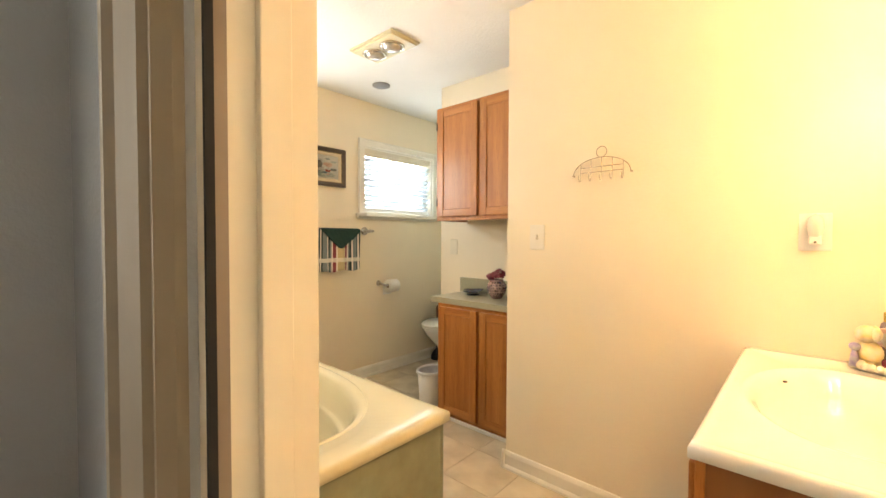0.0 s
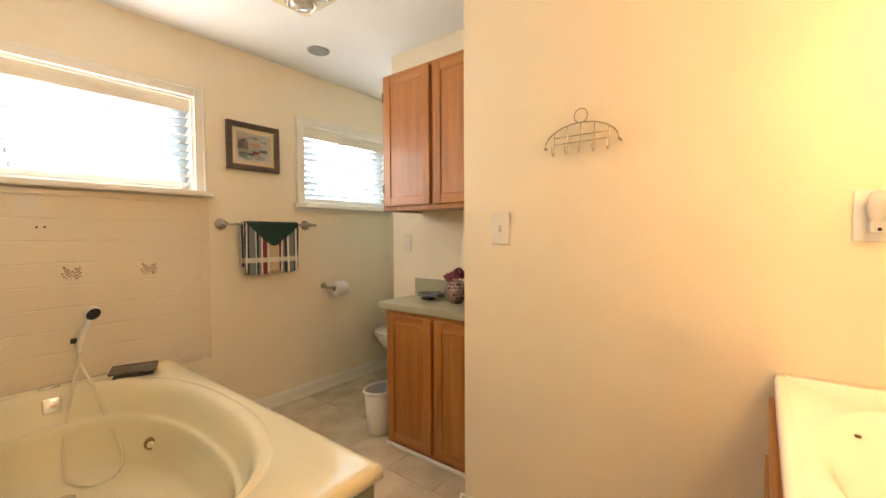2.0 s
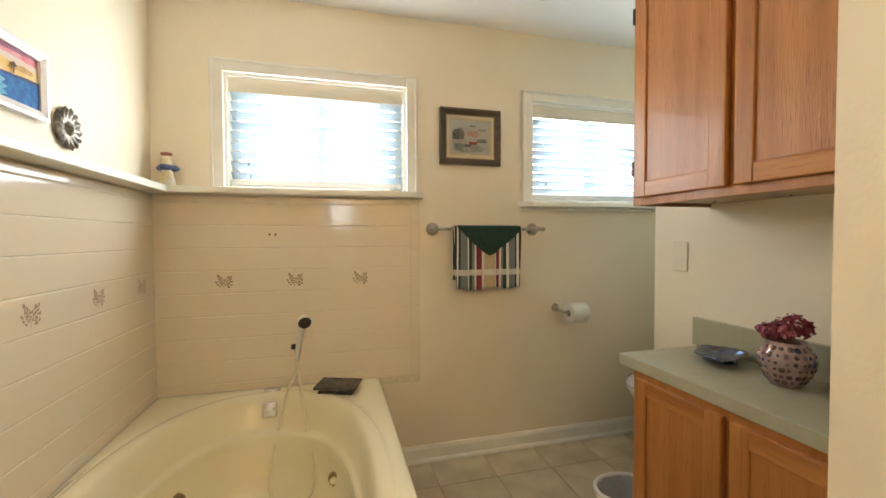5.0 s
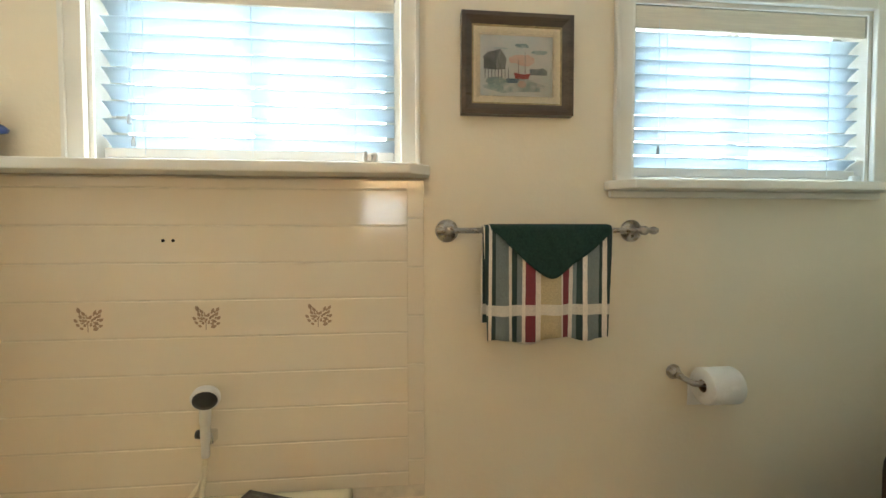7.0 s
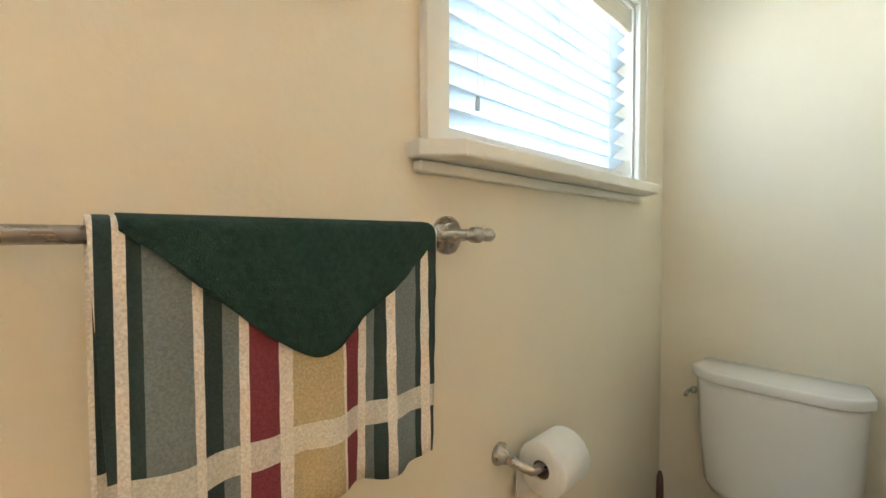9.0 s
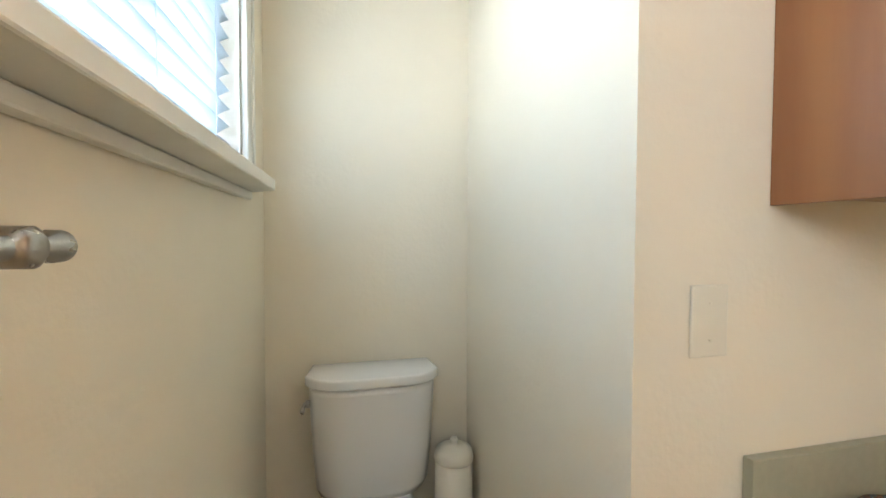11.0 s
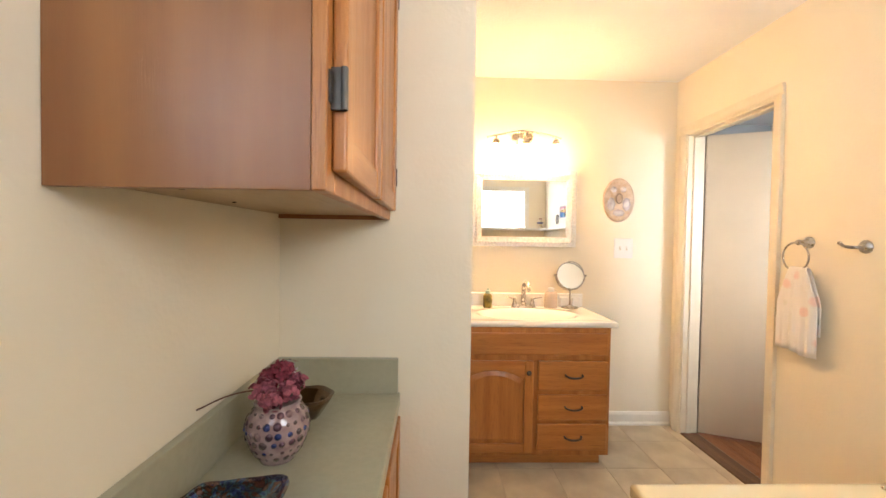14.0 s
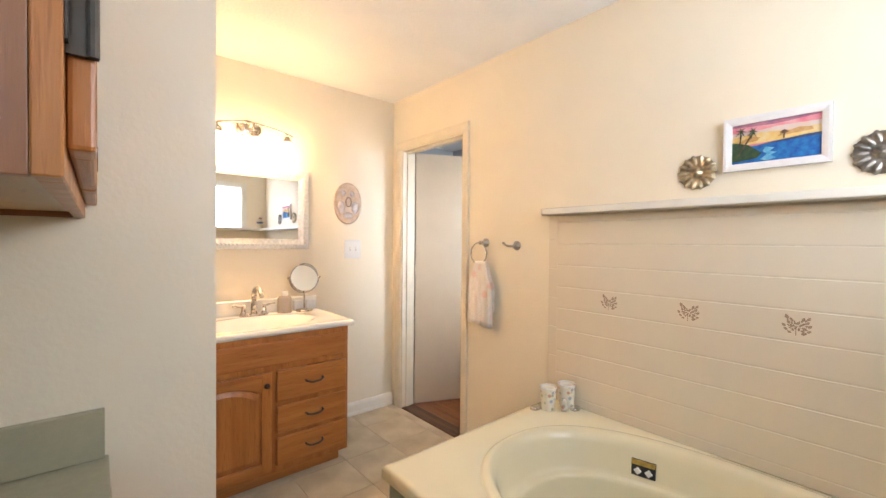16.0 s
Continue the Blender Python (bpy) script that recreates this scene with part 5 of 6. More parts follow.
def bloom(c, r, n, s, seed):
    """A head of many small curled petals."""
    q = random.Random(seed)
    bm = bmesh.new()
    for i in range(n):
        d = Vector((q.gauss(0, 1), q.gauss(0, 1), q.gauss(0.3, 0.8))).normalized()
        p = Vector(c) + d * r * q.uniform(0.45, 1.0)
        t = d.orthogonal().normalized()
        t.rotate(Matrix.Rotation(q.uniform(0, 6.28), 3, d))
        u = d.cross(t)
        w = s * q.uniform(0.7, 1.3)
        v = [bm.verts.new(p + t * w * a + u * w * b + d * w * h) for a, b, h in ((0, -1, 0), (0.7, -0.3, 0.25), (0.6, 0.6, 0.5), (0, 1, 0.8), (-0.6, 0.6, 0.5), (-0.7, -0.3, 0.25))]
        bm.faces.new(v)
    return bm


for k, (dx, dy, dz, r, m) in enumerate(((0.020, 0.030, 0.030, 0.030, 0), (-0.030, 0.022, 0.026, 0.027, 0), (-0.004, -0.026, 0.058, 0.031, 1), (0.030, -0.028, 0.036, 0.026, 1), (-0.030, -0.026, 0.030, 0.025, 0), (-0.008, 0.058, 0.016, 0.022, 0))):
    part("flower_head", bloom((VX + dx * 0.95, VY + dy * 0.9, 0.944 + dz * 0.85), r * 0.86, 100, 0.0078, k), PETAL[m], fl)
part("flower_head", bloom((VX - 0.012, VY - 0.032, 0.992), 0.024, 36, 0.004, 77), PETAL[2], fl, "pale tiny dried florets")
part("stem", rod(smooth_path([(VX, VY, 0.92), (VX + 0.02, VY + 0.03, 0.968), (VX + 0.07, VY + 0.06, 0.972), (VX + 0.115, VY + 0.10, 0.958)], 6), 0.0016, 6), mat("dry_stem", (0.16, 0.08, 0.05), 0.9), fl, "thin brown dried stem")

# amber bowl behind the vase
bw = solo("bowl", turned((2.045, -1.545, 0.8155), [(0, 0), (0.030, 0), (0.034, 0.006), (0.050, 0.030), (0.066, 0.058), (0.063, 0.059), (0.047, 0.034), (0.03, 0.012), (0, 0.010)], seg=36, wobble=lambda a, k: 1 + 0.04 * math.sin(6 * a)), mat("amber_lustre_glass", (0.13, 0.065, 0.018), 0.06, 0.65, var=0.3, scale=20, coat=0.8), (2.045, -1.545, 0.8155), "amber iridescent glass bowl on the counter", "bowl", True)


# leaf-shaped carnival glass dish
def leaf_dish():
    bm = bmesh.new()
    n, m = 56, 9
    rings = []
    for j in range(m + 1):
        f = j / m
        ring = []
        for i in range(n):
            a = 2 * math.pi * i / n
            rad = 0.080 * (1 + 0.36 * max(0.0, math.cos(a)) ** 7 + 0.10 * math.cos(a) + 0.045 * math.sin(5 * a) + 0.03 * math.sin(9 * a))
            ripple = 0.0022 * math.sin(3 * a + 9 * f) * f
            z = 0.008 + 0.022 * f ** 2.4 + ripple + (0.006 * max(0, math.sin(a)) * f)
            ring.append(bm.verts.new((rad * f * math.cos(a) * 1.05 if j else 0, rad * f * math.sin(a) * 0.92 if j else 0, z)) if j else None)
        rings.append(ring)
    c = bm.verts.new((0, 0, 0.008))
    for i in range(n):
        bm.faces.new((c, rings[1][i], rings[1][(i + 1) % n]))
    for j in range(1, m):
        for i in range(n):
            bm.faces.new((rings[j][i], rings[j + 1][i], rings[j + 1][(i + 1) % n], rings[j][(i + 1) % n]))
    bmesh.ops.recalc_face_normals(bm, faces=bm.faces)
    bmesh.ops.solidify(bm, geom=bm.faces[:], thickness=0.005)
    lathe(bm, (0, 0, 0), [(0.045, 0), (0.05, 0.003), (0.045, 0.006), (0, 0.006)], seg=20)
    bmesh.ops.rotate(bm, verts=bm.verts, cent=(0, 0, 0), matrix=Matrix.Rotation(radians(-140), 3, "Z"))
    bmesh.ops.translate(bm, verts=bm.verts, vec=(2.068, -1.125, 0.816))
    return bm


CARN = mat("carnival_glass", (0.015, 0.018, 0.035), 0.07, 0.9, scale=16, col2=(0.10, 0.08, 0.14), coat=1.0, bump=0.5, bscale=45)
nt = CARN.node_tree
vr = nt.nodes.new("ShaderNodeValToRGB")
vr.color_ramp.elements[0].color, vr.color_ramp.elements[1].color = (0.012, 0.012, 0.02, 1), (0.03, 0.035, 0.06, 1)
for p_, c_ in ((0.40, (0.02, 0.05, 0.24, 1)), (0.47, (0.10, 0.28, 0.40, 1)), (0.52, (0.03, 0.03, 0.05, 1)), (0.60, (0.24, 0.12, 0.09, 1)), (0.68, (0.05, 0.03, 0.08, 1))):
    e_ = vr.color_ramp.elements.new(p_)
    e_.color = c_
wv = nt.nodes.new("ShaderNodeTexNoise")
wv.inputs["Scale"].default_value, wv.inputs["Distortion"].default_value = 22, 3.5
nt.links.new([k for k in nt.nodes if k.type == "MAPPING"][0].outputs[0], wv.inputs["Vector"])
nt.links.new(wv.outputs["Fac"], vr.inputs[0])
nt.links.new(vr.outputs[0], nt.nodes["Principled BSDF"].inputs["Base Color"])
solo("leaf_dish", leaf_dish(), CARN, (2.085, -1.135, 0.816), "dark iridescent blue leaf-shaped glass dish on the counter", "dish", True)

# waste bin beside the base cabinet
tb = thing("waste_bin", (1.915, -0.865, FZ), "white plastic waste bin with a liner beside the cabinet", "bin")
part("body", turned((1.915, -0.865, FZ), [(0, 0.0), (0.085, 0), (0.09, 0.006), (0.112, 0.27), (0.108, 0.27), (0.086, 0.012), (0, 0.012)], seg=36, squash=(1.05, 0.85)), PLASTIC, tb, "", True)
part("rim", turned((1.915, -0.865, FZ), [(0.110, 0.258), (0.120, 0.262), (0.121, 0.274), (0.112, 0.279), (0.106, 0.270), (0.110, 0.258)], seg=36, squash=(1.05, 0.85)), PLASTIC, tb, "", True)
part("liner", turned((1.915, -0.865, FZ), [(0.105, 0.266), (0.098, 0.20), (0.07, 0.10), (0, 0.07)], seg=36, squash=(1.05, 0.85), wobble=lambda a, k: 1 - 0.03 * k + 0.03 * math.sin(11 * a + k)), mat("grey_liner", (0.55, 0.55, 0.56), 0.4, var=0.1, scale=20), tb, "pale grey bin liner", True)

# ---- toilet alcove ----
to = thing("toilet", (2.75, -0.355, FZ), "white porcelain toilet with a rounded tank lid", "toilet")
TYC = -0.355


def tank_lid():
    n = 20
    pts = [(3.085, TYC - 0.20), (3.085, TYC + 0.20)]
    pts += [(2.968 - 0.072 * (1 - abs(1 - 2 * k / n) ** 5), TYC + 0.215 - 0.43 * k / n) for k in range(n + 1)]
    return pts


bm = prism(tank_lid(), "z", 0.815, 0.850)
bmesh.ops.bevel(bm, geom=[e for e in bm.edges], offset=0.008, segments=3, affect="EDGES", profile=0.5)
part("tank_lid", bm, PORCELAIN, to, "", True)
bm = bmesh.new()
rings = []
for z, s in ((0.44, 0.84), (0.47, 0.90), (0.60, 0.955), (0.79, 1.0), (0.8145, 1.0)):
    rings.append([bm.verts.new((3.085 - (3.085 - x - 0.012) * s, TYC + (y - TYC) * 0.94 * s, z)) for x, y in tank_lid()])
for a, b in zip(rings, rings[1:]):
    n = len(a)
    for i in range(n):
        bm.faces.new((a[i], a[(i + 1) % n], b[(i + 1) % n], b[i]))
bm.faces.new(rings[0]), bm.faces.new(rings[-1])
bmesh.ops.recalc_face_normals(bm, faces=bm.faces)
part("tank", bm, PORCELAIN, to, "", True)
hd = part("flush_lever", turned((2.955, TYC + 0.196, 0.765), [(0, 0), (0.012, 0), (0.012, 0.014), (0, 0.016)], "y", 14), NICKEL, to, "brushed nickel flush lever", True)
part("lever_arm", rod([(2.955, TYC + 0.212, 0.765), (2.935, TYC + 0.215, 0.764), (2.905, TYC + 0.215, 0.760)], [0.006, 0.006, 0.007], 10), NICKEL, hd, "", True)


def bowl_ring(bm, z, x0, x1, w, n=40):
    c, a = (x0 + x1) / 2, (x1 - x0) / 2
    return [bm.verts.new((c + a * math.cos(t) * (1 if math.cos(t) < 0 else 0.96), TYC + w * math.sin(t) * (1.0 - 0.14 * (math.cos(t) < -0.3) * (abs(math.cos(t)) - 0.3)), z)) for t in [2 * math.pi * i / n for i in range(n)]]


bm = bmesh.new()
rs = [bowl_ring(bm, *q) for q in ((FZ + 0.001, 2.58, 2.98, 0.11), (FZ + 0.03, 2.58, 2.98, 0.11), (0.13, 2.60, 2.97, 0.10), (0.22, 2.53, 2.96, 0.125), (0.32, 2.42, 2.95, 0.175), (0.375, 2.385, 2.95, 0.185), (0.39, 2.385, 2.95, 0.185))]
for a, b in zip(rs, rs[1:]):
    for i in range(40):
        bm.faces.new((a[i], a[(i + 1) % 40], b[(i + 1) % 40], b[i]))
bm.faces.new(rs[0]), bm.faces.new(rs[-1])
bmesh.ops.recalc_face_normals(bm, faces=bm.faces)
part("bowl", bm, PORCELAIN, to, "", True)
for nm, z0, z1, g in (("seat", 0.391, 0.410, 0.004), ("seat_lid", 0.4105, 0.432, 0.0)):
    bm = bmesh.new()
    rs = [bowl_ring(bm, *q) for q in ((z0, 2.375 + g, 2.86, 0.188), (z0 + 0.006, 2.368 + g, 2.865, 0.193), (z1 - 0.006, 2.370 + g, 2.865, 0.192), (z1, 2.39 + g, 2.85, 0.178))]
    for a, b in zip(rs, rs[1:]):
        for i in range(40):
            bm.faces.new((a[i], a[(i + 1) % 40], b[(i + 1) % 40], b[i]))
    bm.faces.new(rs[0]), bm.faces.new(rs[-1])
    bmesh.ops.recalc_face_normals(bm, faces=bm.faces)
    part(nm, bm, PORCELAIN, to, "", True)
part("neck", one(2.86, 3.06, TYC - 0.13, TYC + 0.13, 0.33, 0.439, 0.02, 3), PORCELAIN, to)

cn = thing("paper_canister", (2.965, -0.625, FZ), "ivory plastic spare toilet paper canister with a knobbed lid", "canister")
part("body", turned((2.965, -0.625, FZ), [(0, 0), (0.066, 0), (0.068, 0.006), (0.064, 0.55), (0, 0.55)], seg=32), IVORY, cn, "", True)
part("lid", turned((2.965, -0.625, FZ), [(0.066, 0.551), (0.068, 0.560), (0.062, 0.585), (0.035, 0.598), (0.012, 0.601), (0.010, 0.607), (0.014, 0.616), (0.010, 0.624), (0, 0.626)], seg=32), IVORY, cn, "", True)
pl = thing("plunger", (2.80, -0.10, FZ), "plunger with dark wooden handle and black rubber cup", "plunger")
part("cup", turned((2.80, -0.10, FZ), [(0.060, 0.0), (0.064, 0.01), (0.058, 0.05), (0.035, 0.085), (0.016, 0.10), (0.014, 0.13), (0, 0.13)], seg=28), BLACK, pl, "", True)
part("handle", turned((2.80, -0.10, FZ), [(0.010, 0.11), (0.011, 0.50), (0.009, 0.535), (0.005, 0.55), (0, 0.552)], seg=14), wood("dark_handle", (0.09, 0.045, 0.025), (0.05, 0.02, 0.012)), pl, "dark stained wooden handle", True)

# ---- vanity ----
VX0, VX1, VYF, VZ = 0.692, HX - 0.002, -2.772, 0.794
vn = thing("vanity_cabinet", (1.15, -3.05, FZ), "honey oak bathroom vanity with an arched door and three drawers", "vanity")
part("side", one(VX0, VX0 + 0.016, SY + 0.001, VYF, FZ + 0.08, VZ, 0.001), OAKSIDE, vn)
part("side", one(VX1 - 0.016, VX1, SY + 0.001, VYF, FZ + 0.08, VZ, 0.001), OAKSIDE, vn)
part("toe_kick", one(VX0 + 0.025, VX1, SY + 0.001, VYF - 0.045, FZ + 0.001, FZ + 0.0795, 0.001), OAKX, vn, "recessed oak toe kick")
fr = bmesh.new()
XM = 1.122
for a, b, c, d in ((VX0, VX0 + 0.035, FZ + 0.08, VZ), (VX1 - 0.04, VX1, FZ + 0.08, VZ), (VX0 + 0.035, VX1 - 0.04, FZ + 0.08, FZ + 0.125), (VX0 + 0.035, VX1 - 0.04, 0.605, VZ), (XM - 0.022, XM + 0.022, FZ + 0.125, 0.605), (VX0 + 0.035, XM - 0.022, 0.400, 0.450), (VX0 + 0.035, XM - 0.022, 0.232, 0.285)):
    box(fr, a, b, VYF, VYF + 0.019, c, d, 0.0015, 1)
part("face_frame", fr, OAK, vn)
part("apron_rail", one(VX0 + 0.02, VX1 - 0.02, VYF + 0.0195, VYF + 0.034, 0.640, 0.765, 0.005, 2), OAKX, vn, "oak false drawer front under the basin")
for z0, z1 in ((0.438, 0.606), (0.268, 0.414), (0.096, 0.246)):
    dw = part("drawer", one(VX0 + 0.018, XM - 0.012, VYF + 0.0195, VYF + 0.038, z0, z1, 0.007, 3), OAKX, vn, "oak drawer front with rounded edges")
    c, zc = (VX0 + XM) / 2, (z0 + z1) / 2 + 0.004
    part("pull", rod(smooth_path([(c - 0.048, VYF + 0.039, zc + 0.004), (c - 0.044, VYF + 0.055, zc), (c - 0.02, VYF + 0.064, zc - 0.006), (c + 0.02, VYF + 0.064, zc - 0.006), (c + 0.044, VYF + 0.055, zc), (c + 0.048, VYF + 0.039, zc + 0.004)], 5), 0.0055, 10), BRONZE, dw, "dark bronze bow pull", True)
vd = panel_door("y", VYF + 0.0195, XM + 0.014, VX1 - 0.018, 0.082, 0.606, 0.019, vn, 1, "oak vanity door with an arched raised panel", 0.05)
part("knob", turned((XM + 0.045, VYF + 0.038, 0.545), [(0, 0), (0.006, 0), (0.006, 0.010), (0.014, 0.016), (0.014, 0.022), (0.006, 0.026), (0, 0.026)], "y", 18), BRONZE, vd, "dark bronze round knob", True)

# top with integral basin
vt = thing("wash_basin", (1.12, -3.0, VZ), "white cultured marble vanity top with an integral oval basin", "basin")
BX, BY, BA, BB = 1.12, -3.0, 0.30, 0.195
TX = (0.652, HX - 0.001, SY + 0.001, -2.747)


def vanity_slab():
    bm = bmesh.new()
    n = 96
    x0, x1, y0, y1 = TX
    outer = []
    for i in range(n):
        a = 2 * math.pi * i / n
        c, s = math.cos(a), math.sin(a)
        t = min(((x1 - BX) if c > 0 else (BX - x0)) / max(abs(c), 1e-6), ((y1 - BY) if s > 0 else (BY - y0)) / max(abs(s), 1e-6))
        outer.append([BX + c * t, BY + s * t])
    for q in ((x1, y1), (x0, y1), (x0, y0), (x1, y0)):
        k = min(range(n), key=lambda i: (outer[i][0] - q[0]) ** 2 + (outer[i][1] - q[1]) ** 2)
        outer[k] = [*q]
    rings = []
    for ins, z in ((0.01, VZ + 0.0005), (0.0, VZ + 0.004), (0.0, VZ + 0.024), (0.004, VZ + 0.032), (0.010, VZ + 0.035), (0.020, VZ + 0.0355), (0.024, VZ + 0.0335), (0.030, VZ + 0.0325)):
        rings.append([bm.verts.new((min(max(x, x0 + ins), x1 - (ins if ins > 0.02 else 0)), min(max(y, y0), y1 - ins), z)) for x, y in outer])
    for s, z in ((1.10, VZ + 0.0325), (1.08, VZ + 0.034), (1.05, VZ + 0.033), (1.0, VZ + 0.026), (0.93, VZ + 0.005), (0.86, VZ - 0.03), (0.74, VZ - 0.07), (0.55, VZ - 0.095), (0.3, VZ - 0.105), (0.1, VZ - 0.108)):
        rings.append([bm.verts.new((BX + BA * s * math.cos(2 * math.pi * i / n), BY + BB * s * math.sin(2 * math.pi * i / n), z)) for i in range(n)])
    for a, b in zip(rings, rings[1:]):
        for i in range(n):
            j = (i + 1) % n
            bm.faces.new((a[i], a[j], b[j], b[i]))
    bm.faces.new(rings[-1])
    bmesh.ops.recalc_face_normals(bm, faces=bm.faces)
    return bm


part("slab", vanity_slab(), MARBLE, vt, "", True)
part("backsplash", one(TX[0], TX[1], SY + 0.001, SY + 0.022, VZ + 0.034, VZ + 0.125, 0.006, 3), MARBLE, vt)
part("drain", turned((BX, BY, VZ - 0.107), [(0.022, 0), (0.022, 0.004), (0.016, 0.006), (0, 0.007)], seg=20), CHROME, vt, "", True)
part("overflow_hole", turned((BX + 0.197, BY + 0.128, VZ + 0.006), [(0, 0.004), (0.006, 0.004), (0.006, 0.0), (0, 0.0)], seg=12), BRONZE, vt, "small dark overflow hole", True)

fc = thing("faucet", (1.085, -3.245, VZ + 0.035), "brushed nickel centre-set basin faucet with two lever handles", "faucet")
FB = VZ + 0.0335
part("deck_plate", turned((1.085, -3.245, FB), [(1, 0), (1, 0.008), (0.9, 0.014), (0, 0.016)], seg=32, squash=(0.085, 0.028)), NICKEL, fc, "", True)
part("spout", rod(smooth_path([(1.085, -3.245, FB + 0.01), (1.085, -3.245, FB + 0.10), (1.085, -3.235, FB + 0.15), (1.085, -3.19, FB + 0.178), (1.085, -3.13, FB + 0.172), (1.085, -3.085, FB + 0.135)], 6), [0.019] * 6 + [0.015] * 10 + [0.013] * 15, 16), NICKEL, fc, "", True)
for s in (-1, 1):
    h = part("handle", turned((1.085 + s * 0.062, -3.245, FB + 0.008), [(0.019, 0), (0.021, 0.006), (0.014, 0.02), (0.010, 0.045), (0.014, 0.055), (0.010, 0.062), (0, 0.064)], seg=20), NICKEL, fc, "", True)
    part("lever", rod([(1.085 + s * 0.062, -3.245, FB + 0.060), (1.085 + s * 0.09, -3.240, FB + 0.067), (1.085 + s * 0.125, -3.235, FB + 0.072)], [0.007, 0.006, 0.005], 10), NICKEL, h, "", True)

# mirror and light
mr = thing("wall_mirror", (1.08, SY, 1.245), "wall mirror in a wide carved silver frame over the vanity", "mirror")
mx0, mx1, mz0, mz1 = 0.716, 1.444, 1.245, 1.775
part("frame", ring_frame(bmesh.new(), "y", mx0, mx1, mz0, mz1, 0.068, SY + 0.032, SY + 0.0005, -0.012), SILVERFRAME, mr)
part("glass", boxes((mx0 + 0.06, mx1 - 0.06, SY + 0.010, SY + 0.016, mz0 + 0.06, mz1 - 0.06)), MIRROR, mr, "bevelled mirror glass")
bd = bmesh.new()
k = 0
for a, b, horizontal, fixed in ((mx0, mx1, True, mz0 + 0.03), (mx0, mx1, True, mz1 - 0.03), (mz0, mz1, False, mx0 + 0.03), (mz0, mz1, False, mx1 - 0.03)):
    n = int((b - a) / 0.022)
    for i in range(n):
        u = a + (b - a) * (i + 0.5) / n
        p = (u, SY + 0.030, fixed) if horizontal else (fixed, SY + 0.030, u)
        lathe(bd, p, [(0.0095, 0), (0.008, 0.002), (0.004, 0.003), (0, 0.0033)], "y", 7, wobble=lambda q, k: 1 + 0.2 * math.sin(3 * q))
tagged(part("carved_relief", bd, SILVERFRAME, mr, "carved relief along the frame"), kind="stuff")

vl = thing("vanity_light", (1.1, SY, 1.99), "three-lamp vanity light with frosted glass shades on a wavy nickel bar", "light fixture")
part("backplate", turned((1.1, SY + 0.0005, 2.005), [(0, 0), (1, 0), (1, 0.012), (0.8, 0.020), (0, 0.022)], "y", 32, squash=(0.055, 0.075)), NICKEL, vl, "", True)
part("arm", rod(smooth_path([(0.85, SY + 0.085, 1.985), (0.93, SY + 0.085, 2.005), (1.02, SY + 0.085, 2.022), (1.1, SY + 0.085, 2.028), (1.18, SY + 0.085, 2.022), (1.27, SY + 0.085, 2.005), (1.36, SY + 0.085, 1.985)], 6), 0.007, 10), NICKEL, vl, "", True)
part("stem", rod([(1.1, SY + 0.02, 2.005), (1.1, SY + 0.085, 2.026)], 0.010, 12), NICKEL, vl, "", True)
for x, z in ((0.9, 1.998), (1.1, 2.026), (1.3, 1.998)):
    s = part("holder", turned((x, SY + 0.13, 1.93), [(0.022, 0), (0.024, 0.02), (0.015, 0.035), (0, 0.037)], seg=20), NICKEL, vl, "", True)
    part("holder_arm", rod([(x, SY + 0.085, z), (x, SY + 0.12, z - 0.008), (x, SY + 0.13, 1.963)], 0.006, 10), NICKEL, s, "", True)
    sh = part("shade", turned((x, SY + 0.13, 1.93), [(0.024, 0), (0.040, -0.02), (0.055, -0.06), (0.064, -0.10), (0.068, -0.118), (0.065, -0.118), (0.060, -0.10), (0.051, -0.06), (0.036, -0.02), (0.02, -0.004)], seg=28), SHADE, vl, "glowing frosted glass shade", True)

# oval plaque on the south wall
pq = thing("wall_plaque", (0.407, SY, 1.583), "oval tan and pearl shell plaque on the wall", "wall plaque")
part("plate", turned((0.407, SY + 0.0005, 1.583), [(0, 0), (1, 0), (1.0, 0.008), (0.93, 0.016), (0.85, 0.012), (0, 0.010)], "y", 48, squash=(0.155, 0.112)), mat("tan_plaque", (0.50, 0.36, 0.24), 0.45, scale=26, col2=(0.62, 0.50, 0.40), bump=0.5, bscale=60), pq, "", True)
PEARL = mat("pearl_shell", (0.66, 0.60, 0.58), 0.22, 0.2, scale=30, col2=(0.46, 0.40, 0.40), coat=0.6)
for u, w, a, b in ((-0.055, -0.03, 0.03, 0.05), (0.055, -0.03, 0.03, 0.05), (0.0, -0.09, 0.045, 0.026), (-0.03, 0.075, 0.022, 0.022), (0.04, 0.075, 0.022, 0.022)):
    part("shell", turned((0.407 + u, SY + 0.010, 1.583 + w), [(1, 0), (0.8, 0.006), (0.4, 0.009), (0, 0.010)], "y", 20, squash=(b, a), wobble=lambda q, k: 1 + 0.08 * math.sin(7 * q)), PEARL, pq, "", True)
part("loop_ornament", rod([(0.407 + 0.022 * math.sin(a), SY + 0.018, 1.593 + 0.034 * math.cos(a)) for a in [2 * math.pi * i / 24 for i in range(24)]], 0.004, 8, True), mat("brown_loop", (0.26, 0.19, 0.14), 0.5), pq, "brown loop ornament", True)

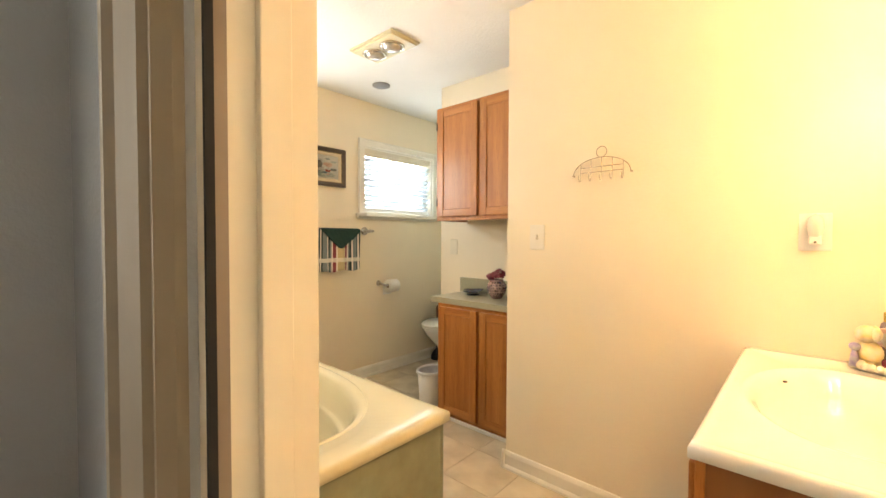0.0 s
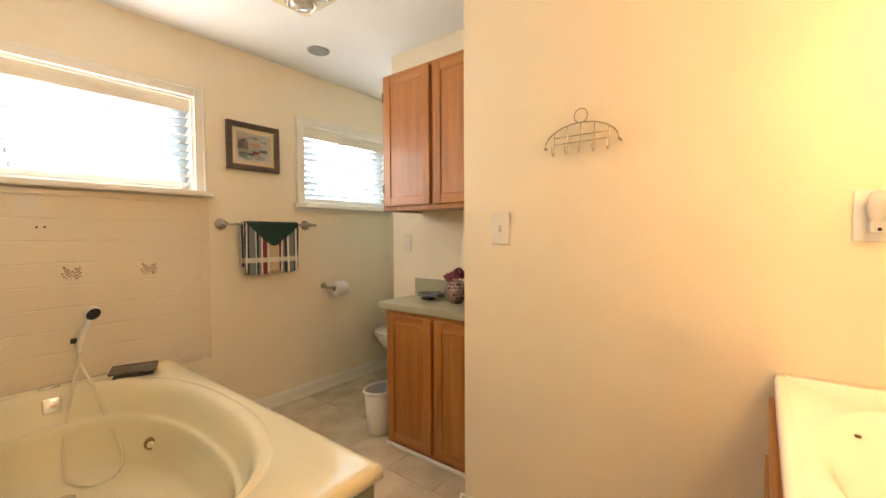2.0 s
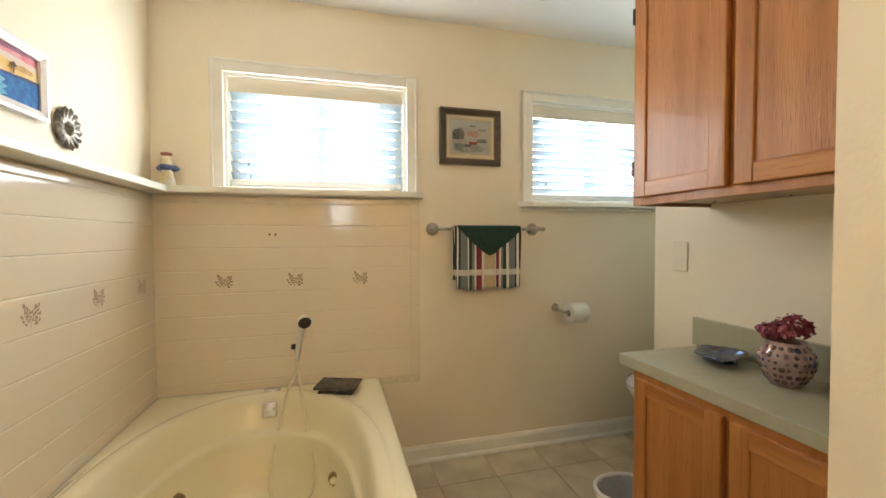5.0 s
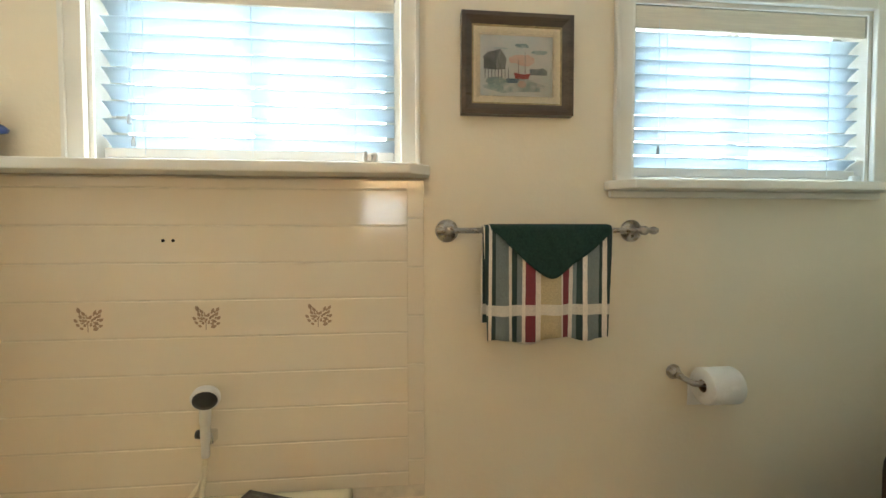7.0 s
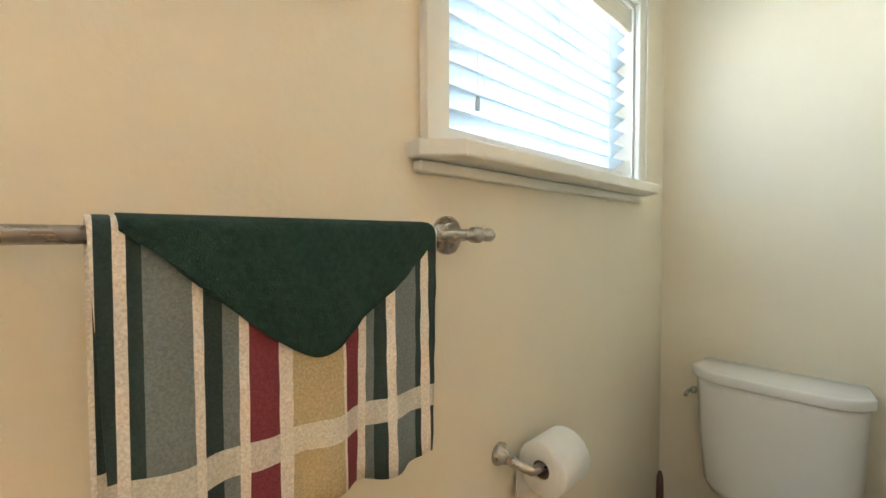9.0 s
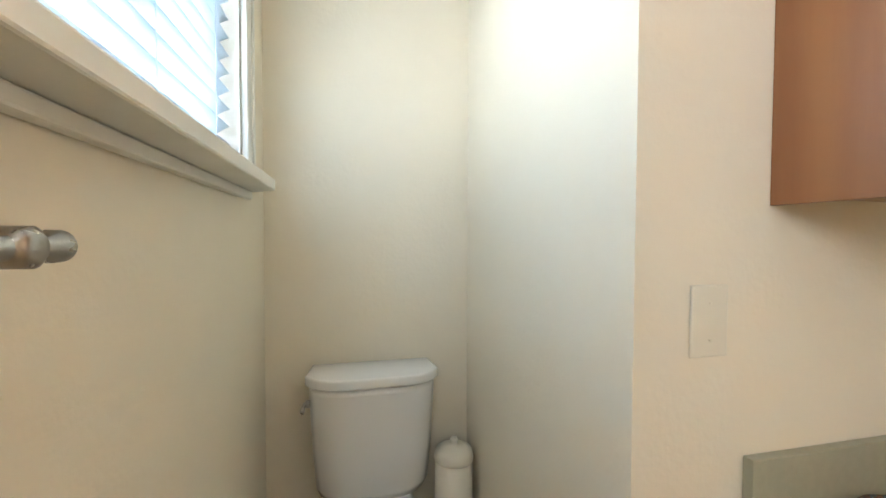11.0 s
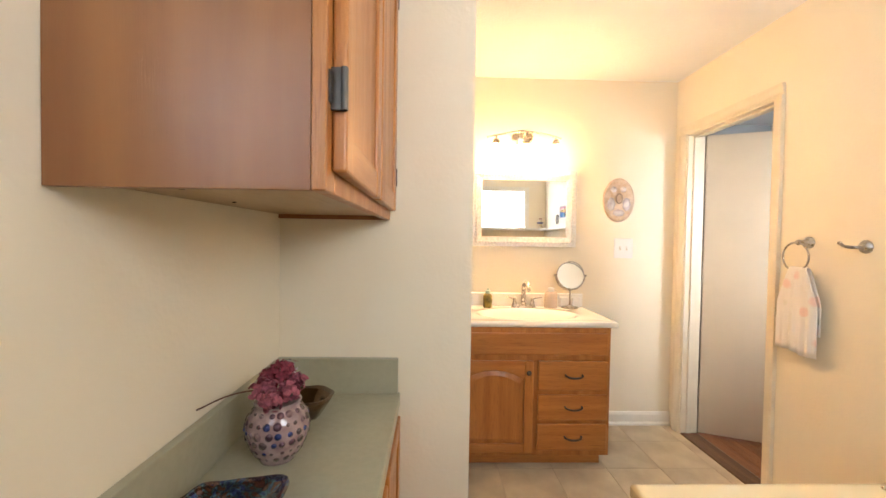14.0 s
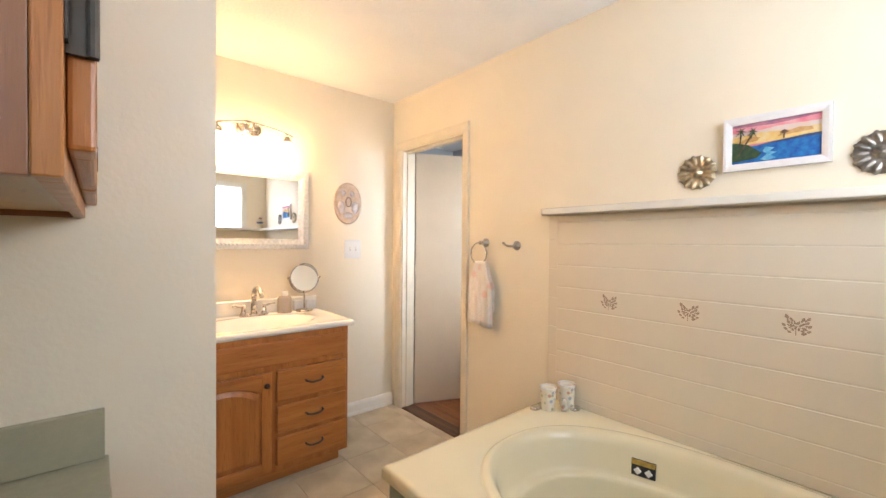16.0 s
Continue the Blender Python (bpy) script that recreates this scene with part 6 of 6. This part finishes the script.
# things on the vanity
MT = VZ + 0.0335
mm = thing("makeup_mirror", (0.765, -3.24, MT), "round tilting make-up mirror on a nickel stand", "mirror")
part("base", turned((0.765, -3.24, MT), [(0, 0), (0.058, 0), (0.058, 0.006), (0.05, 0.012), (0.012, 0.018), (0, 0.018)], seg=32), NICKEL, mm, "", True)
part("post", turned((0.765, -3.24, MT), [(0.006, 0.016), (0.005, 0.11), (0.006, 0.125), (0, 0.125)], seg=12), NICKEL, mm, "", True)
part("yoke", rod([(0.765 + 0.102 * math.sin(a), -3.24, MT + 0.225 - 0.102 * math.cos(a)) for a in [math.pi * (i / 20 - 0.5) for i in range(21)]], 0.004, 8), NICKEL, mm, "", True)
for s in (-1, 1):
    part("pivot", turned((0.765 + s * 0.104, -3.24, MT + 0.225), [(0, -0.008), (0.007, -0.008), (0.007, 0.008), (0, 0.008)], "x", 12), NICKEL, mm, "", True)
hoop = part("hoop", rod([(0.765 + 0.094 * math.sin(a), -3.24, MT + 0.225 + 0.094 * math.cos(a)) for a in [2 * math.pi * i / 44 for i in range(44)]], 0.0035, 8, True), NICKEL, mm, "", True)
md = turned((0, 0, 0), [(0, 0.005), (0.092, 0.005), (0.092, -0.002), (0, -0.002)], "y", 44)
bmesh.ops.transform(md, matrix=pose(0.765, -3.243, MT + 0.225, 14, 0, 0), verts=md.verts)
part("mirror_disc", md, MIRROR, mm, "", False)


def bottle(x, y, r, h, mat_, cap, label, sq=(1, 1), pump=False):
    th = thing("soap_bottle" if pump else "bottle", (x, y, MT), label, "bottle")
    part("body", turned((x, y, MT), [(0, 0), (r, 0), (r * 1.03, 0.004), (r * 1.03, h * 0.68), (r * 0.85, h * 0.8), (r * 0.36, h * 0.86), (r * 0.36, h * 0.9), (0, h * 0.9)], seg=24, squash=sq), mat_, th, "", True)
    part("cap", turned((x, y, MT), [(r * 0.55, h * 0.82), (r * 0.57, h), (r * 0.5, h * 1.02), (0, h * 1.02)], seg=18), cap, th, "", True)
    if pump:
        part("spout", rod([(x, y, MT + h * 1.02), (x, y, MT + h * 1.12), (x, y + 0.03, MT + h * 1.13)], 0.004, 8), cap, th, "", True)
    return th


GOLD = mat("gold_cap", (0.65, 0.47, 0.16), 0.25, 0.9, var=0.1, scale=30)
bottle(1.335, -3.225, 0.030, 0.115, mat("green_brown_label", (0.10, 0.09, 0.03), 0.3, scale=26, col2=(0.36, 0.26, 0.05)), mat("pale_green_cap", (0.35, 0.50, 0.42), 0.4), "dark green and yellow soap bottle with a pale cap", pump=True)
bottle(0.895, -3.245, 0.038, 0.135, mat("clear_peach_bottle", (0.82, 0.70, 0.60), 0.2, var=0.05, trans=0.5), PLASTIC, "squat clear peach lotion bottle beside the make-up mirror", (1.15, 0.8))
for dx in (-0.035, 0.05):
    solo("soap_box", one(0.745 + dx - 0.03, 0.745 + dx + 0.03, -3.292, -3.262, MT + 0.0005, MT + 0.07, 0.006, 3), mat("white_carton", (0.82, 0.80, 0.78), 0.5, var=0.04, scale=30), (0.745 + dx, -3.277, MT), "small white box behind the make-up mirror", "box", group="boxes behind the mirror stand")

# lace tray with a plush-like dog figurine, card and perfume bottles in the corner by the partition
ty = thing("scalloped_tray", (1.53, -3.14, MT), "cream scalloped shell tray in the vanity corner", "tray")
SHELLW = mat("cream_shell", (0.76, 0.70, 0.58), 0.5, var=0.15, scale=50, bump=0.3, bscale=80)
part("base", turned((1.53, -3.14, MT), [(0, 0.0), (0.095, 0.0), (0.10, 0.004), (0.10, 0.010), (0, 0.010)], seg=32, squash=(0.60, 1.12)), SHELLW, ty, "", True)
rnd = random.Random(9)
for i in range(34):
    a = 2 * math.pi * (i + rnd.uniform(-0.2, 0.2)) / 34
    s_ = rnd.uniform(0.012, 0.020)
    b = turned((0, 0, 0), [(s_, 0), (s_ * 0.9, 0.006), (s_ * 0.5, 0.010), (0, 0.011)], seg=10, wobble=lambda q, k: 1 + 0.12 * math.sin(5 * q))
    part("shell", facing(b, Vector((1.53 + 0.058 * math.cos(a), -3.14 + 0.112 * math.sin(a), MT + 0.012 + rnd.uniform(-0.002, 0.008))), Vector((math.cos(a), math.sin(a), 0.9)).normalized()), SHELLW, ty, "", True)
dog = bmesh.new()
for c, r, sq in (((1.535, -3.060, MT + 0.050), 0.032, 1.2), ((1.528, -3.053, MT + 0.108), 0.027, 1.0), ((1.514, -3.039, MT + 0.100), 0.013, 0.8), ((1.552, -3.073, MT + 0.112), 0.012, 1.7), ((1.508, -3.073, MT + 0.112), 0.012, 1.7)):
    lathe(dog, c, [(r * math.sin(math.pi * k / 10), -r * sq * math.cos(math.pi * k / 10)) for k in range(11)], seg=16)
lathe(dog, (1.535, -3.060, MT + 0.011), [(0, 0), (0.026, 0), (0.028, 0.02), (0, 0.03)], seg=16)
solo("dog_figurine", dog, mat("cream_resin", (0.78, 0.64, 0.30), 0.5, scale=40, col2=(0.72, 0.66, 0.58)), (1.525, -3.060, MT + 0.011), "small cream dog figurine on the shell tray", "figurine", True)
bl = bmesh.new()
lathe(bl, (1.508, -3.027, MT + 0.070), [(0.014 * math.sin(math.pi * k / 10), -0.013 * math.cos(math.pi * k / 10)) for k in range(11)], seg=14)
lathe(bl, (1.508, -3.027, MT + 0.0108), [(0, 0), (0.012, 0), (0.010, 0.03), (0.006, 0.048), (0, 0.05)], seg=14)
solo("trinket", bl, mat("purple_trinket", (0.30, 0.24, 0.50), 0.4, scale=40, col2=(0.45, 0.50, 0.50)), (1.508, -3.027, MT + 0.0108), "small purple-topped trinket beside the dog figurine", "ornament", True)
cd = bmesh.new()
box(cd, -0.052, 0.052, -0.003, 0.003, -0.042, 0.042, 0.001)
bmesh.ops.transform(cd, matrix=pose(1.530, -3.112, MT + 0.095, -22, 18, 40), verts=cd.verts)
card = thing("greeting_card", (1.530, -3.10, MT + 0.011), "white folded card with a pink dotted border on the shell tray", "card")
part("card_face", cd, mat("pink_dotted_border", (0.80, 0.74, 0.70), 0.7, scale=60, col2=(0.72, 0.34, 0.36)), card)
cd = bmesh.new()
box(cd, -0.035, 0.035, -0.0036, 0.0036, -0.027, 0.027)
bmesh.ops.transform(cd, matrix=pose(1.530, -3.112, MT + 0.095, -22, 18, 40), verts=cd.verts)
part("card_panel", cd, PAPER, card)
part("card_stand", one(1.522, 1.538, -3.120, -3.104, MT + 0.010, MT + 0.08, 0.002), PAPER, card)
MT0 = MT
MT = MT0 + 0.0105
bottle(1.574, -3.102, 0.019, 0.160, mat("pale_lilac_perfume", (0.58, 0.50, 0.62), 0.12, var=0.05, trans=0.6), GOLD, "slim pale lilac perfume bottle with a gold cap")
bottle(1.485, -3.215, 0.026, 0.135, mat("amber_perfume", (0.60, 0.32, 0.08), 0.12, var=0.05, trans=0.5), GOLD, "amber perfume bottle with a gold cap")
bottle(1.525, -3.205, 0.019, 0.150, mat("pale_perfume", (0.70, 0.66, 0.64), 0.12, var=0.05, trans=0.6), CHROME, "clear perfume bottle with a domed silver cap")
bottle(1.485, -3.100, 0.018, 0.045, mat("dark_red_glass", (0.18, 0.02, 0.03), 0.15, var=0.05), BLACK, "small dark red pot on the shell tray")
MT = MT0

# ---- ceiling fittings ----
hl = thing("ceiling_heat_lamp", (1.41, -0.925, CZ), "almond ceiling heater with two round heat bulbs", "heat lamp")
b = bmesh.new()
for q, z in ((0.0, CZ - 0.004), (0.012, CZ - 0.014)):
    box(b, 1.295 + q, 1.525 - q, -1.125 + q, -0.725 - q, z - 0.010, z + 0.0035, 0.003, 2)
part("cover", b, FIXTURE, hl)
b = bmesh.new()
for yy in (-1.0, -0.835):
    rg = part("reflector_ring", turned((1.41, yy, CZ - 0.0245), [(0.074, 0), (0.078, -0.004), (0.074, -0.010), (0.064, -0.012), (0.062, -0.004), (0.074, 0)], seg=32), mat("silver_ring", (0.62, 0.58, 0.50), 0.25, 0.8, var=0.1, scale=30), hl, "silvery bulb opening ring", True)
    part("bulb", turned((1.41, yy, CZ - 0.0245), [(0.060, 0.0), (0.058, -0.012), (0.045, -0.026), (0.025, -0.034), (0, -0.037)], seg=32), REED, rg, "silvered heat bulb", True)
sp = thing("ceiling_speaker", (1.82, -0.40, CZ), "round grey ceiling vent grille", "vent")
part("grille", turned((1.82, -0.40, CZ - 0.0005), [(0, -0.010), (0.060, -0.010), (0.068, -0.006), (0.070, 0), (0, 0)], seg=40), GREYVENT, sp, "", True)
for r in (0.02, 0.035, 0.05):
    part("ring", turned((1.82, -0.40, CZ - 0.010), [(r, 0), (r + 0.004, -0.001), (r + 0.005, 0.001), (r, 0)], seg=40), GREYVENT, sp, "", True)

# ---- hall: the open door ----
HY = DOOR[0] + 0.022
m = Matrix.Translation((-0.118, HY, FZ)) @ Matrix.Rotation(radians(66), 4, "Z")
door = tagged(new("door_1"), "plain cream painted flush door standing open into the hall", "door", "", "structure")
door.matrix_world = m
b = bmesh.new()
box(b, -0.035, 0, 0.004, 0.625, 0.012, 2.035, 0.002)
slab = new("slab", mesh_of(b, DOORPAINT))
slab.parent = door
for z in (0.25, 1.05, 1.8):
    b = bmesh.new()
    lathe(b, (0.004, 0.002, z), [(0, 0), (0.005, 0), (0.005, 0.08), (0, 0.08)], seg=10)
    box(b, -0.003, 0.0015, 0.002, 0.03, z, z + 0.09)
    h = new("hinge", mesh_of(b, DOORPAINT))
    h.parent = door
b = bmesh.new()
lathe(b, (0, 0.565, 0.95), [(0.026, 0.0005), (0.026, 0.006), (0.010, 0.012), (0.010, 0.03), (0.026, 0.042), (0.028, 0.055), (0.018, 0.066), (0, 0.068)], "x", 24)
kn = new("door_knob", mesh_of(b, NICKEL, True))
kn.parent = door

# ---- pieces: wall tiles and floor tiles ----


def tile_mesh(axis, w, h, d, mat_, name="tile", ch=0.0022, cu=None):
    """A tile facing the room: back edge, chamfer, face; centred, with its back at 0."""
    def P(u, v, t):
        return (u, -t, v) if axis == "y" else (t, u, v) if axis == "x" else (u, v, t)
    bm = bmesh.new()
    loops = []
    cu = ch if cu is None else cu
    for k, t in ((0, 0), (0, d - ch * 0.7), (1, d)):
        a, b = w / 2 - k * cu, h / 2 - k * ch
        loops.append([bm.verts.new(P(u, v, t)) for u, v in ((-a, -b), (a, -b), (a, b), (-a, b))])
    for p, q in zip(loops, loops[1:]):
        for i in range(4):
            bm.faces.new((p[i], p[(i + 1) % 4], q[(i + 1) % 4], q[i]))
    bm.faces.new(loops[-1])
    bmesh.ops.recalc_face_normals(bm, faces=bm.faces)
    return mesh_of(bm, mat_, False, name)


def leaf_motif(axis):
    """A forked spray of leaves, 9 cm across, as raised glaze."""
    bm = bmesh.new()
    k_ = 0.98

    def P(u, v, t):
        return (u * k_, -t, v * k_) if axis == "y" else (t, u * k_, v * k_)

    def leaf(u, v, a, l, w):
        c, s = math.cos(a), math.sin(a)
        pts = [(-1, 0), (-0.4, 0.9), (0.3, 0.8), (1, 0), (0.3, -0.8), (-0.4, -0.9)]
        bm.faces.new([bm.verts.new(P(u + (p * l * c - q * w * s), v + (p * l * s + q * w * c), 0.0085)) for p, q in pts])
    spray = ((-27, 34, 1.5), (-22, 14, 1.2), (-36, 1, 1.2), (-30, -13, 1.1), (-19, -24, 1.0), (-13, 0, 1.1), (-11, 22, 0.9), (-3, 11, 0.8), (5, 11, 0.8), (9, 14, 0.8),
             (22, 27, 1.2), (37, 30, 1.2), (34, 15, 1.1), (40, 2, 1.2), (25, -9, 1.1), (38, -17, 1.1), (24, -26, 1.4), (9, -13, 0.9), (13, 2, 0.9), (-9, -14, 0.9), (1, -4, 0.7), (21, 8, 0.9), (-24, 24, 0.7))
    for u, v, k in spray:
        leaf(u * 0.00093, v * 0.00093, math.atan2(v + 34, u), 0.0066 * k, 0.0043 * k)
        leaf(u * 0.00064 + 0.003, v * 0.00066 + 0.001, math.atan2(v + 20, u + 6), 0.0046 * k, 0.0028 * k)
    bm.faces.new([bm.verts.new(P(u, v, 0.0085)) for u, v in ((-0.0012, -0.034), (0.0012, -0.034), (0.0012, 0.0), (-0.0012, 0.0))])
    bmesh.ops.recalc_face_normals(bm, faces=bm.faces)
    return mesh_of(bm, LEAF, False, "leaf_motif")


cache = {}


def lay(axis, parent, u, v, w, h, d=0.008, mat_=None, name="tile"):
    key = (axis, round(w, 4), round(h, 4), d, name)
    if key not in cache:
        cache[key] = tile_mesh(axis, w, h - 0.0030, d, mat_ or TILE, name, 0.0022, 0.0 if name == "tile" else 0.0012)
    ob = new(name, cache[key])
    ob.parent = parent
    ob.location = (u, 0, v) if axis == "y" else (0, u, v)
    return ob


ROWS = [0.475] + [1.296 - 0.1105 * k for k in range(7, -1, -1)] + [1.4065, 1.4395]
NXS = [0.0085] + [1.224 - 0.1085 * k for k in range(10, -1, -1)]
WYS = [-0.7551 + 0.1118 * k for k in range(6, -1, -1)] + [-0.8669 - 0.1118 * k for k in range(0, 9)]
WYS = [-0.0085] + WYS
NXS = [x for x in NXS if x > 0.03 or x == 0.0085]
struct("grout_bed", boxes((0.0006, 1.276, -0.0066, -0.0003, 0.44, 1.4396)), GROUT, "pale grout between the wall tiles", "grout")
struct("grout_bed", boxes((0.0003, 0.0066, -1.815, -0.0068, 0.44, 1.4396)), GROUT, "pale grout between the wall tiles", "grout")
MOT = {"y": leaf_motif("y"), "x": leaf_motif("x")}
for axis, parent, us, dec in (("y", wall_n, NXS, (0.953, 0.6275, 0.302)), ("x", wall_w, WYS, (-0.1402, -0.4756, -0.811, -1.1464, -1.4818))):
    for z0, z1 in zip(ROWS, ROWS[1:]):
        for u0, u1 in zip(us, us[1:]):
            c, zc = (u0 + u1) / 2, (z0 + z1) / 2
            t = lay(axis, parent, c, zc, abs(u1 - u0), z1 - z0)
            if 0.97 < zc < 1.06 and any(abs(c - q) < 0.03 for q in dec):
                mo = new("leaf_motif", MOT[axis])
                mo.parent = t
                tagged(mo, "brown printed leaf spray on the tile")
    ends = [0.475, 0.56, 0.712, 0.864, 1.016, 1.168, 1.32, 1.4395]
    for z0, z1 in zip(ends, ends[1:]):
        if axis == "y":
            lay(axis, parent, 1.25, (z0 + z1) / 2, 0.052, z1 - z0, 0.0078, None, "edge_tile")
        else:
            lay(axis, parent, -1.788, (z0 + z1) / 2, 0.0535, z1 - z0, 0.0078, None, "edge_tile")

# floor tiles, 305 mm, and hall planks
ft = tile_mesh("z", 0.313, 0.313, 0.004, FLOORTILE, "floor_tile", 0.0012)
for i in range(11):
    for j in range(12):
        x, y = 0.2225 + 0.315 * (i - 1), -0.0825 - 0.315 * j
        x1, y1 = min(x + 0.157, EX), max(y - 0.157, SY)
        x0, y0 = max(x - 0.157, 0.0), min(y + 0.157, 0.0)
        if x0 >= x1 or y1 >= y0 or (x0 > NX and y0 < AY) or (x0 > HX and y0 < PY):
            continue
        if x1 - x0 < 0.312 or y0 - y1 < 0.312:
            me = tile_mesh("z", x1 - x0 - 0.001, y0 - y1 - 0.001, 0.004, FLOORTILE, "floor_tile", 0.0012)
        else:
            me = ft
        ob = new("tile", me)
        ob.parent = floor
        ob.location = ((x0 + x1) / 2, (y0 + y1) / 2, FZ - 0.004)
pk = tile_mesh("z", 0.094, 0.9, 0.004, HALLWOOD, "plank", 0.001)
for i in range(14):
    for j in range(4):
        yc = -1.95 - 0.902 * j + 0.3 * (i % 3) - 0.3
        y0, y1 = max(yc - 0.45, -4.175), min(yc + 0.45, -1.725)
        if y1 - y0 < 0.05:
            continue
        ob = new("plank", pk if y1 - y0 > 0.899 else tile_mesh("z", 0.094, y1 - y0, 0.004, HALLWOOD, "plank", 0.001))
        ob.parent = hall_floor
        ob.location = (-0.168 - 0.0955 * i, (y0 + y1) / 2, FZ - 0.004)
